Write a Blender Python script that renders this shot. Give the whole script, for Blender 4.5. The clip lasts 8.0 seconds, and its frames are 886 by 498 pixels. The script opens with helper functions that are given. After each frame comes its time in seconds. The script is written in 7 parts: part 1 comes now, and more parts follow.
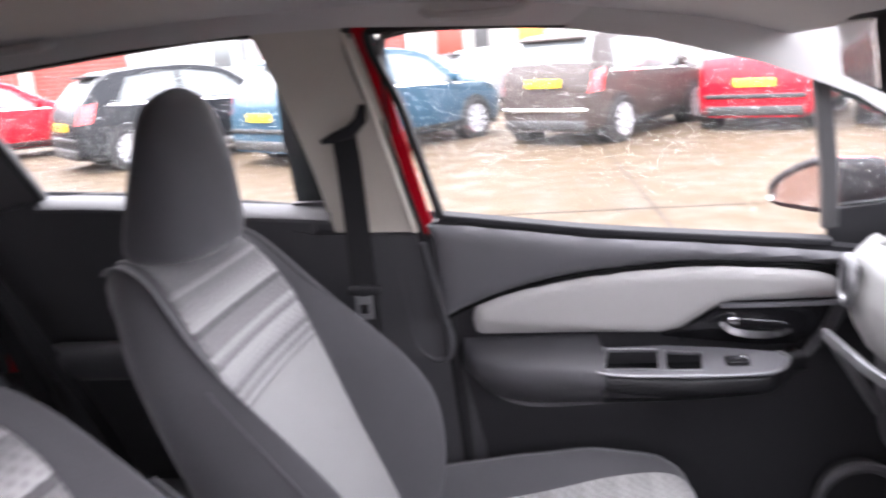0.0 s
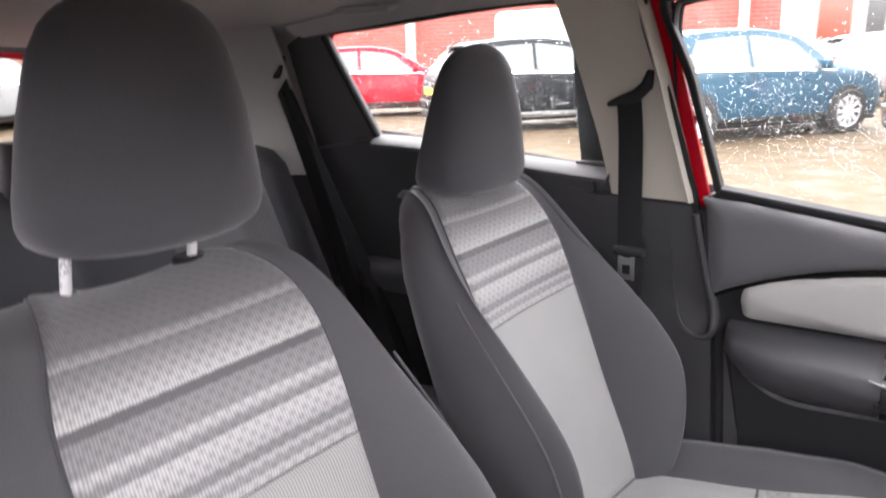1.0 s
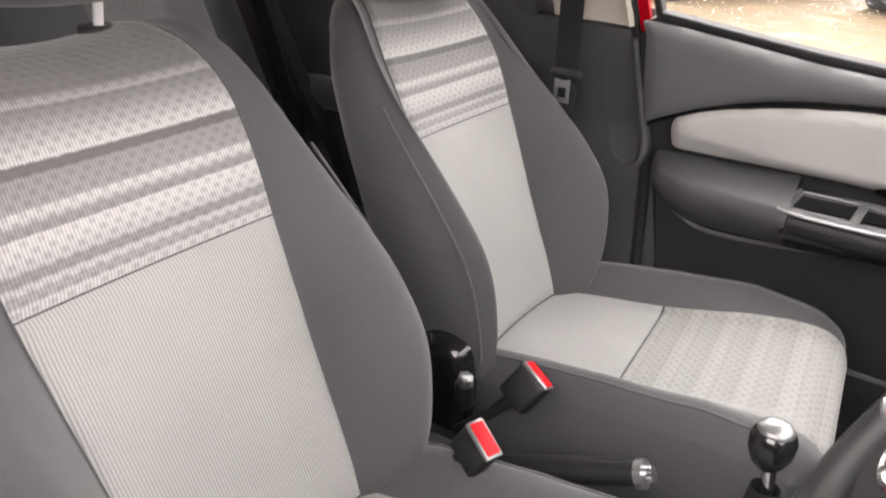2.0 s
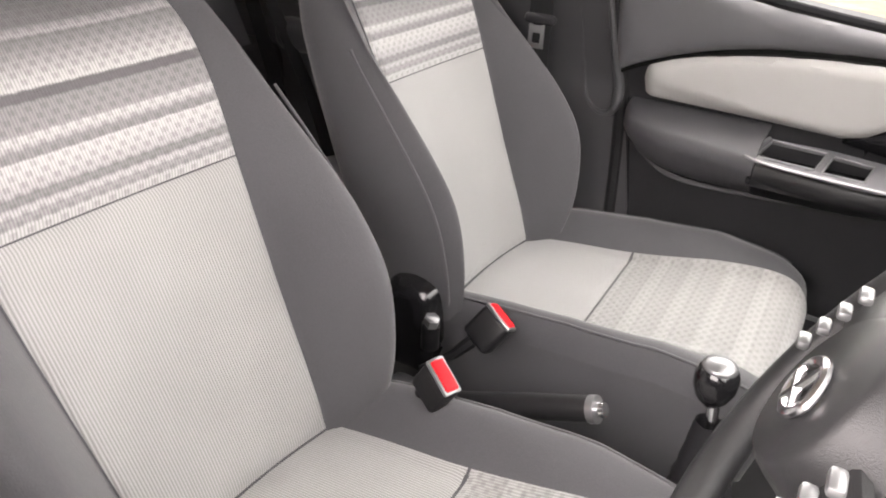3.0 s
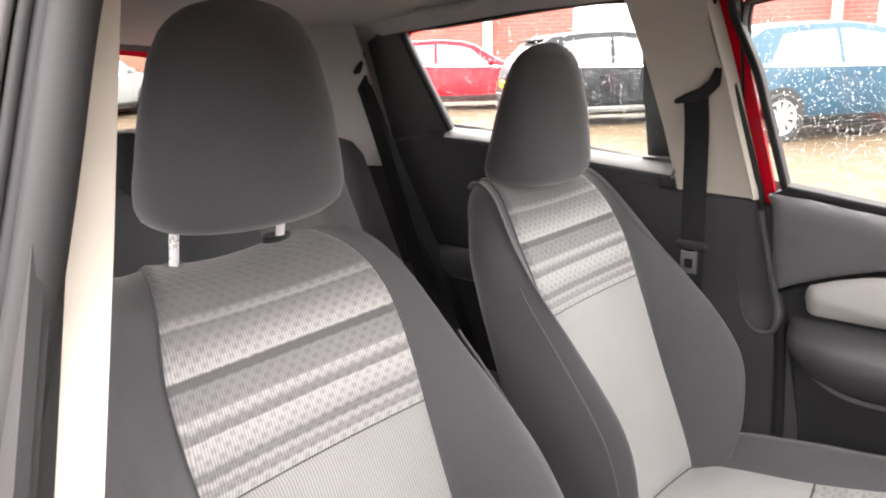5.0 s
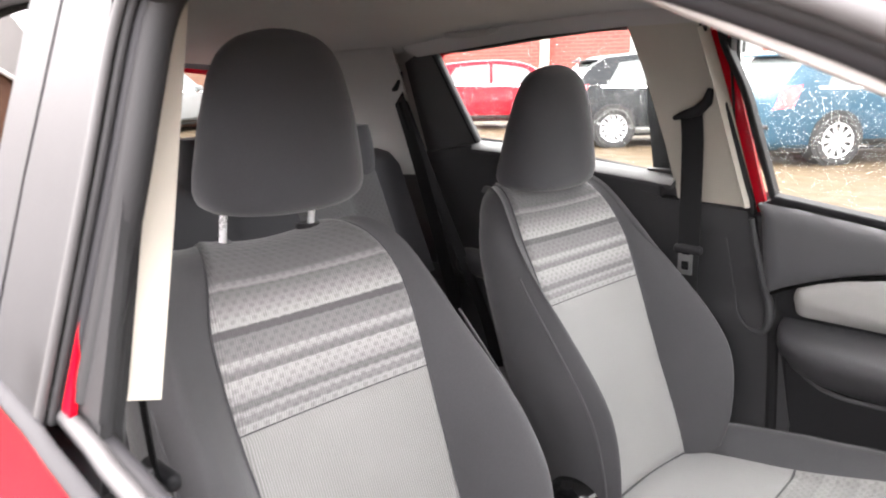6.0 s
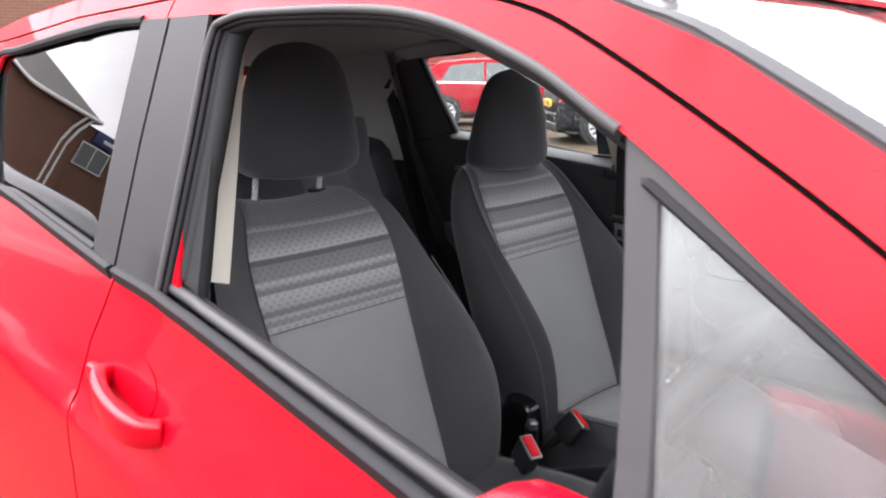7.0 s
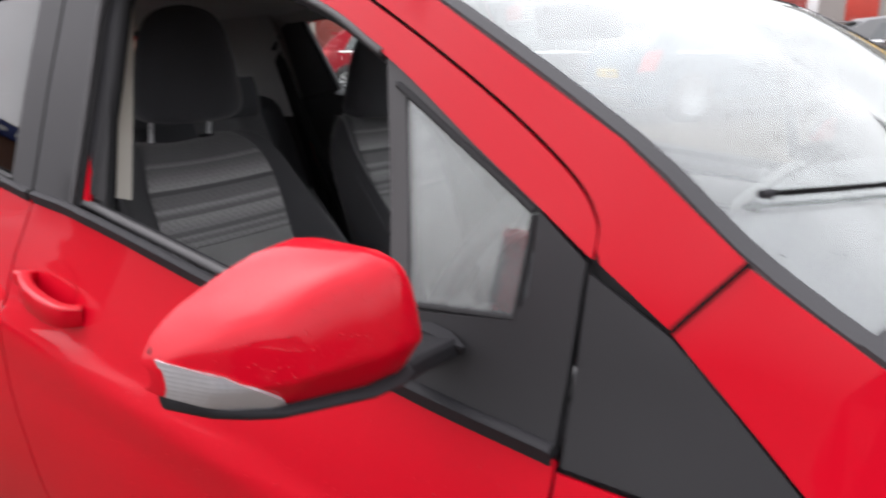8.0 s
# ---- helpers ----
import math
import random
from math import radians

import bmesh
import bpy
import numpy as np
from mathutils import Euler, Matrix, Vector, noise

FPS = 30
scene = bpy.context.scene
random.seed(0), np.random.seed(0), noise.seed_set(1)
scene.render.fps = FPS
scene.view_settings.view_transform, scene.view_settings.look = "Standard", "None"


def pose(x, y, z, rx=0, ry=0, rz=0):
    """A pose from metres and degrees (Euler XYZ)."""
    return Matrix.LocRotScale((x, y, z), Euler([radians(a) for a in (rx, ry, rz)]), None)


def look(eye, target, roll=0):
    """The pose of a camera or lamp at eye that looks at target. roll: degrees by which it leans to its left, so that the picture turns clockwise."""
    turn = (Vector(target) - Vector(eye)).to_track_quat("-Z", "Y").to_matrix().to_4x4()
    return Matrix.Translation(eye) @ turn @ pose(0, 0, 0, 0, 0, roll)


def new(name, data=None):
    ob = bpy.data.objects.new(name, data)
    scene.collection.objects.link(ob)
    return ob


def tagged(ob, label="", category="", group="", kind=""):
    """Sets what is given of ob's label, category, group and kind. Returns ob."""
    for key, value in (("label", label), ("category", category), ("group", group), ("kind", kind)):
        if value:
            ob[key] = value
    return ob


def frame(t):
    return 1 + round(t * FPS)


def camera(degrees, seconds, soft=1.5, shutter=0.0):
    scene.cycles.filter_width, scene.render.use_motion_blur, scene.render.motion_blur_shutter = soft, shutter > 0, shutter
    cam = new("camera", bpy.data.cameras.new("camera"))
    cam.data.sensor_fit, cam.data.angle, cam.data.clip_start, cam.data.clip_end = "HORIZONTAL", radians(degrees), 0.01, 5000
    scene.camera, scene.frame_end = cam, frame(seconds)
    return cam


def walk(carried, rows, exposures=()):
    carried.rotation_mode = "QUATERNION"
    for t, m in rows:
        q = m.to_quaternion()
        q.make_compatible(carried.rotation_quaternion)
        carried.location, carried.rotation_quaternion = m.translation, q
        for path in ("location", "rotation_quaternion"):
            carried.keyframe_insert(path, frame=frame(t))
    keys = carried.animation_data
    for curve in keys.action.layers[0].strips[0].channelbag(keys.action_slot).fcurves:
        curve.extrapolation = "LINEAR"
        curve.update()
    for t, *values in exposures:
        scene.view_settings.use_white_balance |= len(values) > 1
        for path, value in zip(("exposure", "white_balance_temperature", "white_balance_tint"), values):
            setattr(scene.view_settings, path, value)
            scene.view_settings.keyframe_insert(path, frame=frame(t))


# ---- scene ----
from mathutils import geometry

cam = camera(62.5, 8.0, 2.0, 0.4)
PATH = [
    (0, (0.41, -0.714, 1.312), (0.181, 1.207, 0.804), -4.1),
    (0.5, (0.426, -0.77, 1.318), (-0.338, 1.021, 0.859), -3.3),
    (1, (0.554, -0.775, 1.278), (-0.501, 0.844, 0.762), -1.7),
    (1.5, (0.639, -0.771, 1.241), (-0.424, 0.775, 0.548), 0.4),
    (2, (0.629, -0.777, 1.207), (-0.268, 0.777, 0.323), 2.1),
    (2.2, (0.679, -0.777, 1.203), (-0.226, 0.75, 0.282), 2.2),
    (3.3, (0.676, -0.773, 1.214), (-0.158, 0.739, 0.204), 3.2),
    (3.5, (0.66, -0.775, 1.223), (-0.21, 0.737, 0.244), 2.6),
    (4, (0.615, -0.783, 1.265), (-0.426, 0.734, 0.479), 0.1),
    (4.5, (0.618, -0.782, 1.286), (-0.567, 0.715, 0.69), -1.9),
    (4.7, (0.582, -0.805, 1.289), (-0.597, 0.712, 0.735), -1.7),
    (5.8, (0.755, -0.882, 1.284), (-0.584, 0.524, 0.808), -1.8),
    (6, (0.788, -0.926, 1.288), (-0.544, 0.488, 0.812), -1.3),
    (6.5, (0.952, -1.074, 1.303), (-0.389, 0.333, 0.833), -0.8),
    (7, (1.086, -1.184, 1.301), (-0.235, 0.238, 0.817), -0.6),
    (7.5, (1.273, -1.296, 1.286), (-0.036, 0.128, 0.779), -0.7),
    (7.8, (1.34, -1.341, 1.282), (0.096, 0.131, 0.75), -1.0),
    (8, (1.376, -1.362, 1.272), (0.245, 0.188, 0.71), -1.3),
]
walk(cam, [(t, look(eye, target, roll)) for t, eye, target, roll in PATH],
     [(0.0, 2.02, 6300, 26), (0.5, 2.06, 6350, 26), (1.0, 2.08, 6600, 21), (1.5, 2.15, 6950, 20), (2.2, 2.3, 7150, 20), (3.5, 2.5, 7100, 20), (4.0, 2.55, 7050, 20), (4.7, 2.4, 7050, 20), (6.0, 2.2, 6800, 18), (6.5, 1.7, 6600, 17), (7.0, 0.85, 6400, 17), (7.5, -0.25, 6350, 17), (8.0, -0.4, 6400, 17)])

# ---- light ----
SUN_AZ, SUN_EL = radians(-95), radians(64)
world = bpy.data.worlds.new("overcast_sky")
scene.world = world
world.use_nodes = True
wt = world.node_tree
sky = wt.nodes.new("ShaderNodeTexSky")
sky.sky_type, sky.sun_disc = "NISHITA", False
sky.sun_elevation, sky.sun_rotation = SUN_EL, SUN_AZ
sky.air_density, sky.dust_density, sky.ozone_density = 1.5, 6.0, 1.0
cloud = wt.nodes.new("ShaderNodeHueSaturation")
cloud.inputs["Saturation"].default_value = 0.12
cloud.inputs["Value"].default_value = 11.0
even_out = wt.nodes.new("ShaderNodeGamma")
even_out.inputs["Gamma"].default_value = 0.5
wt.links.new(sky.outputs[0], even_out.inputs["Color"])
wt.links.new(even_out.outputs[0], cloud.inputs["Color"])
drift = wt.nodes.new("ShaderNodeTexNoise")
drift.inputs["Scale"].default_value, drift.inputs["Detail"].default_value, drift.inputs["Roughness"].default_value = 2.6, 6.0, 0.55
wt.links.new(wt.nodes.new("ShaderNodeTexCoord").outputs["Generated"], drift.inputs["Vector"])
layer = wt.nodes.new("ShaderNodeMapRange")
layer.inputs["From Min"].default_value, layer.inputs["From Max"].default_value = 0.3, 0.7
layer.inputs["To Min"].default_value, layer.inputs["To Max"].default_value = 0.72, 1.22
wt.links.new(drift.outputs["Fac"], layer.inputs["Value"])
grey = wt.nodes.new("ShaderNodeVectorMath")
grey.operation = "SCALE"
wt.links.new(cloud.outputs[0], grey.inputs[0])
wt.links.new(layer.outputs[0], grey.inputs["Scale"])
wt.links.new(grey.outputs[0], wt.nodes["Background"].inputs["Color"])
wt.nodes["Background"].inputs["Strength"].default_value = 0.15
sun = new("sun", bpy.data.lights.new("sun", "SUN"))
sun.data.energy, sun.data.angle, sun.data.color = 0.5, radians(50), (1.0, 0.97, 0.93)
sun.matrix_world = look(Vector((0, 0, 30)), Vector((0, 0, 30)) - Vector((math.sin(SUN_AZ) * math.cos(SUN_EL), math.cos(SUN_AZ) * math.cos(SUN_EL), math.sin(SUN_EL))) * 10)

# ---- materials ----


class Nodes:
    """A short way to write a node tree."""

    def __init__(self, name):
        self.m = bpy.data.materials.new(name)
        self.m.use_nodes = True
        self.t = self.m.node_tree
        self.b = self.t.nodes["Principled BSDF"]
        self.out = self.t.nodes["Material Output"]

    def n(self, kind, ins=None, **props):
        node = self.t.nodes.new("ShaderNode" + kind)
        for k, v in props.items():
            if k == "operation":
                node.operation = v
            elif k == "data_type":
                node.data_type = v
            elif k == "blend_type":
                node.blend_type = v
            elif k == "distance":
                node.distance = v
            elif k == "feature":
                node.feature = v
            elif k == "bands_direction":
                node.bands_direction = v
        for k, v in (ins or {}).items():
            if isinstance(v, bpy.types.NodeSocket):
                self.t.links.new(v, node.inputs[k])
            else:
                node.inputs[k].default_value = v
        return node

    def math(self, op, a, b=0.0, c=0.0):
        return self.n("Math", {0: a, 1: b, 2: c}, operation=op).outputs[0]

    def mix(self, fac, a, b):
        return self.n("Mix", {0: fac, 6: a, 7: b}, data_type="RGBA").outputs[2]

    def set(self, **kw):
        for k, v in kw.items():
            key = k.replace("_", " ")
            if isinstance(v, bpy.types.NodeSocket):
                self.t.links.new(v, self.b.inputs[key])
            else:
                self.b.inputs[key].default_value = v
        return self


def rgb(c, k=1.0):
    return (c[0] * k, c[1] * k, c[2] * k, 1)


def mat(name, color, rough=0.6, metal=0.0, var=0.12, scale=6.0, bump=0.15, grain=300.0, coat=0.0, spec=0.5):
    """A surface with tone and gloss varying at two scales and a fine relief."""
    s = Nodes(name)
    co = s.n("TexCoord").outputs["Object"]
    big = s.n("TexNoise", {"Vector": co, "Scale": scale, "Detail": 5.0}).outputs["Fac"]
    fine = s.n("TexNoise", {"Vector": co, "Scale": grain, "Detail": 3.0}).outputs["Fac"]
    f = s.math("ADD", s.math("MULTIPLY", big, 0.7), s.math("MULTIPLY", fine, 0.3))
    s.set(Base_Color=s.mix(f, rgb(color, 1 - var * 2), rgb(color, 1 + var * 2)), Metallic=metal, Specular_IOR_Level=spec)
    s.set(Roughness=s.math("ADD", s.math("MULTIPLY", f, 0.2), rough - 0.1))
    if bump:
        b = s.n("Bump", {"Height": fine, "Strength": bump, "Distance": 0.002})
        s.set(Normal=b.outputs[0])
    if coat:
        s.set(Coat_Weight=coat, Coat_Roughness=0.04)
    return s.m


def paint(name, color, flake=0.35, coat=0.6):
    """Car paint under a clear coat, with beads of rain on it."""
    s = Nodes(name)
    co = s.n("TexCoord").outputs["Object"]
    big = s.n("TexNoise", {"Vector": co, "Scale": 2.2, "Detail": 4.0}).outputs["Fac"]
    s.set(Base_Color=s.mix(big, rgb(color, 0.92), rgb(color, 1.06)), Roughness=0.5, Metallic=0.0, Specular_IOR_Level=0.05 + 0.3 * flake)
    cell = s.n("TexVoronoi", {"Vector": co, "Scale": 230.0, "Randomness": 1.0})
    spots = s.n("TexNoise", {"Vector": co, "Scale": 9.0, "Detail": 3.0}).outputs["Fac"]
    limit = s.math("MULTIPLY", s.math("SUBTRACT", spots, 0.46), 1.6)
    drop = s.math("MULTIPLY", s.math("MAXIMUM", s.math("SUBTRACT", limit, cell.outputs["Distance"]), 0.0), 4.0)
    bead = s.n("Bump", {"Height": drop, "Strength": 0.16, "Distance": 0.0008})
    s.set(Coat_Weight=coat, Coat_Roughness=0.03, Normal=bead.outputs[0], Coat_Normal=bead.outputs[0])
    return s.m


def gloss_share(s, ior, normal=None):
    """How much a pane mirrors, rising towards a glancing view, the same from both sides."""
    f0 = ((ior - 1) / (ior + 1)) ** 2
    ins = {"Blend": 0.5}
    if normal is not None:
        ins["Normal"] = normal
    facing = s.n("LayerWeight", ins).outputs["Facing"]
    return s.math("MULTIPLY_ADD", s.math("POWER", facing, 5.0), 1 - f0, f0)


def glass(name, tint=(0.93, 0.96, 0.95), ior=1.5):
    s = Nodes(name)
    clear = s.n("BsdfTransparent", {"Color": rgb(tint)})
    shine = s.n("BsdfGlossy", {"Color": (1, 1, 1, 1), "Roughness": 0.01})
    m = s.n("MixShader", {0: gloss_share(s, ior), 1: clear.outputs[0], 2: shine.outputs[0]})
    s.t.links.new(m.outputs[0], s.out.inputs[0])
    return s.m


def wet_screen(name, ior=2.0, veil_most=0.30, beads=0.6):
    """A wet pane; its pale veil is rain film and painted sky glare."""
    s = Nodes(name)
    co = s.n("TexCoord").outputs["Object"]
    cloudy = s.n("TexNoise", {"Vector": co, "Scale": 2.4, "Detail": 4.0}).outputs["Fac"]
    cell = s.n("TexVoronoi", {"Vector": co, "Scale": 90.0})
    spots = s.n("TexNoise", {"Vector": co, "Scale": 6.0}).outputs["Fac"]
    drop = s.math("MAXIMUM", s.math("SUBTRACT", s.math("MULTIPLY", s.math("SUBTRACT", spots, 0.44), 1.5), cell.outputs["Distance"]), 0.0)
    bump = s.n("Bump", {"Height": drop, "Strength": beads, "Distance": 0.002}).outputs[0]
    clear = s.n("BsdfTransparent", {"Color": (0.87, 0.895, 0.885, 1)})
    shine = s.n("BsdfGlossy", {"Color": (0.77, 0.80, 0.785, 1), "Roughness": 0.05, "Normal": bump})
    # diffuse white that also stands in for the sky mirrored by the pane
    film_and_glare = s.n("BsdfDiffuse", {"Color": (0.8, 0.82, 0.83, 1)})
    veil = s.n("MixShader", {0: s.math("MULTIPLY_ADD", cloudy, veil_most, 0.0), 1: clear.outputs[0], 2: film_and_glare.outputs[0]})
    m = s.n("MixShader", {0: gloss_share(s, ior, bump), 1: veil.outputs[0], 2: shine.outputs[0]})
    s.t.links.new(m.outputs[0], s.out.inputs[0])
    return s.m


def water(name):
    s = Nodes(name)
    s.set(Base_Color=(1, 1, 1, 1), Roughness=0.0, IOR=1.33, Transmission_Weight=1.0)
    return s.m


def fabric(name, dark, light, kind):
    """Seat cloth, laid out in metres: u across the seat, v along it. kind: 'plain', 'rib', 'dots' or 'bands'."""
    s = Nodes(name)
    uv = s.n("UVMap").outputs[0]
    sep = s.n("SeparateXYZ", {0: uv})
    u, v = sep.outputs[0], sep.outputs[1]
    co = s.n("TexCoord").outputs["Object"]
    wear = s.n("TexNoise", {"Vector": co, "Scale": 5.0, "Detail": 4.0}).outputs["Fac"]
    fuzz = s.n("TexNoise", {"Vector": co, "Scale": 420.0, "Detail": 3.0, "Roughness": 0.7}).outputs["Fac"]
    rib = s.math("MULTIPLY_ADD", s.math("SINE", s.math("MULTIPLY", u, 6.2832 / 0.0040)), 0.5, 0.5)
    if kind == "plain":
        f = s.math("ADD", s.math("MULTIPLY", wear, 0.5), s.math("MULTIPLY", fuzz, 0.5))
        height = fuzz
    elif kind == "rib":
        cross = s.math("MULTIPLY_ADD", s.math("SINE", s.math("MULTIPLY", v, 6.2832 / 0.0026)), 0.5, 0.5)
        weave = s.math("ADD", s.math("MULTIPLY", rib, 0.75), s.math("MULTIPLY", cross, 0.12))
        f = s.math("ADD", s.math("MULTIPLY", weave, 0.75), s.math("MULTIPLY", wear, 0.4))
        height = rib
    else:
        ragged = s.math("ADD", v, s.math("MULTIPLY", s.math("SUBTRACT", s.n("TexNoise", {"Vector": uv, "Scale": 90.0, "Detail": 3.0}).outputs["Fac"], 0.5), 0.004))
        ramp = s.t.nodes.new("ShaderNodeValToRGB")
        ramp.color_ramp.interpolation = "LINEAR"
        if kind == "bands":
            s.t.links.new(s.math("DIVIDE", ragged, 0.34), ramp.inputs[0])
            stops = [(0.0, 0.80), (0.011, 0.76), (0.013, 0.40), (0.021, 0.40), (0.024, 0.74), (0.030, 0.62), (0.032, 0.26), (0.040, 0.26), (0.043, 0.60), (0.060, 0.86), (0.073, 1.0), (0.075, 0.32), (0.084, 0.32), (0.087, 0.62), (0.098, 1.0), (0.100, 0.40), (0.131, 0.32), (0.133, 0.06), (0.143, 0.06), (0.145, 1.0), (0.152, 0.88), (0.165, 0.62), (0.182, 0.36), (0.198, 0.18), (0.201, 0.50), (0.208, 0.40), (0.212, 0.12), (0.34, 0.10)]
        else:
            s.t.links.new(s.math("FRACT", s.math("DIVIDE", ragged, 0.062)), ramp.inputs[0])
            stops = [(0.0, 0.58), (0.11, 0.64), (0.14, 0.46), (0.17, 0.56), (0.34, 0.44)]
        for i, (p, c) in enumerate(stops):
            e = ramp.color_ramp.elements[i] if i < 2 else ramp.color_ramp.elements.new(p / 0.34)
            e.position, e.color = p / 0.34, (c, c, c, 1)
        band = ramp.outputs[0]
        row = s.math("FLOOR", s.math("DIVIDE", v, 0.0092))
        shift = s.math("MULTIPLY", s.math("MODULO", s.math("ABSOLUTE", row), 2.0), 0.5)
        du = s.math("ABSOLUTE", s.math("SUBTRACT", s.math("FRACT", s.math("ADD", s.math("DIVIDE", u, 0.0185), shift)), 0.5))
        dv = s.math("ABSOLUTE", s.math("SUBTRACT", s.math("FRACT", s.math("DIVIDE", v, 0.0092)), 0.5))
        inx = s.n("MapRange", {"Value": du, "From Min": 0.27, "From Max": 0.17, "To Min": 0.0, "To Max": 1.0}).outputs[0]
        inz = s.n("MapRange", {"Value": dv, "From Min": 0.40, "From Max": 0.26, "To Min": 0.0, "To Max": 1.0}).outputs[0]
        dot = s.math("MULTIPLY", inx, inz)
        f = s.math("MULTIPLY", band, s.math("SUBTRACT", 1.0, s.math("MULTIPLY", dot, 0.30)))
        f = s.math("MULTIPLY", s.math("MAXIMUM", f, 0.0), s.math("MULTIPLY_ADD", rib, 0.62, 0.66))
        f = s.math("ADD", f, s.math("MULTIPLY", s.math("SUBTRACT", wear, 0.5), 0.14))
        height = s.math("ADD", s.math("MULTIPLY", rib, 0.6), s.math("MULTIPLY", dot, -0.8))
    s.set(Base_Color=s.mix(f, rgb(dark), rgb(light)), Roughness=0.85, Specular_IOR_Level=0.25, Sheen_Weight=0.25, Sheen_Roughness=0.5)
    b = s.n("Bump", {"Height": height, "Strength": 0.5, "Distance": 0.0012})
    s.set(Normal=b.outputs[0])
    return s.m


def concrete_wet():
    s = Nodes("wet_concrete")
    co = s.n("TexCoord").outputs["Object"]
    big = s.n("TexNoise", {"Vector": co, "Scale": 0.35, "Detail": 6.0, "Roughness": 0.6}).outputs["Fac"]
    mid = s.n("TexNoise", {"Vector": co, "Scale": 2.6, "Detail": 6.0}).outputs["Fac"]
    fine = s.n("TexNoise", {"Vector": co, "Scale": 60.0, "Detail": 4.0}).outputs["Fac"]
    f = s.math("ADD", s.math("MULTIPLY", big, 0.5), s.math("ADD", s.math("MULTIPLY", mid, 0.3), s.math("MULTIPLY", fine, 0.2)))
    s.set(Base_Color=s.mix(s.math("MULTIPLY_ADD", f, 2.2, -0.6), (0.043, 0.030, 0.0185, 1), (0.078, 0.057, 0.036, 1)))
    s.set(Roughness=s.math("MULTIPLY_ADD", s.math("SUBTRACT", mid, 0.5), 1.0, 0.62), Specular_IOR_Level=0.09)
    b = s.n("Bump", {"Height": s.math("ADD", fine, s.math("MULTIPLY", mid, 2.0)), "Strength": 0.14, "Distance": 0.004})
    s.set(Normal=b.outputs[0])
    return s.m


def brick_mat(name, c1, c2, mortar, sc=1.0):
    s = Nodes(name)
    uv = s.n("UVMap").outputs[0]
    br = s.n("TexBrick", {"Vector": uv, "Color1": rgb(c1), "Color2": rgb(c2), "Mortar": rgb(mortar), "Scale": 1.0, "Mortar Size": 0.006, "Brick Width": 0.225 * sc, "Row Height": 0.075 * sc})
    co = s.n("TexCoord").outputs["Object"]
    big = s.n("TexNoise", {"Vector": co, "Scale": 0.8, "Detail": 5.0}).outputs["Fac"]
    s.set(Base_Color=s.mix(s.math("MULTIPLY", big, 0.5), br.outputs["Color"], rgb(c1, 0.55)), Roughness=0.85)
    s.set(Normal=s.n("Bump", {"Height": br.outputs["Fac"], "Strength": 0.5, "Distance": -0.006}).outputs[0])
    return s.m


RED = paint("red_paint", (0.44, 0.001, 0.010), 0.0, 0.5)
EDGE_BAND = mat("screen_edge_black", (0.034, 0.034, 0.036), 0.65, bump=0.1, spec=0.25)
BLACK_TRIM = mat("black_trim", (0.018, 0.018, 0.020), 0.62, bump=0.12, grain=900, spec=0.16)
LEDGE = mat("dark_ledge", (0.075, 0.075, 0.078), 0.6, bump=0.2, grain=1200, spec=0.4)
SATIN = mat("satin_black_film", (0.020, 0.020, 0.0215), 0.5, bump=0.06, grain=500, spec=0.26)
BAR_GREY = mat("satin_grey_bar", (0.055, 0.054, 0.055), 0.5, bump=0.06, grain=500, spec=0.25)
SEAM_BLACK = mat("seam_black", (0.006, 0.006, 0.006), 0.8, bump=0.0, spec=0.05)
RUBBER = mat("rubber_seal", (0.018, 0.018, 0.019), 0.65, bump=0.1, spec=0.2)
BLACK_IN = mat("black_inner_plastic", (0.008, 0.008, 0.009), 0.45, bump=0.15, grain=1200, spec=0.35)
LINING = mat("black_lining_plastic", (0.048, 0.048, 0.051), 0.5, bump=0.35, grain=1400, spec=0.45)
DOOR_LOW = mat("black_door_plastic", (0.018, 0.018, 0.0200), 0.5, bump=0.35, grain=1400, spec=0.3)
WHEEL_BLACK = mat("wheel_black", (0.016, 0.016, 0.017), 0.38, bump=0.3, grain=1100, spec=0.4)
PLASTIC = mat("dark_grey_plastic", (0.058, 0.057, 0.061), 0.5, bump=0.35, grain=1400)
PLASTIC_MID = mat("mid_grey_plastic", (0.095, 0.094, 0.100), 0.5, bump=0.35, grain=1400)
BEIGE = mat("pale_beige_trim", (0.48, 0.45, 0.39), 0.6, bump=0.15, grain=900, var=0.05)
GREY_TRIM = mat("grey_moulded_trim", (0.44, 0.43, 0.42), 0.6, bump=0.2, grain=900, var=0.05)
LINER = mat("headliner_felt", (0.52, 0.505, 0.497), 0.9, bump=0.35, grain=700, var=0.06)
INSERT = mat("silver_grey_vinyl", (0.37, 0.362, 0.35), 0.5, bump=0.3, grain=800, var=0.05)
CHROME = mat("chrome", (0.86, 0.86, 0.87), 0.2, 1.0, var=0.04, bump=0.0)
# chrome with white colour put in for the sky the posts reflect
CHROME_WHITENED = mat("chrome_whitened", (0.92, 0.92, 0.93), 0.3, 0.45, var=0.03, bump=0.0)
SILVER = mat("silver_plastic", (0.22, 0.22, 0.225), 0.35, 0.7, var=0.05, bump=0.05)
GLOSS = mat("gloss_black", (0.01, 0.01, 0.011), 0.12, var=0.1, bump=0.0)
CARPET = mat("carpet", (0.018, 0.018, 0.019), 0.95, bump=0.6, grain=500)
WEB = mat("belt_webbing", (0.012, 0.012, 0.013), 0.8, bump=0.5, grain=600, spec=0.15)
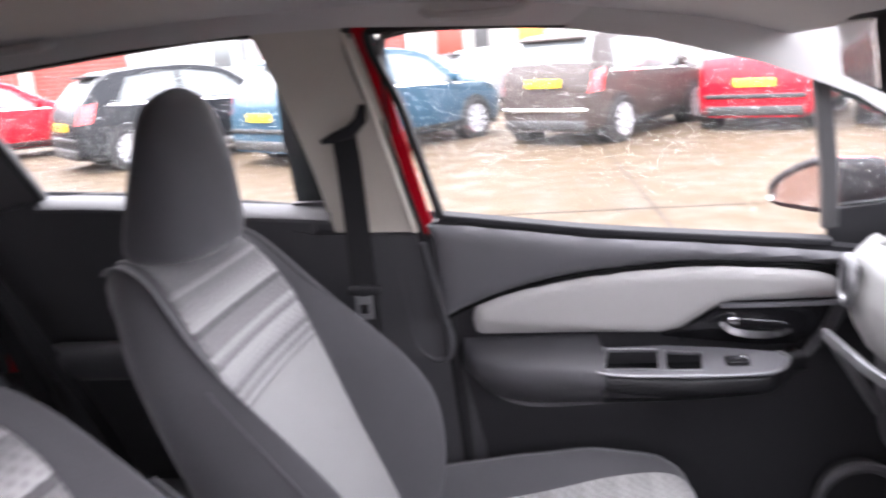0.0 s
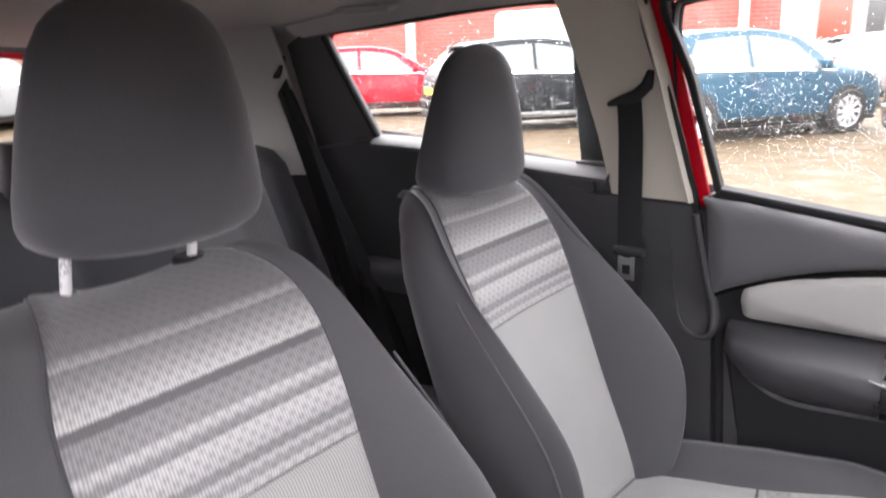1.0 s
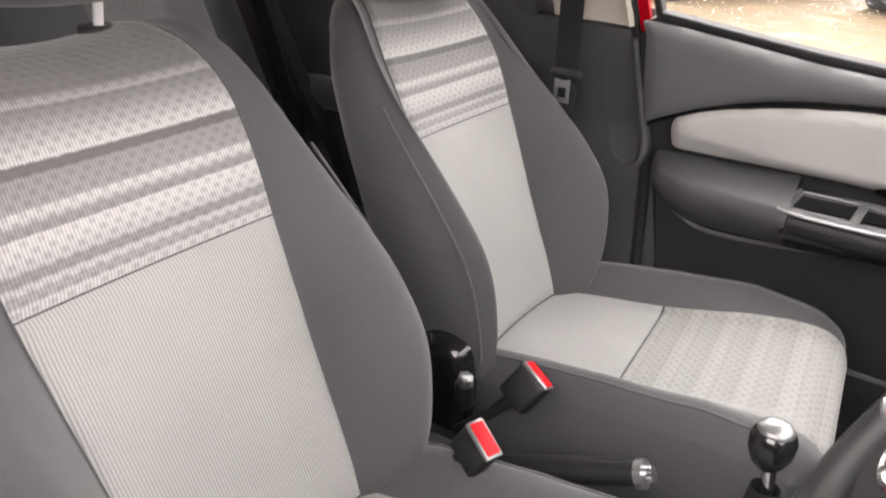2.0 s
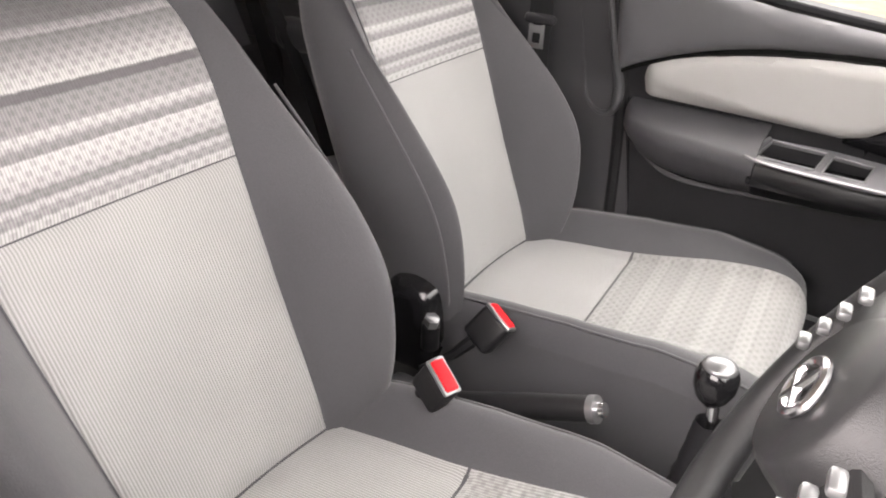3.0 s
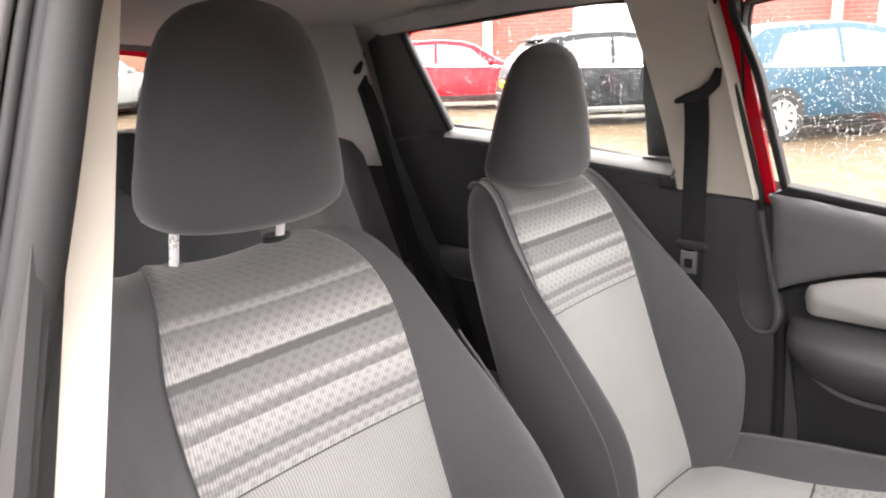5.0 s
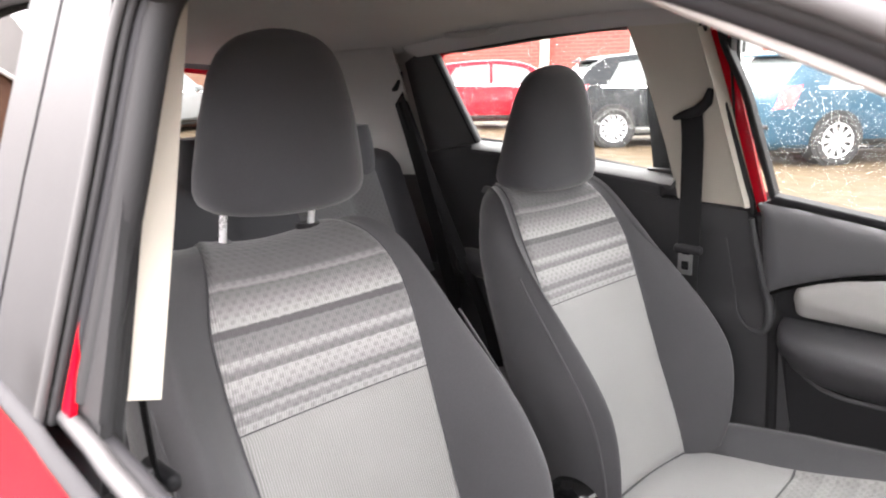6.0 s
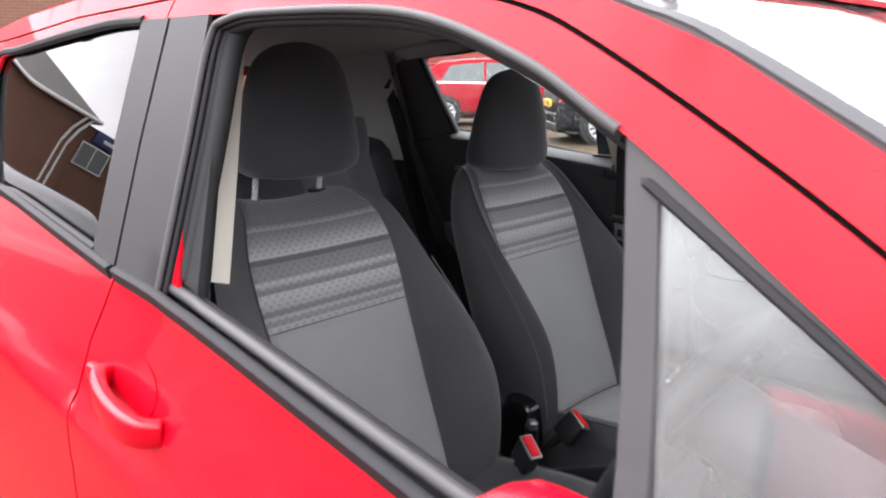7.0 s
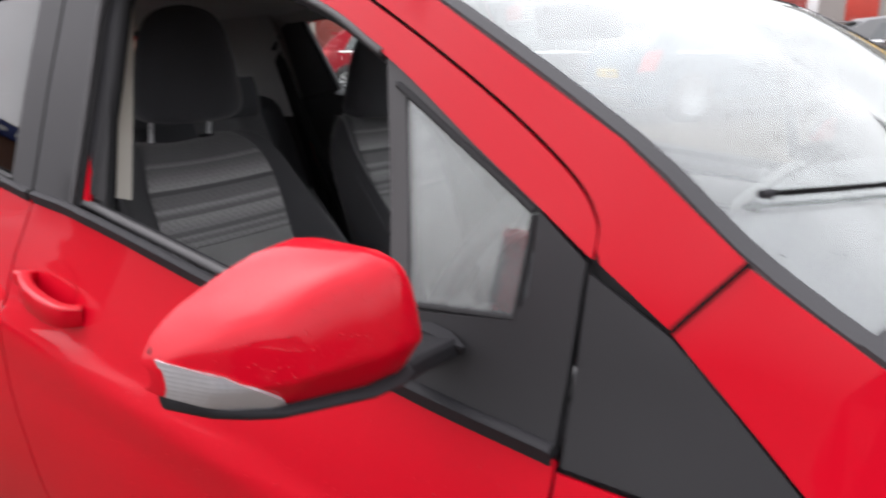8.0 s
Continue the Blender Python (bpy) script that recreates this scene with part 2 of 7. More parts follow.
RED_BUTTON = mat("red_plastic", (0.62, 0.008, 0.014), 0.45, var=0.05, bump=0.05, spec=0.2)
TYRE = mat("tyre_rubber", (0.022, 0.022, 0.022), 0.7, bump=0.4, grain=150)
ALLOY = mat("alloy_wheel", (0.62, 0.63, 0.65), 0.3, 0.6, var=0.05, bump=0.0)
CLOTH = fabric("charcoal_cloth", (0.042, 0.042, 0.045), (0.090, 0.089, 0.095), "plain")
CLOTH_HEAD = fabric("headrest_cloth", (0.034, 0.034, 0.038), (0.076, 0.076, 0.083), "plain")
CLOTH_RIB = fabric("grey_ribbed_cloth", (0.15, 0.148, 0.147), (0.40, 0.394, 0.388), "rib")
CLOTH_DOT = fabric("dotted_cloth", (0.10, 0.098, 0.10), (0.39, 0.385, 0.375), "dots")
CLOTH_BAND = fabric("banded_cloth", (0.085, 0.083, 0.087), (0.43, 0.42, 0.418), "bands")
GLASS = glass("window_glass")
SCREEN = wet_screen("wet_windscreen", 1.55, 0.14, 0.0)
GLASS_WET = wet_screen("wet_side_glass", 1.85, 0.13, 0.0)
WATER = water("rain_water")
# drops coloured dark in place of the interior refracted through them
DROP_DARK = mat("rain_drop_painted_dark", (0.07, 0.075, 0.075), 0.08, var=0.0, bump=0.0, spec=0.25)
GLASS_DARK = glass("privacy_glass", (0.16, 0.17, 0.17), 1.55)
MIRROR = mat("mirror_glass", (0.9, 0.9, 0.9), 0.1, 1.0, var=0.0, bump=0.0)
MIRROR.node_tree.nodes["Principled BSDF"].inputs["Roughness"].default_value = 0.02
LENS_CLEAR = glass("clear_lens", (0.85, 0.87, 0.88), 1.6)
CONCRETE = concrete_wet()

# ---- mesh helpers ----


def thing(name, at, label="", category="", group=""):
    ob = new(name)
    ob.empty_display_size = 0.1
    ob.location = at
    return tagged(ob, label, category, group)


def part(name, bm, material, parent=None, label="", smooth=38.0):
    """Links a bmesh, given in world metres, as one mesh object under parent."""
    me = bpy.data.meshes.new(name)
    base = Vector((0, 0, 0))
    p = parent
    while p is not None:
        base += p.location
        p = p.parent
    if base.length > 0:
        bmesh.ops.translate(bm, vec=-base, verts=bm.verts)
    bm.normal_update()
    bm.to_mesh(me)
    bm.free()
    for m in material if isinstance(material, (list, tuple)) else [material]:
        me.materials.append(m)
    for poly in me.polygons:
        poly.use_smooth = smooth > 0
    if smooth > 0:
        me.set_sharp_from_angle(angle=radians(smooth))
    ob = new(name, me)
    ob.parent = parent
    if label:
        ob["label"] = label
    return ob


def box(lo, hi, bevel=0.0, seg=2, turn=None, bm=None):
    bm = bm or bmesh.new()
    made = bmesh.ops.create_cube(bm, size=1.0)["verts"]
    c = [(a + b) / 2 for a, b in zip(lo, hi)]
    d = [abs(b - a) for a, b in zip(lo, hi)]
    bmesh.ops.scale(bm, vec=d, verts=made)
    if bevel:
        edges = {e for v in made for e in v.link_edges}
        made = bmesh.ops.bevel(bm, geom=list(edges), offset=bevel, segments=seg, affect="EDGES", profile=0.5, clamp_overlap=True)["verts"]
        made = list({v for v in made if v.is_valid})
    if turn:
        bmesh.ops.rotate(bm, cent=(0, 0, 0), matrix=Euler([radians(a) for a in turn]).to_matrix(), verts=made)
    bmesh.ops.translate(bm, vec=c, verts=made)
    return bm


def grid(fn, us, vs, bm=None, uv=None, flip=False, close_u=False):
    """A sheet of quads fn(u, v); uv(u, v) lays it out in metres."""
    bm = bm or bmesh.new()
    rows = [[bm.verts.new(fn(u, v)) for u in us] for v in vs]
    lay = bm.loops.layers.uv.verify()
    nu = len(us)
    for j in range(len(vs) - 1):
        for i in range(nu if close_u else nu - 1):
            k = (i + 1) % nu
            ids = [(i, j), (k, j), (k, j + 1), (i, j + 1)]
            if flip:
                ids.reverse()
            f = bm.faces.new([rows[b][a] for a, b in ids])
            if uv:
                for loop, (a, b) in zip(f.loops, ids):
                    loop[lay].uv = uv(us[a], vs[b])
    return bm


def cap(bm):
    """Closes the open rims."""
    bmesh.ops.holes_fill(bm, edges=[e for e in bm.edges if len(e.link_faces) == 1], sides=0)
    bmesh.ops.recalc_face_normals(bm, faces=bm.faces)
    return bm


def thicken(bm, t):
    """Gives a sheet a thickness t against its normals."""
    bm.normal_update()
    old = list(bm.faces)
    rim = [e for e in bm.edges if len(e.link_faces) == 1]
    twin = {v: bm.verts.new(v.co - v.normal * t) for v in list(bm.verts)}
    for f in old:
        bm.faces.new([twin[v] for v in reversed(f.verts)])
    for e in rim:
        a, b = e.verts
        loop = e.link_loops[0]
        if loop.vert is b:
            a, b = b, a
        bm.faces.new([b, a, twin[a], twin[b]])
    return bm


def tube(pts, r, n=8, bm=None, closed=False):
    """A round rod along points; r may be a list."""
    bm = bm or bmesh.new()
    pts = [Vector(p) for p in pts]
    k = len(pts)
    rows = []
    side = None
    for i, p in enumerate(pts):
        a = pts[(i - 1) % k] if closed or i > 0 else p
        b = pts[(i + 1) % k] if closed or i < k - 1 else p
        d = (b - a).normalized()
        if side is None:
            side = d.orthogonal().normalized()
        side = (side - d * side.dot(d)).normalized()
        up = d.cross(side)
        rr = r[i] if isinstance(r, (list, tuple)) else r
        rows.append([bm.verts.new(p + (side * math.cos(w) + up * math.sin(w)) * rr) for w in [2 * math.pi * j / n for j in range(n)]])
    for i in range(k if closed else k - 1):
        for j in range(n):
            bm.faces.new([rows[i][j], rows[i][(j + 1) % n], rows[(i + 1) % k][(j + 1) % n], rows[(i + 1) % k][j]])
    if not closed:
        bm.faces.new(rows[0][::-1])
        bm.faces.new(rows[-1])
    return bm


def strip(pts, across, w, t, bm=None):
    """A flat bar of width w and thickness t along points; across(i) gives the way of its width."""
    bm = bm or bmesh.new()
    pts = [Vector(p) for p in pts]
    rows = []
    for i, p in enumerate(pts):
        d = (pts[min(i + 1, len(pts) - 1)] - pts[max(i - 1, 0)]).normalized()
        a = Vector(across(i) if callable(across) else across)
        a = (a - d * a.dot(d)).normalized()
        n = d.cross(a)
        ww = w(i) if callable(w) else w
        rows.append([bm.verts.new(p + a * (sx * ww / 2) + n * (sy * t / 2)) for sx, sy in ((-1, -0.6), (-0.85, -1), (0.85, -1), (1, -0.6), (1, 0.6), (0.85, 1), (-0.85, 1), (-1, 0.6))])
    for i in range(len(pts) - 1):
        for j in range(8):
            bm.faces.new([rows[i][j], rows[i][(j + 1) % 8], rows[i + 1][(j + 1) % 8], rows[i + 1][j]])
    bm.faces.new(rows[0][::-1])
    bm.faces.new(rows[-1])
    bmesh.ops.recalc_face_normals(bm, faces=bm.faces)
    return bm


def curve(pts, n=24):
    """A smooth line through points (Catmull-Rom), any dimension."""
    P = [np.array(p, float) for p in pts]
    P = [2 * P[0] - P[1]] + P + [2 * P[-1] - P[-2]]
    out = []
    m = len(P) - 3
    for k in range(n + 1):
        s = min(k / n * m, m - 1e-9)
        i, t = int(s), s - int(s)
        a, b, c, d = P[i:i + 4]
        out.append(0.5 * ((2 * b) + (c - a) * t + (2 * a - 5 * b + 4 * c - d) * t * t + (3 * b - a - 3 * c + d) * t ** 3))
    return out


def inside(x, y, poly):
    hit = False
    j = len(poly) - 1
    for i in range(len(poly)):
        xi, yi = poly[i][0], poly[i][1]
        xj, yj = poly[j][0], poly[j][1]
        if (yi > y) != (yj > y) and x < (xj - xi) * (y - yi) / (yj - yi) + xi:
            hit = not hit
        j = i
    return hit


def dense(poly, step):
    out = []
    for i, a in enumerate(poly):
        b = poly[(i + 1) % len(poly)]
        n = max(1, int(math.hypot(b[0] - a[0], b[1] - a[1]) / step))
        out += [(a[0] + (b[0] - a[0]) * k / n, a[1] + (b[1] - a[1]) * k / n) for k in range(n)]
    return out


def skin(outline, fn, thick, holes=(), step=0.05, uv=False):
    """A panel cut to an outline in the plane, with holes, and laid on the surface fn(a, b)."""
    loops = [dense(p, step * 0.6) for p in (outline, *holes)]
    pts, edges = [], []
    for lp in loops:
        k = len(pts)
        pts += [Vector(p) for p in lp]
        edges += [(k + i, k + (i + 1) % len(lp)) for i in range(len(lp))]
    rim = np.array([(p[0], p[1]) for p in pts])
    x0, y0 = rim.min(0)
    x1, y1 = rim.max(0)
    for a in np.arange(x0 + step / 2, x1, step):
        for b in np.arange(y0 + step / 2, y1, step):
            if inside(a, b, loops[0]) and not any(inside(a, b, h) for h in loops[1:]) and np.hypot(rim[:, 0] - a, rim[:, 1] - b).min() > step * 0.45:
                pts.append(Vector((a, b)))
    vs, _, fs, *_ = geometry.delaunay_2d_cdt(pts, edges, [], 0, 1e-5)
    bm = bmesh.new()
    bv = [bm.verts.new(fn(v.x, v.y)) for v in vs]
    for f in fs:
        cx, cy = sum(vs[i].x for i in f) / len(f), sum(vs[i].y for i in f) / len(f)
        if inside(cx, cy, loops[0]) and not any(inside(cx, cy, h) for h in loops[1:]):
            bm.faces.new([bv[i] for i in f])
    bmesh.ops.delete(bm, geom=[v for v in bm.verts if not v.link_faces], context="VERTS")
    if uv:
        lay = bm.loops.layers.uv.verify()
        for f in bm.faces:
            for lp in f.loops:
                lp[lay].uv = (lp.vert.co.x + lp.vert.co.y, lp.vert.co.z)
    return bm


def outward(bm, way):
    """Turns the sheet so that its normals point along way."""
    bm.normal_update()
    if sum((f.normal.dot(Vector(way)) * f.calc_area() for f in bm.faces), 0.0) < 0:
        bmesh.ops.reverse_faces(bm, faces=bm.faces)
        bm.normal_update()
    return bm


# ---- ground ----
gb = grid(lambda u, v: (u, v, 0.0), [-600, -60, -25, 25, 60, 600], [-600, -60, -25, 25, 60, 600])
tagged(part("ground", gb, CONCRETE), "wet tan concrete yard with puddles and stains", "ground", kind="structure")


def slab_joint(a, b, w=0.018):
    d = (Vector(b) - Vector(a)).normalized()
    n = Vector((-d.y, d.x, 0)) * w / 2
    bm = bmesh.new()
    bm.faces.new([bm.verts.new(Vector(p) + q + Vector((0, 0, 0.004))) for p, q in ((a, -n), (b, -n), (b, n), (a, n))])
    return tagged(part("ground_joint", bm, mat("joint_tar", (0.016, 0.012, 0.009), 0.6, spec=0.1)), "dark joint between the wet concrete slabs", "joint", kind="structure")


slab_joint((1.45, 2.5, 0), (1.62, 40, 0))
slab_joint((-30, 5.25, 0), (30, 5.3, 0))

# ---- the red hatchback: its shape ----
PROFILE = [(0.2, 0.775), (0.3, 0.80), (0.45, 0.822), (0.6, 0.829), (0.72, 0.826), (0.8, 0.810), (0.87, 0.788), (0.93, 0.771), (1.0, 0.755)]
PZ, PY = [p[0] for p in PROFILE], [p[1] for p in PROFILE]
_z = np.arange(0.1, 1.02, 0.005)
_y = np.interp(_z, PZ, PY)
_y = np.convolve(np.pad(_y, 6, mode="edge"), np.ones(13) / 13, mode="valid")


def wide(x, z):
    """Half the body's width at x, z."""
    y = 0.755 - np.interp(x, [0.2, 0.8], [0.32, 0.2]) * (z - 1) if z >= 1 else float(np.interp(z, _z, _y))
    a, b = max(0.0, x - 1.05), max(0.0, -0.5 - x)
    d = z - (0.786 - 0.110 * x)
    y += 0.011 * max(0.0, 1 - (d / 0.022 if d > 0 else -d / 0.09)) if z < 1 and -0.8 < x < 1.06 else 0.0
    return float(y - (0.05 * a * a + 0.12 * a ** 6) - (0.07 * b * b + 0.1 * b ** 6))


def sk(x, y):
    """The near side's wing and pillar stand a little further forward."""
    t = min(1.0, max(0.0, (x - 0.5) / 0.45))
    return x + 0.13 * t * t * (3 - 2 * t) * max(0.0, y) / 0.7


def flank(side, off=0.0):
    return lambda x, z: (sk(x, side * wide(x, z)), side * (wide(x, z) + off), z)


def line(pts, side, off=0.0, n=24):
    """A smooth line on the flank through points x, z."""
    return [flank(side, off)(p[0], p[1]) for p in curve(pts, n)]


BELT = [(1.089, 0.866), (0.88, 0.886), (0.53, 0.938), (0.2, 0.988), (0.022, 1.003)]
BELT_REAR = [(0.018, 1.003), (-0.2, 1.03), (-0.45, 1.062), (-0.62, 1.075), (-0.76, 1.085)]
GAP_TOP = [(1.100, 1.064), (1.098, 1.10), (1.061, 1.144), (0.953, 1.219), (0.788, 1.313), (0.69, 1.352), (0.55, 1.378), (0.35, 1.397), (0.045, 1.40)]
RED_IN = [(1.095, 1.066), (1.037, 1.106), (0.953, 1.162), (0.836, 1.243), (0.715, 1.308), (0.6, 1.344), (0.4, 1.366), (0.2, 1.372), (0.03, 1.375)]
GUTTER = [(1.236, 1.082), (1.114, 1.176), (0.885, 1.310), (0.805, 1.343), (0.70, 1.382), (0.5, 1.418), (0.2, 1.436), (-0.2, 1.432), (-0.6, 1.405), (-1.0, 1.352), (-1.35, 1.285)]
GAP_TOP = [tuple(p) for p in curve(GAP_TOP, 48)]
RED_IN = [tuple(p) for p in curve(RED_IN, 40)]
SIDES = ((1, "passenger"), (-1, "driver"))

car = thing("hatchback_car", (0.2, 0, 0), "bright red five-door hatchback with rain beads and its driver window down", "car")


def panel(name, outline, material, side, parent, off=0.0, thick=0.006, holes=(), label="", step=0.05):
    bm = outward(skin(outline, flank(side, off), thick, holes, step), (0, side, 0))
    return part(name, thicken(bm, thick), material, parent, label)


WHEELS = ((1.45, 0.29), (-1.06, 0.29))
for side, who in SIDES:
    # lower skins
    low = [(0.022, 1.0), (-0.03, 0.90), (-0.047, 0.80), (-0.043, 0.66), (-0.005, 0.45), (0.03, 0.27)]
    door = panel("front_door", [(p[0] + 0.003, p[1]) for p in low] + [(1.06, 0.27), (1.083, 0.5), (1.086, 0.80)] + [tuple(p) for p in curve(BELT, 12)][:-1], RED, side, car,
                 label="red front door with its window wound down" if side < 0 else "red front door with its window closed, rain on the glass", step=0.022)
    rdoor = panel("rear_door", [(p[0] - 0.003, p[1]) for p in low][::-1] + [tuple(p) for p in curve(BELT_REAR, 10)] + [(-0.80, 0.92), (-0.79, 0.75), (-0.72, 0.62), (-0.66, 0.5), (-0.62, 0.27)], RED, side, car,
                  label="red rear door with a dark tinted window", step=0.03)
    arch = [(1.45 + 0.335 * math.cos(a), 0.29 + 0.335 * math.sin(a)) for a in [radians(k) for k in range(185, -6, -10)]]
    panel("front_wing", [(1.067, 0.27), (1.09, 0.5), (1.092, 0.855), (1.2, 0.853), (1.36, 0.85), (1.318, 0.895), (1.183, 1.010), (1.238, 1.078), (1.349, 1.015), (1.5, 0.965), (1.75, 0.91), (2.0, 0.835), (2.13, 0.76), (2.16, 0.5), (2.12, 0.27)] + arch[::-1], RED, side, car)
    arch = [(-1.06 + 0.335 * math.cos(a), 0.29 + 0.335 * math.sin(a)) for a in [radians(k) for k in range(185, -6, -10)]]
    panel("quarter_panel", [(-1.0, 1.352), (-0.86, 1.355), (-0.80, 1.25), (-0.765, 1.085), (-0.805, 0.92), (-0.795, 0.75), (-0.725, 0.62), (-0.665, 0.5), (-0.625, 0.27)] + arch[::-1] + [(-1.55, 0.27), (-1.58, 0.6), (-1.56, 0.95), (-1.46, 1.15), (-1.35, 1.284)], RED, side, car)
    panel("sill", [(-0.62, 0.17), (-0.62, 0.267), (1.06, 0.267), (1.1, 0.17)], RED, side, car, thick=0.02)
    # roof side and pillar
    panel("roof_side", [(1.180, 1.013), (1.108, 1.060)] + [(p[0] + 0.002, p[1] + 0.004) for p in GAP_TOP[1:]] + [(-0.3, 1.394), (-0.6, 1.37), (-0.856, 1.357), (-1.0, 1.350)] + GUTTER[-2::-1], RED, side, car, step=0.035)
    part("wing_seam", tube(line([(1.180, 1.009), (1.21, 1.046), (1.239, 1.081)], side, 0.0005, 10), 0.0028, 8), SEAM_BLACK, car)
    panel("pillar_backing", [(1.05, 1.10), (1.12, 1.12), (1.22, 1.03), (1.17, 0.96), (1.06, 0.95)], RUBBER, side, car, off=-0.016, thick=0.004, step=0.03)
    part("door_gap_line", tube(line(GAP_TOP, side, -0.017, 60), 0.008, 8), RED, car, "red painted door gap")
    # black line drawn for the shade deep in the gap
    part("door_gap_line", tube(line(GAP_TOP, side, -0.0085, 60), 0.0032, 8), SEAM_BLACK, car, "black line for the shade in the door gap")
    # door frames
    panel("window_surround", GAP_TOP + RED_IN[::-1], RED, side, door, step=0.03)
    panel("window_surround", [(0.040, 1.40), (0.026, 1.375), (-0.2, 1.375), (-0.55, 1.345), (-0.67, 1.33), (-0.765, 1.2), (-0.76, 1.088), (-0.775, 1.1), (-0.80, 1.24), (-0.85, 1.352), (-0.6, 1.366), (-0.3, 1.39)], RED, side, rdoor, step=0.03)
    # matt black films and corner pieces
    panel("pillar_film", [(0.026, 1.006), (0.150, 1.0), (0.156, 1.2), (0.152, 1.374), (0.046, 1.374), (0.03, 1.2)], SATIN, side, door, off=0.003, label="satin black pillar cover")
    panel("pillar_film", [(-0.062, 1.020), (0.018, 1.008), (0.023, 1.2), (0.038, 1.374), (-0.045, 1.376), (-0.058, 1.2)], SATIN, side, rdoor, off=0.003, label="satin black pillar cover")
    panel("mirror_corner", [(1.094, 1.060), (1.037, 1.103), (1.036, 1.02), (1.02, 0.990), (0.895, 0.976), (0.868, 0.975), (0.872, 0.893), (1.086, 0.872)], SATIN, side, door, off=0.001, thick=0.012, label="satin black corner plate below the fixed glass", step=0.03)
    panel("corner_plate", [(1.098, 1.050), (1.183, 1.006), (1.315, 0.893), (1.352, 0.857), (1.2, 0.860), (1.096, 0.862)], SATIN, side, car, off=0.0, label="satin black triangular plate behind the wing", step=0.03)
    # belt mouldings
    part("belt_moulding", strip(line([(1.086, 0.872), (0.88, 0.893), (0.53, 0.946), (0.2, 0.996), (0.03, 1.011)], side, 0.002), (0, 0.3 * side, 1), 0.022, 0.014), BLACK_TRIM, door, "matt black weather strip")
    part("belt_moulding", strip(line([(0.014, 1.011), (-0.2, 1.038), (-0.45, 1.070), (-0.62, 1.083), (-0.75, 1.09)], side, 0.002), (0, 0.3 * side, 1), 0.022, 0.014), BLACK_TRIM, rdoor, "matt black weather strip")
    if side > 0:
        part("inner_belt_strip", strip(line([(0.865, 0.915), (0.53, 0.962), (0.27, 1.000), (0.25, 1.003)], side, -0.045), (0, 1, 0.15), 0.03, 0.014), BLACK_TRIM, door)
    else:
        part("inner_belt_strip", tube(line([(0.875, 0.905), (0.53, 0.955), (0.2, 1.005), (0.04, 1.020)], side, -0.020, 30), 0.0085, 10), BAR_GREY, door, "grey felt lip inside the window slot")
        part("inner_belt_strip", tube(line([(0.875, 0.897), (0.53, 0.947), (0.2, 0.997), (0.16, 1.000)], side, -0.037, 30), 0.0095, 10), BLACK_TRIM, door)
    # seals round the openings
    opening = [(0.156, 1.005), (0.160, 1.2), (0.162, 1.335), (0.19, 1.360), (0.30, 1.364), (0.55, 1.349), (0.71, 1.304), (0.83, 1.241)]
    if side > 0:
        part("window_seal", tube(line(opening, side, -0.004, 50), 0.008, 8), RUBBER, door)
        part("window_channel", strip(line(opening, side, -0.022, 50), (0, 1, 0), 0.034, 0.006), RUBBER, door)
    else:
        # three lips run round the open window: outer, middle and inner
        for shift, off, r, stuff in ((0.0045, -0.001, 0.0050, BAR_GREY), (-0.0015, -0.010, 0.0042, RUBBER), (-0.0055, -0.021, 0.0075, BLACK_TRIM)):
            lips = opening[:-1] + [(0.815, 1.2505)]
            pts = [(p[0] - (shift if k < 3 else 0.0), p[1] + (shift if k > 2 else 0.0)) for k, p in enumerate(lips)]
            part("window_lip", tube(line(pts, side, off, 60), r, 10), stuff, door, "rounded rubber lip of the window frame")
        panel("window_channel", [(p[0] - 0.006, p[1]) for p in opening[:3]] + [(p[0], p[1] + 0.009) for p in opening[3:]] + [(p[0], p[1] - 0.001) for p in opening[:2:-1]] + [(p[0] + 0.004, p[1]) for p in opening[2::-1]], RUBBER, side, door, off=-0.026, thick=0.006, step=0.03)
        panel("quarter_frame", [(0.818, 1.262), (0.836, 1.243), (0.953, 1.1625), (1.037, 1.1065), (1.029, 1.0985), (0.945, 1.150), (0.850, 1.212), (0.832, 1.226)], BAR_GREY, side, door, off=-0.005, thick=0.008, label="satin grey frame of the fixed glass", step=0.03)
    part("quarter_bar", strip(line([(0.832, 1.252), (0.856, 1.08), (0.870, 0.94)], side, -0.017), (1, 0, 0), 0.030, 0.022), BAR_GREY, door, "satin grey upright beside the fixed glass")
    lip_ = line([(0.838, 1.222), (0.849, 1.215), (0.90, 1.183), (0.98, 1.133), (1.030, 1.101)], side, 0.0 if side > 0 else -0.004, 20)
    part("window_seal", tube(lip_, [(0.006 if side > 0 else 0.0045) * min(1.0, 0.3 + 0.25 * k) for k in range(len(lip_))], 8), RUBBER, door)
    part("window_seal", tube(line([(1.032, 1.098), (1.028, 1.045), (1.022, 0.991)], side, -0.002, 12), 0.004, 8), RUBBER, door)
    part("window_seal", tube(line([(1.022, 0.991), (0.955, 0.985), (0.886, 0.979)], side, -0.004, 12), 0.004, 8), RUBBER, door)
    quarter = [(0.852, 1.218), (1.033, 1.098), (1.022, 0.990), (0.885, 0.978)]
    panel("quarter_glass", quarter, GLASS_WET if side < 0 else GLASS, side, door, off=-0.008, thick=0.004)
    rear = [(-0.060, 1.030), (-0.43, 1.075), (-0.585, 1.085), (-0.66, 1.20), (-0.70, 1.325), (-0.55, 1.345), (-0.2, 1.373), (-0.045, 1.375)]
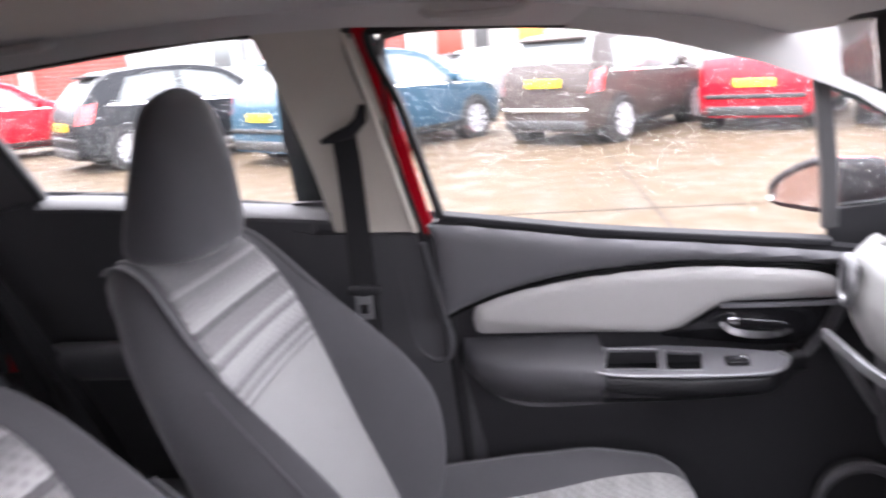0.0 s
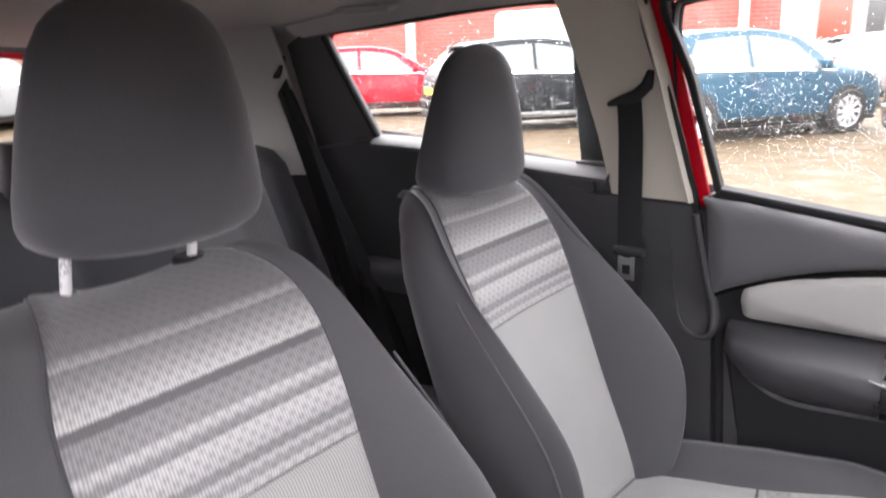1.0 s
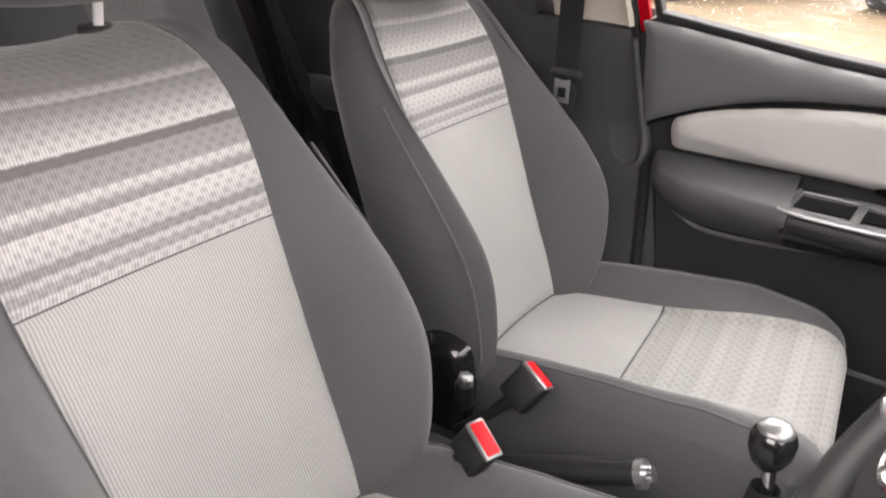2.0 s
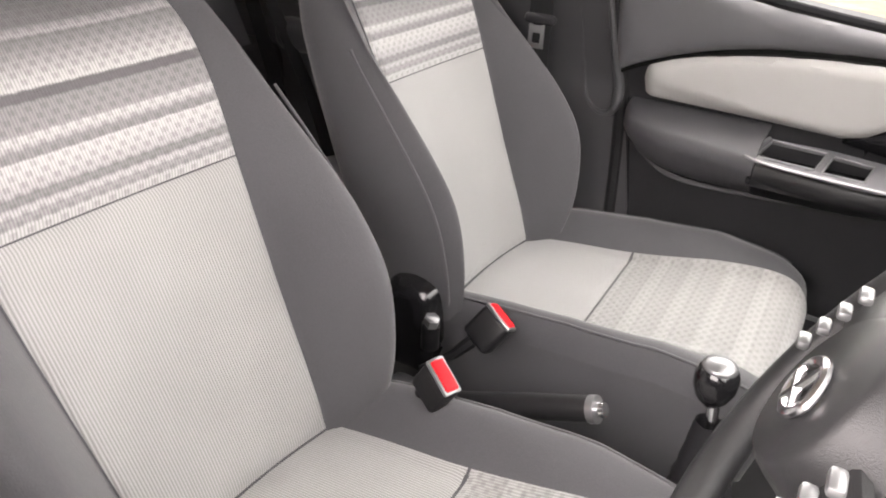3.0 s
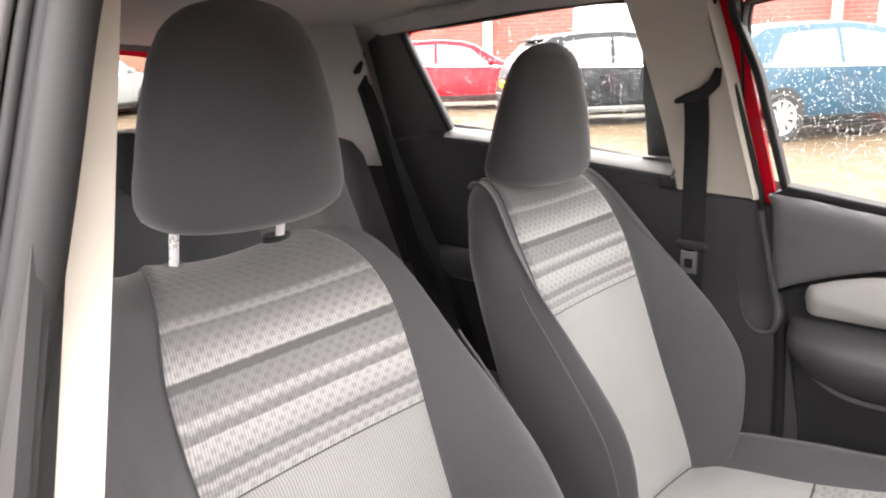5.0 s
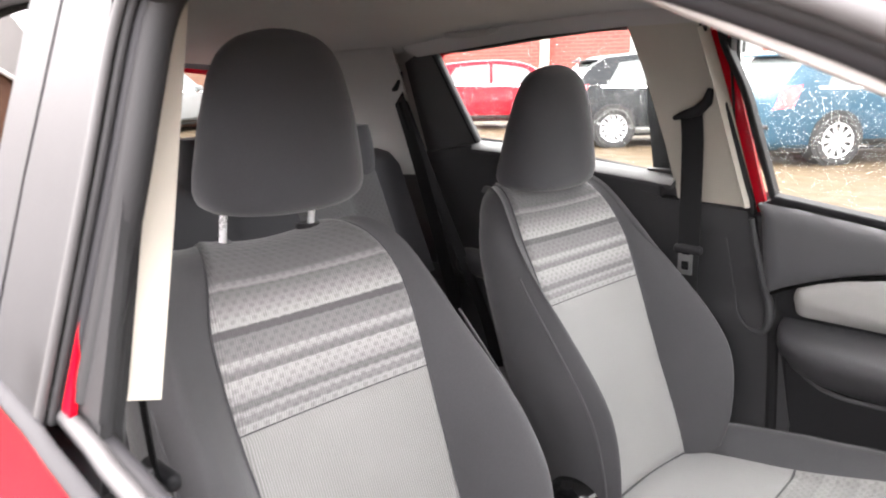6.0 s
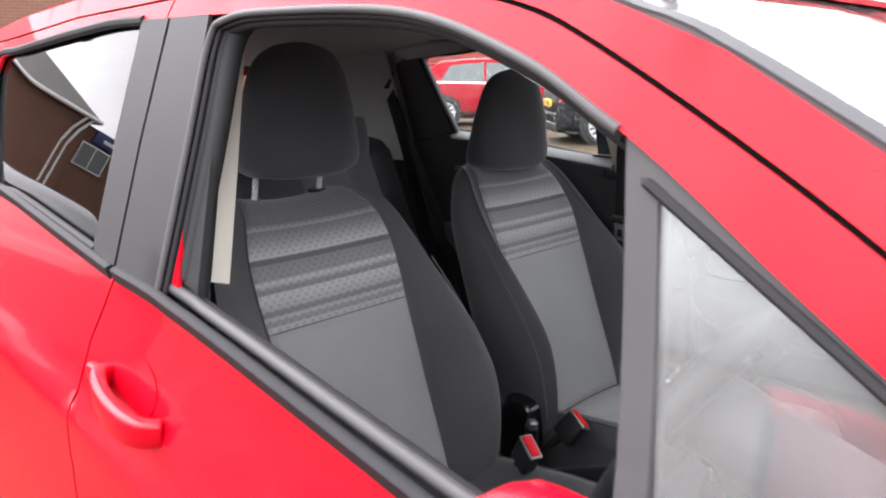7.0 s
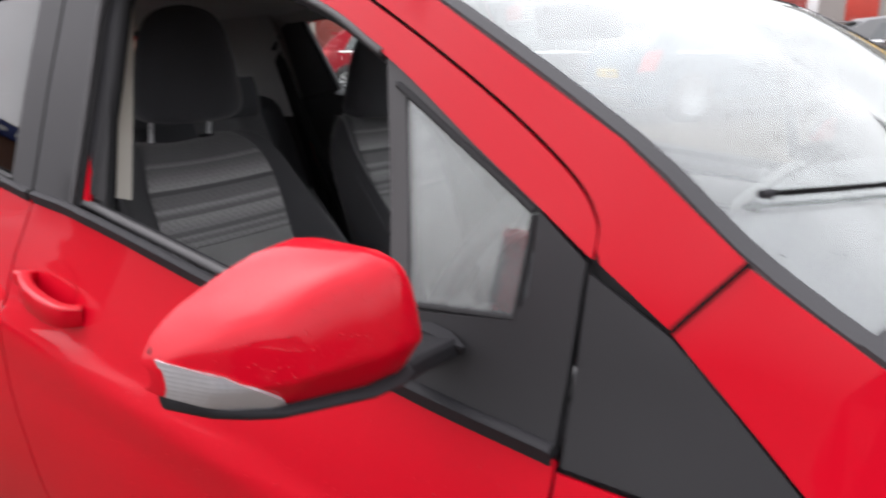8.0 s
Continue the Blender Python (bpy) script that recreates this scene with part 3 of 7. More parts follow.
    panel("rear_side_window", [(0.0, 1.01), (-0.43, 1.065), (-0.76, 1.082), (-0.77, 1.2), (-0.67, 1.335), (-0.2, 1.38), (0.0, 1.38)], GLASS_DARK if side < 0 else GLASS, side, rdoor, off=-0.010, thick=0.004, label="closed rear door window with rain on it")
    if side < 0:
        panel("window_film", [(-0.583, 1.083), (-0.66, 1.2), (-0.698, 1.33), (-0.69, 1.335), (-0.775, 1.2), (-0.765, 1.085)], SATIN, side, rdoor, off=-0.001, label="satin black film behind the rear window", step=0.03)
    edge = rear if side < 0 else [(p[0] - (0.07 if p[0] < -0.56 and p[1] < 1.34 else 0.0), p[1]) for p in rear]
    part("window_seal", tube(line(edge, side, -0.002, 60), 0.008, 8), RUBBER, rdoor)
    if side > 0:
        panel("front_side_window", [(0.12, 0.99), (0.53, 0.93), (0.87, 0.88), (0.85, 1.245), (0.71, 1.315), (0.55, 1.358), (0.30, 1.374), (0.12, 1.374)], GLASS, side, door, off=-0.012, thick=0.004, label="closed front door window with rain on it")

# windscreen, roof, bonnet
WS = [(0.715, 1.378), (0.805, 1.343), (0.885, 1.310), (1.114, 1.176), (1.236, 1.082), (1.349, 1.015), (1.43, 0.972)]


def screen(u, v, off=0.0):
    p = ws_line[int(round(v * 40))]
    x, z = p
    y = wide(x, z) - 0.004
    k = 1 - abs(u) ** 2.2
    return (sk(x, y * u) + (0.035 + 0.08 * v) * k, y * u, z + 0.006 * (1 - u * u) + off)


ws_line = curve(WS, 40)
us = [math.sin(radians(a)) for a in range(-90, 91, 6)]
vs = [k / 40 for k in range(0, 41, 2)]
part("windscreen", thicken(grid(lambda u, v: screen(u, v), us, vs, flip=True), 0.005), SCREEN, car, "wet windscreen reflecting the grey sky")
for side in (1, -1):
    part("windscreen_edge", thicken(outward(grid(lambda u, v: screen(u * side, v, 0.003), [1.0, 0.985, 0.973, 0.962], vs), (0.3, side, 1)), 0.006), EDGE_BAND, car, "dark edge band of the windscreen")
part("windscreen_edge", thicken(outward(grid(lambda u, v: screen(u, v, 0.005), us, [0.8, 0.85, 0.9, 0.95, 1.0]), (0.3, 0, 1)), 0.005), EDGE_BAND, car, "dark band along the foot of the windscreen")
part("cowl", thicken(outward(grid(lambda u, v: tuple(Vector(screen(u, 1.0, 0.0)) + Vector((0.13 * (v - 0.0) - 0.06, 0, -0.045 * v + 0.012))), us, [0, 0.3, 0.6, 1]), (0, 0, 1)), 0.01), PLASTIC, car, "dark plastic cowl below the windscreen")


def bonnet(u, v):
    x0, _, z0 = screen(u, 1.0)
    ex = 1.45 + (2.05 - 1.45) * v
    ez = float(np.interp(ex, [1.349, 1.5, 1.75, 2.0, 2.13], [1.015, 0.965, 0.91, 0.835, 0.76]))
    k = 1 - abs(u) ** 2.4
    x = ex + (0.17 * (1 - v) + 0.16 * v) * k
    return (sk(x, u * wide(ex, ez)), u * (wide(ex, ez) - 0.003), ez + (0.035 + 0.05 * v) * k)


part("bonnet", thicken(outward(grid(bonnet, us, [k / 14 for k in range(15)]), (0, 0, 1)), 0.008), RED, car)


def nose(u, v):
    x0, y0, z0 = bonnet(u, 1.0)
    return (x0 + 0.05 * math.sin(v * 3.0), y0 * (1 + 0.06 * math.sin(v * 2.5)), z0 + (0.22 - z0) * v)


part("front_bumper", thicken(outward(grid(nose, us, [k / 10 for k in range(11)]), (1, 0, 0)), 0.01), RED, car)
gut = curve(GUTTER[3:], 60)


def roof(u, v, off=0.0):
    x, z = gut[int(round(v * 60))]
    k = 1 - abs(u) ** 2.4
    return (sk(x, u * wide(x, z)) + 0.035 * k * max(0.0, 1 - 3.0 * v), u * (wide(x, z) - 0.001), z + (0.006 + 0.066 * min(1.0, v * 2.5)) * k + off)


vr = [k / 60 for k in range(0, 61, 2)]
part("roof", thicken(outward(grid(roof, us, [v for v in vr if gut[int(round(v * 60))][0] < 0.74]), (0, 0, 1)), 0.008), RED, car)
part("headliner", thicken(outward(grid(lambda u, v: roof(u * 0.985, v, -0.045), us, vr[1:-1]), (0, 0, -1)), 0.012), LINER, car, "grey felt headliner")
# tailgate with its window
TG = [(-1.37, 1.30), (-1.50, 1.10), (-1.57, 0.95), (-1.60, 0.75), (-1.62, 0.55)]


def tail(u, z, off=0.0):
    x = float(np.interp(z, [t[1] for t in TG[::-1]], [t[0] for t in TG[::-1]]))
    y = float(np.interp(z, [0.5, 0.95, 1.3], [0.74, 0.66, 0.52]))
    return (x - 0.07 * (1 - u * u) - off, u * y, z + 0.06 * (1 - abs(u) ** 2.4) * (1 if z > 1.2 else 0.3))


tg = outward(skin([(-1, 0.5), (1, 0.5), (1, 1.3), (-1, 1.3)], tail, 0.01, [[(-0.86, 1.02), (0.86, 1.02), (0.84, 1.265), (-0.84, 1.265)]], 0.08), (-1, 0, 0))
tgate = part("tailgate", thicken(tg, 0.03), RED, car)
part("rear_window", thicken(outward(skin([(-0.9, 1.0), (0.9, 1.0), (0.88, 1.28), (-0.88, 1.28)], lambda u, z: tail(u, z, -0.006), 0.004, step=0.08), (-1, 0, 0)), 0.004), GLASS, tgate)
part("rear_bumper", thicken(outward(grid(lambda u, v: (-1.63 - 0.09 * (1 - u * u) + 0.05 * v * v, 0.76 * u, 0.22 + 0.32 * v), us, [0, 0.25, 0.5, 0.75, 1]), (-1, 0, 0)), 0.02), RED, car)
part("tailgate_lining", thicken(outward(skin([(-0.97, 0.52), (0.97, 0.52), (0.97, 1.29), (-0.97, 1.29)], lambda u, z: tail(u, z, -0.058), 0.01, [[(-0.85, 1.03), (0.85, 1.03), (0.83, 1.26), (-0.83, 1.26)]], 0.08), (1, 0, 0)), 0.004), PLASTIC, tgate, "dark grey tailgate lining")
part("floor_pan", box((-1.5, -0.72, 0.16), (1.35, 0.72, 0.22), 0.01), CARPET, car)
part("engine_bulkhead", box((1.30, -0.70, 0.2), (1.36, 0.70, 0.90), 0.01), PLASTIC, car)


UNDERSEAL = mat("underseal", (0.015, 0.015, 0.015), 0.8)


def wheel(name, x, y, side, r=0.29, w=0.175, parent=None, spokes=10, rim_mat=ALLOY):
    """A tyre with a spoked rim."""
    bm = bmesh.new()
    prof = [(0.62, 0.42), (0.70, 0.48), (0.93, 0.5), (0.985, 0.42), (1.0, 0.25), (1.0, -0.25), (0.985, -0.42), (0.93, -0.5), (0.70, -0.48), (0.62, -0.42)]
    n = 36
    grid(lambda a, b: (x + r * prof[int(b)][0] * math.cos(a), y + w * prof[int(b)][1] * side, r + r * prof[int(b)][0] * math.sin(a)), [2 * math.pi * k / n for k in range(n)], list(range(len(prof))), bm, close_u=True)
    bmesh.ops.recalc_face_normals(bm, faces=bm.faces)
    wh = part(name, bm, TYRE, parent)
    bm = bmesh.new()
    pr = [(0.72, 0.46), (0.70, 0.50), (0.645, 0.46), (0.62, 0.2), (0.60, -0.4)]
    grid(lambda a, b: (x + r * pr[int(b)][0] * math.cos(a), y + w * pr[int(b)][1] * side, r + r * pr[int(b)][0] * math.sin(a)), [2 * math.pi * k / n for k in range(n)], list(range(len(pr))), bm, close_u=True)
    for k in range(spokes):
        a = 2 * math.pi * k / spokes
        c, s = math.cos(a), math.sin(a)
        p = [Vector((x + r * q * c, y + side * w * d, r + r * q * s)) for q, d in ((0.10, 0.34), (0.35, 0.40), (0.66, 0.42))]
        strip(p, (-s, 0, c), lambda i: (0.07, 0.045, 0.055)[i] * r / 0.3, 0.02, bm)
    tube([(x, y + side * w * 0.1, r), (x, y + side * w * 0.42, r)], r * 0.17, 14, bm)
    part("rim", bm, rim_mat, wh)
    bm = bmesh.new()
    tube([(x, y - side * w * 0.05, r), (x, y + side * w * 0.12, r)], r * 0.60, 24, bm)
    part("brake_drum", bm, mat("brake_dark", (0.05, 0.05, 0.05), 0.6) if "brake_dark" not in bpy.data.materials else bpy.data.materials["brake_dark"], wh)
    return wh


for side, who in SIDES:
    part("wheel_housing", box((-1.48, side * 0.60 - 0.12, 0.2), (-0.66, side * 0.60 + 0.12, 0.70), 0.05, 3), CARPET, car)
    part("wheel_housing", box((1.10, side * 0.58 - 0.10, 0.2), (1.80, side * 0.58 + 0.10, 0.68), 0.05, 3), UNDERSEAL, car)
    for wx, wz in WHEELS:
        wheel("wheel", wx, side * 0.735, side, parent=car, spokes=9)

# ---- inside the car: linings ----


def lining(name, outline, material, side, off, thick=0.008, label="", parent=None, step=0.05, holes=()):
    bm = outward(skin(outline, flank(side, off), thick, holes, step), (0, -side, 0))
    return part(name, thicken(bm, thick), material, parent or car, label)


for side, who in SIDES:
    beige = lining("pillar_trim_upper", [(0.022, 0.980 if side > 0 else 1.004), (0.185 + 0.008 * side, 0.974 if side > 0 else 1.002), (0.148 + 0.008 * side, 1.16), (0.100 + 0.012 * side, 1.364), (0.105, 1.40), (-0.07, 1.40), (-0.055, 1.36), (-0.03, 1.27), (0.003, 1.11)], BEIGE, side, -0.054 if side > 0 else -0.098, 0.02 if side > 0 else 0.055, "pale beige upper pillar trim", step=0.03)
    lining("pillar_trim_lower", [(-0.07, 0.99 if side > 0 else 1.02), (-0.02, 0.978 if side > 0 else 1.012), (0.188, 0.968 if side > 0 else 1.006), (0.25, 0.70), (0.30, 0.46), (0.32, 0.24), (-0.08, 0.24), (-0.08, 0.6)], LINING, side, -0.060, 0.02, "dark grey lower pillar trim")
    lip = [(0.146, 0.90), (0.152, 0.83), (0.156, 0.76), (0.164, 0.712), (0.184, 0.684), (0.212, 0.674), (0.233, 0.688), (0.237, 0.73), (0.226, 0.80), (0.214, 0.88), (0.203, 0.955)]
    part("pillar_lip", tube([flank(side, -0.076)(p[0], p[1]) for p in curve(lip, 44)], [0.001 + 0.0105 * (k / 30) ** 2 if k < 30 else 0.0115 - 0.0045 * min(1.0, (k - 30) / 8) for k in range(45)], 10), LINING, car, "rounded lip of the lower pillar trim")
    if side < 0:
        lining("pillar_wedge", [(0.150, 1.13), (0.158, 1.06), (0.166, 1.005), (0.183, 1.005), (0.170, 1.06), (0.158, 1.13)], RED, side, -0.020, 0.006, "red painted door pillar", step=0.02)
    lining("pillar_post", [(0.10, 0.985), (0.219, 0.985), (0.188, 1.16), (0.150, 1.362), (0.14, 1.39), (-0.02, 1.39), (0.02, 1.15)], RED if side > 0 else RUBBER, side, -0.036, 0.01, "red painted door pillar" if side > 0 else "black pillar edge", step=0.03)
    part("gap_seal", tube(line([(0.27, 0.30), (0.242, 0.70), (0.214, 0.965)], side, -0.060, 20), 0.013, 8), RUBBER, car)
    part("pillar_seal", tube(line([(0.32, 0.30), (0.25, 0.70), (0.196, 0.972), (0.155, 1.16), (0.110, 1.355), (0.16, 1.395)], side, -0.050, 40), 0.009, 8), RUBBER, car, "black rubber door seal")
    if side < 0:
        lining("pillar_rubber", [(0.06, 1.016), (0.218, 1.016), (0.192, 1.16), (0.156, 1.362), (0.146, 1.385), (-0.02, 1.385), (0.02, 1.15)], RUBBER, side, -0.030, 0.008, "black rubber pillar edge", step=0.03)
        part("pillar_seal", tube(line([(0.176, 1.022), (0.176, 1.2), (0.172, 1.33), (0.20, 1.372)], side, -0.032, 30), 0.015, 10), RUBBER, car, "black rubber door seal")
    if side > 0:
        edge_in = [(0.193, 0.976), (0.156, 1.16), (0.141, 1.24), (0.112, 1.364)]
        face_ = grid(lambda u, v: flank(1, -0.074 + 0.034 * u)(curve(edge_in, 20)[int(v)][0] - 0.004 + 0.012 * u, curve(edge_in, 20)[int(v)][1]), [0, 0.35, 0.7, 1.0], list(range(21)))
        part("pillar_edge", thicken(outward(face_, (1, -0.5, 0)), 0.004), BEIGE, beige, "pale forward edge of the pillar trim", 60)
        part("glass_run", strip(line([(0.243, 0.985), (0.204, 1.16), (0.186, 1.235), (0.146, 1.348), (0.18, 1.366), (0.35, 1.362), (0.55, 1.344), (0.72, 1.296), (0.83, 1.236)], side, -0.034, 50), (0, 1, 0), 0.03, 0.014), RUBBER, car)
    # roof side and front pillar linings
    lining("roof_side_lining", [(-0.72, 1.325), (-0.3, 1.362), (-0.06, 1.372), (0.12, 1.372), (0.35, 1.358), (0.49, 1.350), (0.56, 1.40), (0.35, 1.43), (-0.2, 1.43), (-0.6, 1.40), (-0.80, 1.375)], LINER, side, -0.062, 0.02, "grey felt roof edge")
    lining("front_pillar_trim", [(0.49, 1.346), (0.62, 1.318), (0.75, 1.266), (0.875, 1.196), (0.96, 1.13), (1.04, 1.07), (1.10, 1.02), (1.21, 1.075), (1.11, 1.172), (0.885, 1.308), (0.80, 1.343), (0.70, 1.385), (0.56, 1.41)], GREY_TRIM, side, -0.055, 0.02, "pale grey front pillar trim")
    # rear corner and boot side
    lining("rear_corner_trim", [(-0.578, 1.06), (-0.590, 1.085), (-0.675, 1.33), (-0.72, 1.345), (-0.80, 1.31), (-0.80, 1.03), (-0.72, 1.03)], LEDGE, side, -0.035, 0.02, "dark corner trim behind the rear window", step=0.03)
    part("corner_seal", tube(line([(-0.570, 1.055), (-0.586, 1.085), (-0.672, 1.33)], side, -0.040, 20), 0.009, 8), RUBBER, car)
    part("rear_pillar_trim", thicken(outward(grid(lambda u, v: (-0.79 - 0.59 * u, side * (0.640 - 0.14 * u - 0.16 * max(0, v - 0.35) - 0.05 * math.sin(u * 3.1)), 0.98 + 0.42 * v), [k / 8 for k in range(9)], [k / 8 for k in range(9)]), (0.3, -side, 0)), 0.01), GREY_TRIM, car, "pale grey rear pillar trim")
    lining("rear_inner_panel", [(-0.74, 0.95), (-0.74, 1.33), (-0.80, 1.385), (-1.05, 1.35), (-1.05, 0.95)], GREY_TRIM, side, -0.030, 0.01)
    lining("footwell_side", [(1.04, 0.2), (1.04, 0.875), (1.14, 0.955), (1.30, 0.95), (1.30, 0.2)], PLASTIC, side, -0.058, 0.01)
    lining("boot_side", [(-0.80, 0.25), (-0.80, 1.02), (-1.45, 1.02), (-1.5, 0.25)], PLASTIC, side, -0.09, 0.02)
    lining("pillar_foot_cover", [(-0.075, 0.96), (0.04, 0.95), (0.04, 1.045), (-0.06, 1.045)], PLASTIC, side, -0.034, 0.008, step=0.03)
    # rear door
    lining("rear_door_trim", [(-0.02, 0.24), (-0.02, 1.018), (-0.2, 1.040), (-0.43, 1.066), (-0.585, 1.076), (-0.80, 1.04), (-0.80, 0.24)], LINING, side, -0.055, 0.02, "dark grey rear door lining")
    part("rear_sill", strip(line([(0.02, 1.020), (-0.2, 1.040), (-0.43, 1.066), (-0.585, 1.074)], side, -0.052), (0, 1, 0.45 * side), 0.05, 0.014), LEDGE, car, "dark grey window ledge")
    part("rear_armrest", box((-0.62, side * 0.64 - 0.035, 0.70), (-0.14, side * 0.64 + 0.035, 0.78), 0.03, 4), LINING, car, "dark rear door armrest")


def door_lining(side):
    """The front door's lining: ledge, silver insert, armrest with its switch tray, pull and pocket."""
    drop = 0.0 if side > 0 else 0.035

    def g(off):
        return flank(side, off)
    base = lining("door_lining", [(0.215, 0.25), (0.215, 0.985 - drop), (0.24, 1.0 - drop), (0.53, 0.958 - drop), (0.72, 0.932 - drop), (0.865, 0.905 - drop), (1.06, 0.87 - drop), (1.06, 0.25)], DOOR_LOW, side, -0.052, 0.02, "black front door lining")

    def pad(name, outline, depth, material, label="", off=-0.072, soft=0.02):
        """A cushion-like panel, domed towards its middle."""
        loop = dense(outline, 0.02)
        rim = np.array(dense(outline, 0.003))

        def fn(x, z):
            d = np.hypot(rim[:, 0] - x, rim[:, 1] - z).min()
            k = min(1.0, d / soft)
            q = g(off - depth * math.sqrt(1 - (1 - k) ** 2))
            return q(x, z)
        bm = outward(skin(outline, fn, 0.01, step=0.010), (0, -side, 0))
        return part(name, thicken(bm, 0.02), material, base, label)
    top = [tuple(p) for p in curve([(0.222, 0.965 - drop), (0.24, 0.992 - drop), (0.53, 0.950 - drop), (0.72, 0.924 - drop * 0.8), (0.90, 0.893 - drop * 0.4), (1.04, 0.872)], 16)]
    under = [tuple(p) for p in curve([(1.04, 0.846), (0.93, 0.862), (0.80, 0.880), (0.687, 0.890), (0.557, 0.880), (0.409, 0.851), (0.288, 0.806), (0.224, 0.772)], 28)]
    pad("door_shoulder", top + under, 0.020, PLASTIC_MID if side > 0 else DOOR_LOW, "dark grey soft door shoulder", off=-0.068, soft=0.045)
    part("shoulder_gap", tube([g(-0.074)(x, z - 0.004) for x, z in under[2:]], 0.0045, 6), SEAM_BLACK, base)
    pad("insert", [tuple(p) for p in curve([(0.290, 0.770), (0.296, 0.797), (0.320, 0.814), (0.409, 0.840), (0.558, 0.867), (0.687, 0.878), (0.774, 0.870), (0.835, 0.860), (0.868, 0.845), (0.880, 0.82), (0.880, 0.797)], 36)] + [(0.736, 0.795), (0.714, 0.784), (0.671, 0.738), (0.642, 0.724), (0.49, 0.728), (0.310, 0.731)] + [tuple(p) for p in curve([(0.310, 0.731), (0.294, 0.740), (0.290, 0.770)], 6)][1:-1], 0.016, INSERT, "silver-grey vinyl door insert", off=-0.074, soft=0.028)
    # armrest and tray body: one swept shape, padded behind and black before
    LIP = ([0.268, 0.290, 0.322, 0.370, 0.442, 0.534, 0.60, 0.694, 0.80, 0.845], [0.676, 0.640, 0.606, 0.580, 0.572, 0.576, 0.582, 0.598, 0.634, 0.680])
    EDGE = ([0.26, 0.29, 0.35, 0.45, 0.537, 0.718, 0.862, 0.93], [0.735, 0.680, 0.650, 0.633, 0.620, 0.601, 0.609, 0.690])

    def sweep(x, v, head):
        zl = float(np.interp(x, *LIP))
        xw = sk(x, 0.7)
        yi = float(np.interp(xw, *EDGE))
        wall, foot = g(-0.066)(x, 0.722), g(-0.070)(x, zl)
        zt = 0.708 - 0.10 * (0.68 - yi)
        pts = [(abs(wall[1]), 0.720), ((abs(wall[1]) + yi) / 2, 0.717), (yi + 0.014, zt + 0.002), (yi, zt - 0.012), (yi + 0.006, zt - 0.045), ((abs(foot[1]) + yi) / 2, (zl + 0.625) / 2 if zl < 0.62 else zl + 0.006), (abs(foot[1]), zl)]
        line_ = curve(pts if head else pts[2:], 24)
        p = line_[v]
        return (xw, side * p[0], p[1] - (0.0 if head else 0.012 * (1 - v / 24)))
    xs = [0.268 + (0.549 - 0.268) * k / 26 for k in range(27)]
    bm = outward(grid(lambda x, v: sweep(x, int(v), True), xs, list(range(25))), (0, -side, 0.4))
    arm = part("armrest", thicken(bm, 0.010), PLASTIC, base, "dark grey soft armrest", 60)
    xs = [0.551 + (0.842 - 0.551) * k / 24 for k in range(25)]
    bm = outward(grid(lambda x, v: sweep(x, int(v), False), xs, list(range(25))), (0, -side, 0.0))
    part("tray_body", thicken(bm, 0.008), BLACK_IN, base, "black body below the switch tray", 60)
    rim_line = [tuple(p) for p in curve([(0.322, 0.600), (0.370, 0.574), (0.442, 0.566), (0.58, 0.574), (0.694, 0.592), (0.80, 0.628), (0.848, 0.68), (0.874, 0.745), (0.886, 0.796)], 40)]
    part("armrest_lip", strip([g(-0.080)(x, z) for x, z in rim_line], (0, 0.4, 1), lambda i: 0.010 + 0.024 * max(0.0, (i - 22) / 18), 0.012), PLASTIC, base, "rounded lower lip of the armrest")
    pad("pull_recess", [(0.645, 0.716), (0.700, 0.762), (0.724, 0.786), (0.872, 0.784), (0.860, 0.735), (0.830, 0.690), (0.78, 0.690)], 0.004, GLOSS, "black recess of the door pull", off=-0.080)
    part("recess_rim", strip([g(-0.086)(x, z) for x, z in curve([(0.720, 0.790), (0.80, 0.789), (0.878, 0.790)], 12)], (0, 0, 1), 0.009, 0.012), PLASTIC_MID, base)
    # switch tray: a silver plate with two wells and a window switch

    def deck(x, y):
        return (x, side * y, 0.701 - 0.10 * (0.68 - y))
    plate_out = [(0.560, 0.725), (0.682, 0.728), (0.80, 0.712), (0.895, 0.690), (0.908, 0.662), (0.862, 0.610), (0.718, 0.602), (0.537, 0.622)]
    wells = [[(0.567, 0.714), (0.666, 0.711), (0.655, 0.630), (0.552, 0.634)], [(0.679, 0.703), (0.748, 0.694), (0.737, 0.624), (0.668, 0.625)]]
    plate = outward(skin(plate_out, deck, 0.004, wells, 0.03), (0, 0, 1))
    part("tray_plate", thicken(plate, 0.006), PLASTIC_MID, base, "grey switch panel with two wells")
    part("tray_edge", tube([Vector(deck(*p)) + Vector((0, 0, 0.001)) for p in curve(plate_out[3:] + [(0.560, 0.725)], 40)], 0.0030, 8), SILVER, base, "silver edge of the switch panel")
    for w in wells:
        part("well_rim", tube([Vector(deck(*p)) + Vector((0, 0, 0.001)) for p in w], 0.0020, 6, closed=True), SILVER, base)
    part("tray", box((0.545, side * 0.668 - 0.045, 0.640), (0.78, side * 0.668 + 0.055, 0.672), 0.006), GLOSS, base, "black armrest tray")
    part("tray_wall", box((0.555, side * 0.624 - 0.003, 0.640), (0.80, side * 0.624 + 0.003, 0.688), 0.002), BLACK_IN, base)
    part("window_switch", box((0.785, side * 0.652 - 0.015, 0.692), (0.828, side * 0.652 + 0.015, 0.708), 0.005, 2, (4, -5, 0)), GLOSS, base, "black window switch")
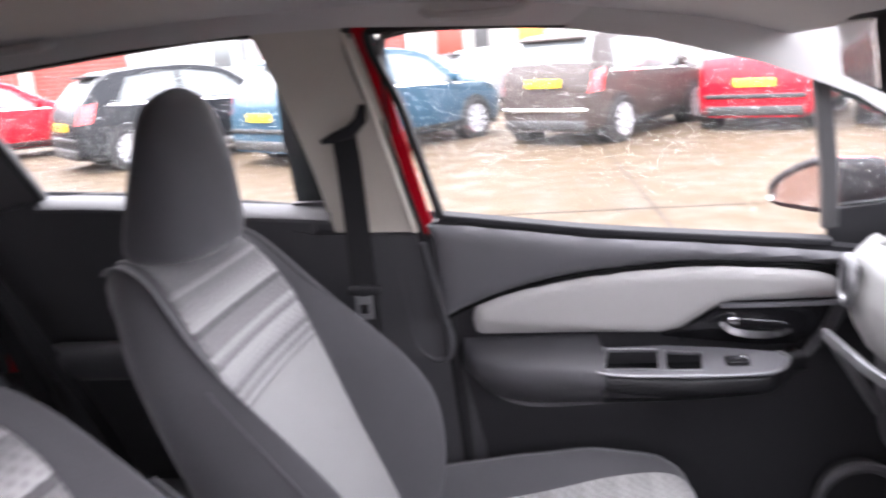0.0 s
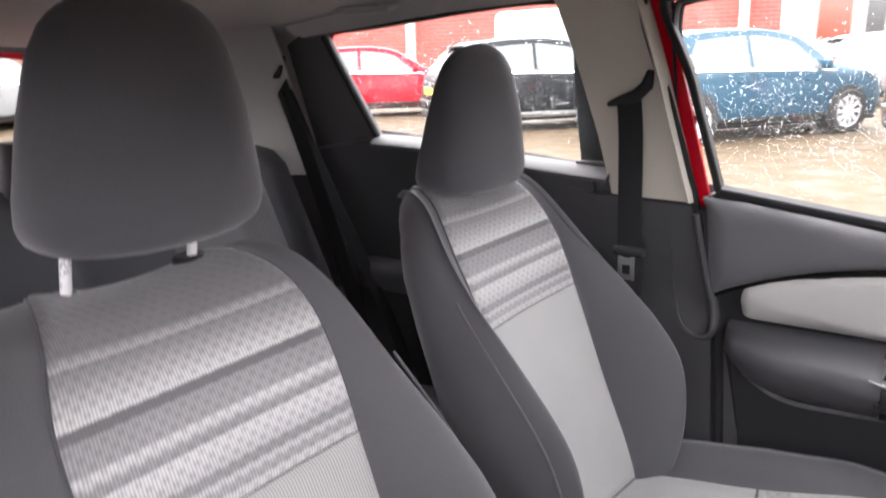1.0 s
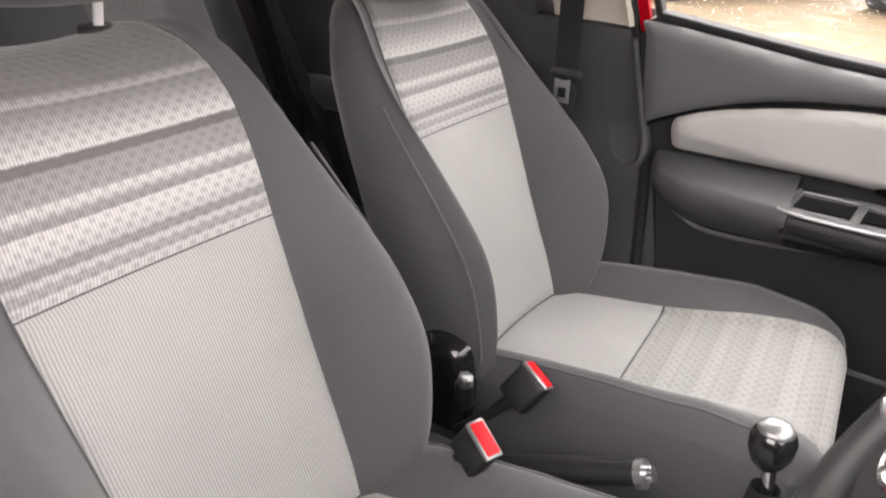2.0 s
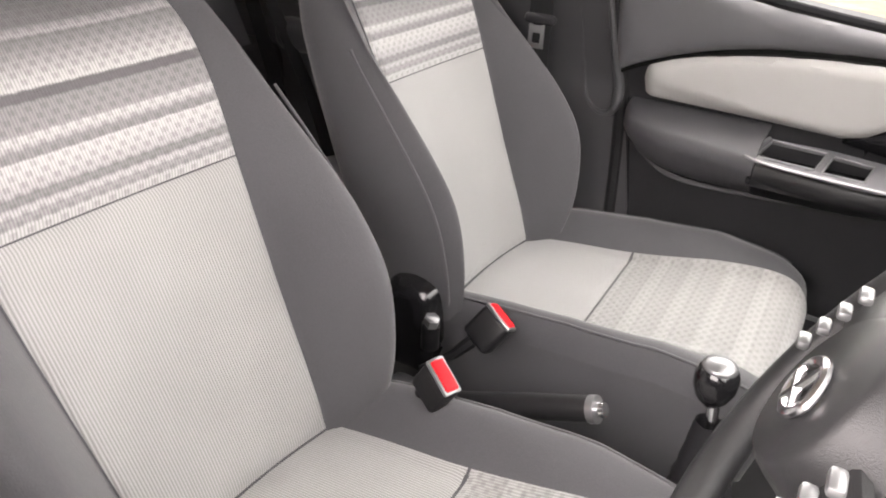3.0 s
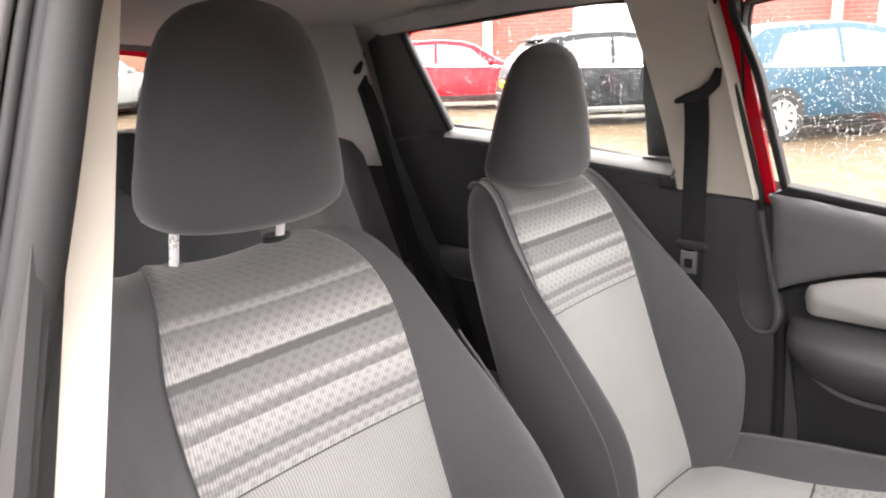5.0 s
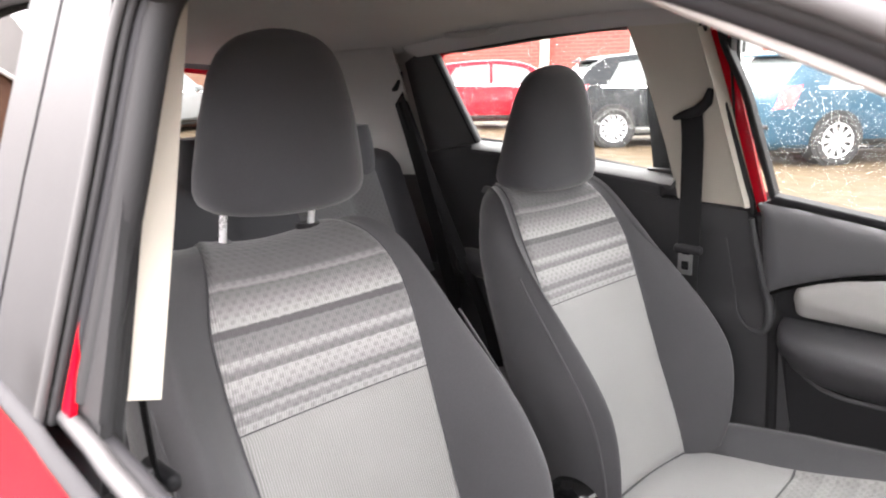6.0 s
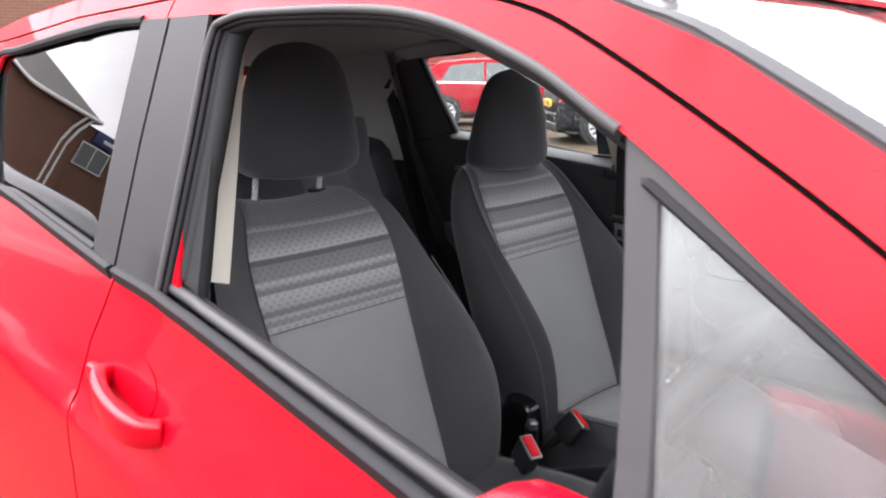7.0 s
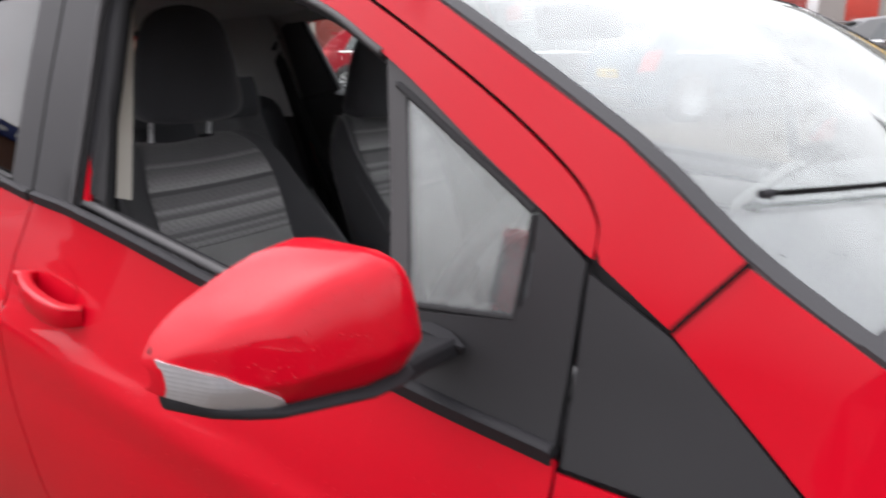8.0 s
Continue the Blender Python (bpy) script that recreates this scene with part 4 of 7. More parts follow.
    lever = [(0.722, 0.752, -0.088), (0.732, 0.738, -0.100), (0.752, 0.731, -0.108), (0.785, 0.728, -0.106), (0.812, 0.732, -0.094)]
    part("door_pull", strip([g(o)(x, z) for x, z, o in curve(lever, 16)], (0, 0.2, 1), lambda i: 0.010 + 0.006 * math.sin(math.pi * i / 16), 0.007), CHROME, base, "chrome inner door pull")
    part("lock_button", box(Vector(g(-0.094)(0.736, 0.758)) - Vector((0.010, 0.006, 0.008)), Vector(g(-0.094)(0.736, 0.758)) + Vector((0.010, 0.006, 0.008)), 0.004), CHROME, base)
    part("door_pocket", thicken(outward(grid(lambda u, v: (0.36 + 0.52 * u, side * (0.680 - 0.055 * v), 0.27 + 0.14 * v - 0.02 * u * v), [k / 10 for k in range(11)], [0, 0.5, 1]), (0, -side, 0)), 0.01), LINING, base)
    part("pocket_rim", tube([(sk(0.36 + 0.055 * k, side * 0.7), side * (0.625 + 0.002 * k), 0.432 - 0.0062 * k) for k in range(10)], 0.005, 8), PLASTIC_MID, base, "rounded rim of the door pocket")
    sp = [(sk(0.93, side * 0.7) + 0.085 * math.cos(a), side * 0.655, 0.385 + 0.080 * math.sin(a)) for a in [2 * math.pi * k / 28 for k in range(28)]]
    part("speaker_ring", tube(sp, 0.012, 8, closed=True), PLASTIC, base, "round speaker ring")
    part("speaker_mesh", tube([(sk(0.93, side * 0.7), side * 0.69, 0.385), (sk(0.93, side * 0.7), side * 0.662, 0.385)], 0.082, 28), RUBBER, base)


door_lining(1)
door_lining(-1)

# ---- seats ----


def even(pts, n=60):
    """The same line with its points evenly spaced."""
    P = np.array(pts)
    d = np.concatenate([[0], np.cumsum(np.hypot(*np.diff(P, axis=0).T))])
    return [np.array([np.interp(t, d, P[:, 0]), np.interp(t, d, P[:, 1])]) for t in np.linspace(0, d[-1], n + 1)]


def front_seat(yc, yb, lift, label, near=(1.0, 1.0), outer=(1.0, 1.0)):
    """A reclined front seat with deep side bolsters, banded cloth above and ribbed cloth below. yb: the middle of its backrest."""
    st = thing("front_seat", (0.35, yc, 0.22), label, "car seat", "front seats")
    spine = even(curve([(0.140, 0.42), (0.114, 0.50), (0.056, 0.64), (-0.006, 0.80), (-0.062, 0.925), (-0.105, 0.998), (-0.150, 1.030), (-0.195, 1.034), (-0.225, 1.018)], 90))

    def eased(zs, vs):
        """A table over the height along the spine, with its corners rounded off."""
        s = np.linspace(0, 1, 101)
        v = np.interp([at(q)[2] for q in s], zs, vs)
        w = np.hanning(19)
        return s, np.convolve(np.pad(v, 9, mode="reflect", reflect_type="odd"), w / w.sum(), mode="valid")

    def at(s):
        f = min(max(s, 0.0), 1.0) * 60
        i = min(int(f), 59)
        p = spine[i] + (spine[i + 1] - spine[i]) * (f - i)
        d = spine[min(i + 1, 60)] - spine[max(i - 1, 0)]
        d = d / np.hypot(*d)
        return p, np.array([d[1], -d[0]]), p[1] if s < 0.8 else 1.0 + (s - 0.8) * 0.5

    HW = eased([0.42, 0.5, 0.62, 0.74, 0.84, 0.92, 0.98, 1.02, 1.06, 1.10], [0.238, 0.256, 0.268, 0.272, 0.266, 0.256, 0.242, 0.226, 0.200, 0.155])
    BO = eased([0.42, 0.5, 0.58, 0.64, 0.72, 0.80, 0.87, 0.94, 1.0, 1.05, 1.10], [0.055, 0.098, 0.126, 0.130, 0.108, 0.075, 0.046, 0.026, 0.018, 0.018, 0.010])
    PW = eased([0.42, 0.6, 0.8, 0.88, 0.96, 1.01, 1.05, 1.10], [0.140, 0.150, 0.160, 0.170, 0.174, 0.166, 0.146, 0.108])
    PL = eased([0.42, 0.6, 0.8, 0.88, 0.96, 1.01, 1.05, 1.10], [0.145, 0.158, 0.173, 0.174, 0.166, 0.148, 0.124, 0.092] if lift else [0.166, 0.166, 0.160, 0.166, 0.168, 0.156, 0.136, 0.102])
    TH = ([0, 0.3, 0.75, 0.9, 1], [0.10, 0.10, 0.085, 0.07, 0.04])

    def sizes(s, sgn):
        kw, kb = outer if sgn > 0 else near
        if not lift and sgn < 0:
            kw *= float(np.interp(s, [0.62, 0.82, 0.92, 1.0], [1.0, 0.97, 0.91, 0.84]))
        hw, pw = float(np.interp(s, *HW)) * kw, float(np.interp(s, *(PW if sgn > 0 else PL)))
        return hw, float(np.interp(s, *BO)) * kb, min(pw, hw - 0.05), float(np.interp(s, *TH))

    def lay(y, h, s):
        p, n, _ = at(s)
        q = p + n * h
        return Vector((q[0] + 0.055 * y, yb + y, q[1]))

    def face(u, s, off=0.0):
        """The middle panel of the backrest; u from -1 to 1 between its seams."""
        hw, bo, pw, th = sizes(s, 1 if u > 0 else -1)
        return lay(u * pw, 0.014 * u * u - 0.004 + off, s)

    def half(s, sgn):
        """One half of a level cut through the backrest, from its middle round to its back."""
        hw, bo, pw, th = sizes(s, sgn)
        w = hw - pw
        e = float(np.interp(s, [0.42, 0.72], [0.0, 1.0]))
        front = [(pw * u, 0.014 * u * u - 0.004) for u in (0.0, 0.3, 0.6, 0.85)]
        side = curve([(pw, 0.009), (pw + 0.30 * w, 0.60 * bo), (pw + 0.62 * w, 0.97 * bo), (hw - 0.017 - 0.014 * e, 0.93 * bo - 0.004 - 0.003 * e), (hw - 0.001 - 0.009 * e, 0.60 * bo - 0.016 - 0.004 * e), (hw, 0.15 * bo - 0.030 - 0.010 * e), (hw - 0.010, -0.7 * th - 0.006 * e), (hw - 0.045, -th), (hw * 0.4, -th * 1.05)], 32)
        return [(sgn * y, h) for y, h in front] + [(sgn * p[0], p[1]) for p in side]

    def ringed(s):
        r, l = half(s, 1), half(s, -1)
        return r + l[:0:-1]
    ss = [k / 56 for k in range(57)]
    rings = {s: ringed(s) for s in ss}
    bm = grid(lambda j, s: lay(*rings[s][j], s), list(range(len(rings[0.0]))), ss, uv=lambda j, s: (j * 0.012, s * 0.7), close_u=True)
    back = part("backrest", cap(bm), CLOTH, st, "charcoal cloth backrest with side bolsters", 60)
    S0, S1 = 0.560, 0.985
    LONG = 0.79

    def cloth(name, a, b, material, lab):
        def fn(u, s):
            e = max(0.0, 1 - (1 - abs(u)) * 14)
            g = max(0.0, 1 - min(s - a, b - s) * 45)
            return face(u, s, 0.0065 - 0.006 * max(e, g) ** 2)
        us2 = [-1 + 2 * k / 40 for k in range(41)]
        bm = grid(fn, us2, [a + (b - a) * k / 40 for k in range(41)], uv=lambda u, s: (u * float(np.interp(s, *PW)), (s - S0) * LONG))
        return part(name, thicken(outward(bm, (1, 0, 0.5)), 0.006), material, back, lab, 60)
    cloth("upper_panel", S0, S1, CLOTH_BAND, "grey cloth woven in pale bands")
    cloth("lower_panel", 0.018, S0 - 0.003, CLOTH_RIB, "pale grey ribbed cloth")
    for sgn in (1, -1):
        part("seam", tube([face(sgn * 1.004, s, 0.0008) for s in [0.03 + 0.95 * k / 60 for k in range(61)]], 0.0016, 6), CLOTH_HEAD, back)
        part("bolster_seam", tube([lay(sgn * (sizes(s, sgn)[0] - 0.0075), 0.80 * sizes(s, sgn)[1] - 0.008, s) for s in [0.05 + 0.60 * k / 40 for k in range(41)]], 0.0024, 6), CLOTH, back)
        part("side_seam", tube([lay(sgn * (sizes(s, sgn)[0] - 0.004), -0.42 * sizes(s, sgn)[3], s) for s in [0.05 + 0.40 * k / 30 for k in range(31)]], 0.0016, 6), CLOTH, back)
    # head restraint: broad and deep at its foot, thinning to a rounded top
    HZ = ([0, 0.03, 0.09, 0.2, 0.5, 0.75, 0.88, 0.95, 0.985, 1.0], [0.112, 0.128, 0.135, 0.135, 0.124, 0.109, 0.092, 0.068, 0.042, 0.012])
    HF = ([0, 0.03, 0.1, 0.5, 0.8, 0.93, 1.0], [0.040, 0.052, 0.058, 0.050, 0.034, 0.020, 0.003])
    HR = ([0, 0.03, 0.1, 0.4, 0.7, 0.93, 1.0], [0.052, 0.066, 0.070, 0.052, 0.034, 0.020, 0.003])
    z0, hh = 1.032 + lift, 0.262
    yh = yb + 0.010

    def head(a, t):
        w = float(np.interp(t, *HZ))
        c, s = math.cos(a), math.sin(a)
        d = float(np.interp(t, *(HF if c > 0 else HR)))
        x = (abs(c) ** 0.62) * (1 if c > 0 else -1) * d
        y = (abs(s) ** 0.55) * (1 if s > 0 else -1) * w
        return (-0.127 + 0.004 * t + 0.055 * y + x - 0.018 * (y / 0.135) ** 2 * (1 if c > 0 else 0.2), yh + y, z0 + hh * t + 0.010 * (y / 0.13) ** 2 * (1 - t))
    hb = grid(head, [2 * math.pi * (k + 0.5) / 52 for k in range(52)], [0, 0.008, 0.02, 0.04, 0.07, 0.11] + [0.16 + 0.05 * k for k in range(15)] + [0.90, 0.93, 0.955, 0.975, 0.99, 1.0], uv=lambda a, t: (a * 0.05, t * 0.26), close_u=True)
    hr = part("headrest", cap(hb), CLOTH_HEAD, st, "dark charcoal cloth headrest", 60)
    for sgn in (1, -1):
        y = yb + 0.006 + sgn * 0.081
        part("post", tube([(-0.187, y, 1.02), (-0.160, y, z0 + 0.05)], 0.0060, 14), CHROME_WHITENED, hr, "chrome headrest post")
        if not lift:
            continue
        r = 0.023 if sgn > 0 else 0.017
        ringp = [(-0.187 + r * 0.72 * math.cos(q), y + r * math.sin(q)) for q in [2 * math.pi * k / 20 for k in range(20)]]
        gb_ = bmesh.new()
        for hq, kq in ((1.034, 1.0), (1.043, 1.0), (1.0455, 0.88)):
            for px, py in ringp:
                gb_.verts.new((-0.187 + (px + 0.187) * kq, y + (py - y) * kq, hq + (0.003 if sgn > 0 else 0.0)))
        gb_.verts.ensure_lookup_table()
        for lv in range(2):
            for k in range(20):
                m = (k + 1) % 20
                gb_.faces.new([gb_.verts[lv * 20 + k], gb_.verts[lv * 20 + m], gb_.verts[lv * 20 + 20 + m], gb_.verts[lv * 20 + 20 + k]])
        part("post_guide", cap(gb_), BLACK_IN if sgn > 0 else PLASTIC_MID, st, "black plastic post guide" if sgn > 0 else "grey plastic post guide")
    # cushion
    cl = curve([(0.118, 0.420), (0.24, 0.438), (0.40, 0.452), (0.55, 0.478), (0.655, 0.490), (0.705, 0.465), (0.715, 0.40), (0.70, 0.30)], 60)

    cl = even(cl)

    def cat(s):
        f = min(max(s, 0.0), 1.0) * 60
        i = min(int(f), 59)
        p = cl[i] + (cl[i + 1] - cl[i]) * (f - i)
        d = cl[min(i + 1, 60)] - cl[max(i - 1, 0)]
        d = d / np.hypot(*d)
        return p, np.array([-d[1], d[0]])
    CW = ([0, 0.15, 0.5, 0.7, 0.8, 1.0], [0.225, 0.245, 0.255, 0.245, 0.225, 0.215])
    CB = ([0, 0.15, 0.35, 0.55, 0.7, 0.8, 1.0], [0.045, 0.055, 0.062, 0.05, 0.02, 0.0, 0.0])

    def pan(y, s, off=0.0):
        p, n = cat(s)
        hw, bo = np.interp(s, *CW), np.interp(s, *CB)
        pw = 0.150
        a = abs(y)
        k = 0.0
        if a > pw * 0.85:
            t = min(1.0, (a - pw * 0.85) / (hw * 0.86 - pw * 0.85))
            k = t * t * (3 - 2 * t)
        edge = 0.05 * max(0.0, (a / hw - 0.86) / 0.14) ** 2.2
        q = p + n * (bo * k - edge + off)
        return Vector((q[0], yc + y, q[1]))

    def panring(j, s):
        hw = np.interp(s, *CW)
        if j <= 40:
            return pan(hw * math.sin(radians(-90 + 4.5 * j)), s)
        p, n = cat(s)
        u = math.cos(radians((j - 40) / 11 * 180))
        return Vector((min(p[0], 0.69), yc + hw * u * 0.98, 0.27))
    bm = grid(panring, list(range(51)), ss, uv=lambda j, s: (j * 0.012, s * 0.7), close_u=True)
    cu = part("cushion", cap(bm), CLOTH, st, "charcoal cloth seat cushion", 50)

    def cpanel(name, a, b, material, lab):
        def fn(u, s):
            pw = float(np.interp(s, [0.0, 0.3, 0.6, 0.75, 1.0], [0.140, 0.150, 0.165, 0.172, 0.150]))
            e = max(0.0, 1 - (1 - abs(u)) * 14)
            g = max(0.0, 1 - min(s - a, b - s) * 45)
            return pan(u * pw, s, 0.0055 - 0.005 * max(e, g) ** 2)
        bm = grid(fn, [-1 + 2 * k / 32 for k in range(33)], [a + (b - a) * k / 36 for k in range(37)], uv=lambda u, s: (u * 0.155, s * 0.74))
        part(name, thicken(outward(bm, (0, 0, 1)), 0.006), material, cu, lab, 60)
    for sgn in (1, -1):
        part("cushion_seam", tube([pan(sgn * 0.905 * float(np.interp(s, *CW)), s, 0.0008) for s in [0.02 + 0.70 * k / 40 for k in range(41)]], 0.0026, 6), CLOTH, cu, "stitched edge of the cushion")
    cpanel("rear_panel", 0.004, 0.340, CLOTH_RIB, "pale grey ribbed cloth")
    cpanel("front_panel", 0.346, 0.86, CLOTH_DOT, "grey cloth woven with small dots")
    part("seat_base", box((0.17, yc - 0.21, 0.225), (0.66, yc + 0.21, 0.30), 0.02), PLASTIC, st)
    for sgn in (1, -1):
        y = yb + sgn * (0.262 if sgn > 0 else 0.272) * (outer[0] if sgn > 0 else near[0])
        shape = [tuple(p) for p in curve([(0.050, 0.33), (0.050, 0.47), (0.068, 0.512), (0.105, 0.526), (0.142, 0.520), (0.163, 0.496), (0.172, 0.42), (0.168, 0.33)], 30)]
        rim = np.array(dense(shape, 0.004))
        dome = skin(shape, lambda x, z: (x, y + sgn * (0.034 * math.sqrt(1 - (1 - min(1.0, np.hypot(rim[:, 0] - x, rim[:, 1] - z).min() / 0.035)) ** 2) - 0.010), z), 0.01, step=0.012)
        part("hinge_cover", thicken(outward(dome, (0, sgn, 0)), 0.02), GLOSS, st, "rounded black plastic recliner cover", 60)
    return st


front_seat(-0.287, -0.302, 0.057, "charcoal and grey cloth driver seat, headrest raised on chrome posts", (1.09, 1.0))
front_seat(0.412, 0.388, 0.0, "charcoal and grey cloth passenger seat, headrest pushed down", (0.92, 1.0), (0.86, 1.2))


def rear_bench():
    st = thing("rear_bench", (-0.75, 0, 0.22), "dark cloth rear bench with banded backrest and three low headrests", "car seat")

    def rb(u, v):
        x = -0.62 - 0.26 * v - 0.05 * math.sin(min(1, v) * math.pi) * 0
        y = u * (0.63 - 0.03 * v)
        lane = abs(math.sin(u * math.pi * 1.5))
        return (x + 0.028 * lane ** 0.5 - 0.09 * max(0, v - 0.9) * 6, y, 0.42 + 0.66 * min(v, 0.97))
    uu = [-1 + 2 * k / 60 for k in range(61)]
    bm = grid(rb, uu, [k / 20 for k in range(21)], uv=lambda u, v: (u * 0.63, v * 0.66))
    bk = part("backrest", thicken(outward(bm, (1, 0, 0.3)), 0.12), CLOTH_HEAD, st, "", 60)
    for c in (-0.36, 0.36):
        def pf(u, v):
            p = rb((c + u * 0.16) / 0.62, v)
            e = max(0.0, 1 - (1 - abs(u)) * 10)
            return (p[0] + 0.006 - 0.006 * e, p[1], p[2])
        part("banded_panel", thicken(outward(grid(pf, [-1 + k / 10 for k in range(21)], [0.55 + 0.38 * k / 14 for k in range(15)], uv=lambda u, v: (u * 0.16, v * 0.7)), (1, 0, 0.3)), 0.006), CLOTH_BAND, bk, "grey cloth woven in pale bands", 60)
    for c in (-0.36, 0.03, 0.40):
        bm = grid(lambda a, t: (-0.87 + 0.045 * math.cos(a) * math.sin(math.pi * (0.12 + 0.76 * t)) ** 0.5 + 0.03 * math.cos(a), c + (abs(math.sin(a)) ** 0.6) * (1 if math.sin(a) > 0 else -1) * (0.125 - 0.02 * t), 1.0 + 0.14 * t), [2 * math.pi * k / 28 for k in range(28)], [k / 8 for k in range(9)], uv=lambda a, t: (a * 0.05, t * 0.15), close_u=True)
        cap(bm)
        part("headrest", bm, CLOTH_HEAD, st, "", 60)
    bm = grid(lambda u, v: (-0.62 + 0.45 * v, u * 0.62, 0.44 + 0.03 * math.sin(v * 2.6) - 0.12 * max(0, v - 0.93) * 12), uu, [k / 16 for k in range(17)], uv=lambda u, v: (u * 0.62, v * 0.5))
    part("cushion", thicken(outward(bm, (0, 0, 1)), 0.14), CLOTH_HEAD, st, "", 60)
    return st


rear_bench()
part("parcel_shelf", box((-1.42, -0.55, 0.985), (-0.93, 0.55, 1.0), 0.006), CARPET, car, "dark parcel shelf")

# ---- belts and buckles ----


def belt(name, pts, across, label, w=0.047):
    th = thing(name, pts[0], label, "seat belt", "seat belts")
    part("webbing", strip([tuple(p) for p in curve(pts, 24)], across, w, 0.0022), WEB, th)
    return th


for side in (1, -1):
    b = belt("seat_belt", [(0.078, side * 0.630, 1.188), (0.082, side * 0.638, 1.10), (0.088, side * 0.634, 0.90), (0.098, side * 0.622, 0.70), (0.13, side * 0.615, 0.40)], (1, 0.25 * side, 0), "black front seat belt hanging from the door pillar")
    part("slot", tube([(0.034, side * 0.640, 1.172), (0.06, side * 0.632, 1.180), (0.093, side * 0.628, 1.190), (0.114, side * 0.626, 1.210), (0.120, side * 0.628, 1.238)], [0.005, 0.010, 0.013, 0.012, 0.007], 10), BLACK_TRIM, b, "black belt guide in the pillar")
    part("tongue_grip", box((0.056, side * 0.628 - 0.009, 0.870), (0.124, side * 0.628 + 0.009, 0.890), 0.008, 3), BLACK_TRIM, b)
    tp = bmesh.new()
    for lo, hi in (((0.070, 0.83), (0.078, 0.87)), ((0.096, 0.83), (0.104, 0.87)), ((0.070, 0.822), (0.104, 0.832)), ((0.078, 0.853), (0.096, 0.868))):
        box((lo[0], side * 0.622 - 0.0015, lo[1]), (hi[0], side * 0.622 + 0.0015, hi[1]), bm=tp)
    part("tongue", tp, SILVER, b, "steel belt tongue")
    r = belt("seat_belt", [(-0.825, side * 0.600, 1.235), (-0.74, side * 0.585, 1.06), (-0.64, side * 0.565, 0.84), (-0.54, side * 0.535, 0.62), (-0.50, side * 0.52, 0.50)], (1, 0, 0.55), "black rear seat belt hanging beside the rear window")
    part("guide", tube([(-0.875, side * 0.600, 1.215), (-0.845, side * 0.592, 1.228), (-0.815, side * 0.59, 1.240), (-0.800, side * 0.592, 1.262), (-0.802, side * 0.60, 1.285)], [0.004, 0.009, 0.010, 0.009, 0.004], 8), BLACK_TRIM, r, "black belt guide in the pillar")
    belt("seat_belt", [(-0.80, side * 0.60, 1.2), (-0.66, side * 0.60, 0.92), (-0.50, side * 0.60, 0.62), (-0.42, side * 0.58, 0.45)], (0.5, 0.8 * side, 0.2), "black rear seat belt hanging beside the rear window", 0.03)


def buckle(at, lean, label):
    th = thing("belt_buckle", at, label, "buckle", "belt buckles")
    along, axis = Vector(lean[0]).normalized(), Vector(lean[1]).normalized()
    across = along.cross(axis).normalized()
    axis = across.cross(along)
    m = Matrix.Translation(at) @ Matrix((across, along, axis)).transposed().to_4x4()

    def turned(bm):
        bmesh.ops.transform(bm, matrix=m, verts=bm.verts)
        return bm
    part("housing", turned(box((-0.016, -0.029, -0.062), (0.016, 0.029, 0.0), 0.009, 4)), BLACK_IN, th)
    part("rim", turned(box((-0.0145, -0.0285, -0.004), (0.0145, 0.0285, 0.003), 0.003, 2)), SILVER, th)
    part("button", turned(box((-0.0108, -0.0245, 0.0), (0.0108, 0.0245, 0.006), 0.004, 3)), RED_BUTTON, th, "red release button")
    part("stalk", turned(tube([(0, -0.004, -0.055), (0.0, -0.010, -0.10), (0.0, -0.030, -0.17)], [0.012, 0.009, 0.008], 8)), BLACK_IN, th)
    return th


buckle((0.300, 0.100, 0.541), ((0.85, -0.3, -0.4), (0.55, 0.35, 0.75)), "black passenger belt buckle with a red release button")
buckle((0.305, -0.088, 0.554), ((0.80, -0.35, -0.5), (0.45, -0.12, 0.88)), "black driver belt buckle with a red release button")

BX, BY, BZ = 0.179, 0.088, 0.488
bolt = part("anchor_bolt", tube([(BX, BY, BZ - 0.05), (BX, BY, BZ - 0.004), (BX + 0.002, BY - 0.001, BZ)], [0.016, 0.016, 0.013], 14), BLACK_IN, car, "black anchor post with a silver head")
part("bolt_head", tube([(BX, BY, BZ - 0.003), (BX + 0.003, BY - 0.001, BZ + 0.011), (BX + 0.0035, BY - 0.001, BZ + 0.013)], [0.0145, 0.0135, 0.010], 6), SILVER, bolt)
# ---- middle of the car and dashboard ----
for side in (1, -1):
    part("sill_trim", box((-0.70, side * 0.738 - 0.013, 0.165), (1.06, side * 0.738 + 0.013, 0.262), 0.006), LINING, car, "black plastic sill trim")
con = part("centre_console", box((0.12, -0.075, 0.22), (0.95, 0.075, 0.385), 0.025, 3), PLASTIC, car, "dark plastic centre console")
part("cup_holder", tube([(0.20, 0, 0.38), (0.20, 0, 0.392)], 0.045, 24), GLOSS, con)
hb = thing("handbrake", (0.2, -0.03, 0.38), "black handbrake lever with a chrome button, resting down", "handbrake")
part("lever", tube([(0.22, -0.02, 0.42), (0.31, -0.02, 0.455), (0.40, -0.02, 0.495), (0.495, -0.02, 0.538)], [0.021, 0.019, 0.020, 0.0185], 14), BLACK_IN, hb)
part("collar", tube([(0.495, -0.02, 0.538), (0.505, -0.02, 0.5425)], 0.0196, 16), SILVER, hb)
part("button", tube([(0.505, -0.02, 0.5425), (0.515, -0.02, 0.547)], 0.011, 14), CHROME, hb, "chrome release button")
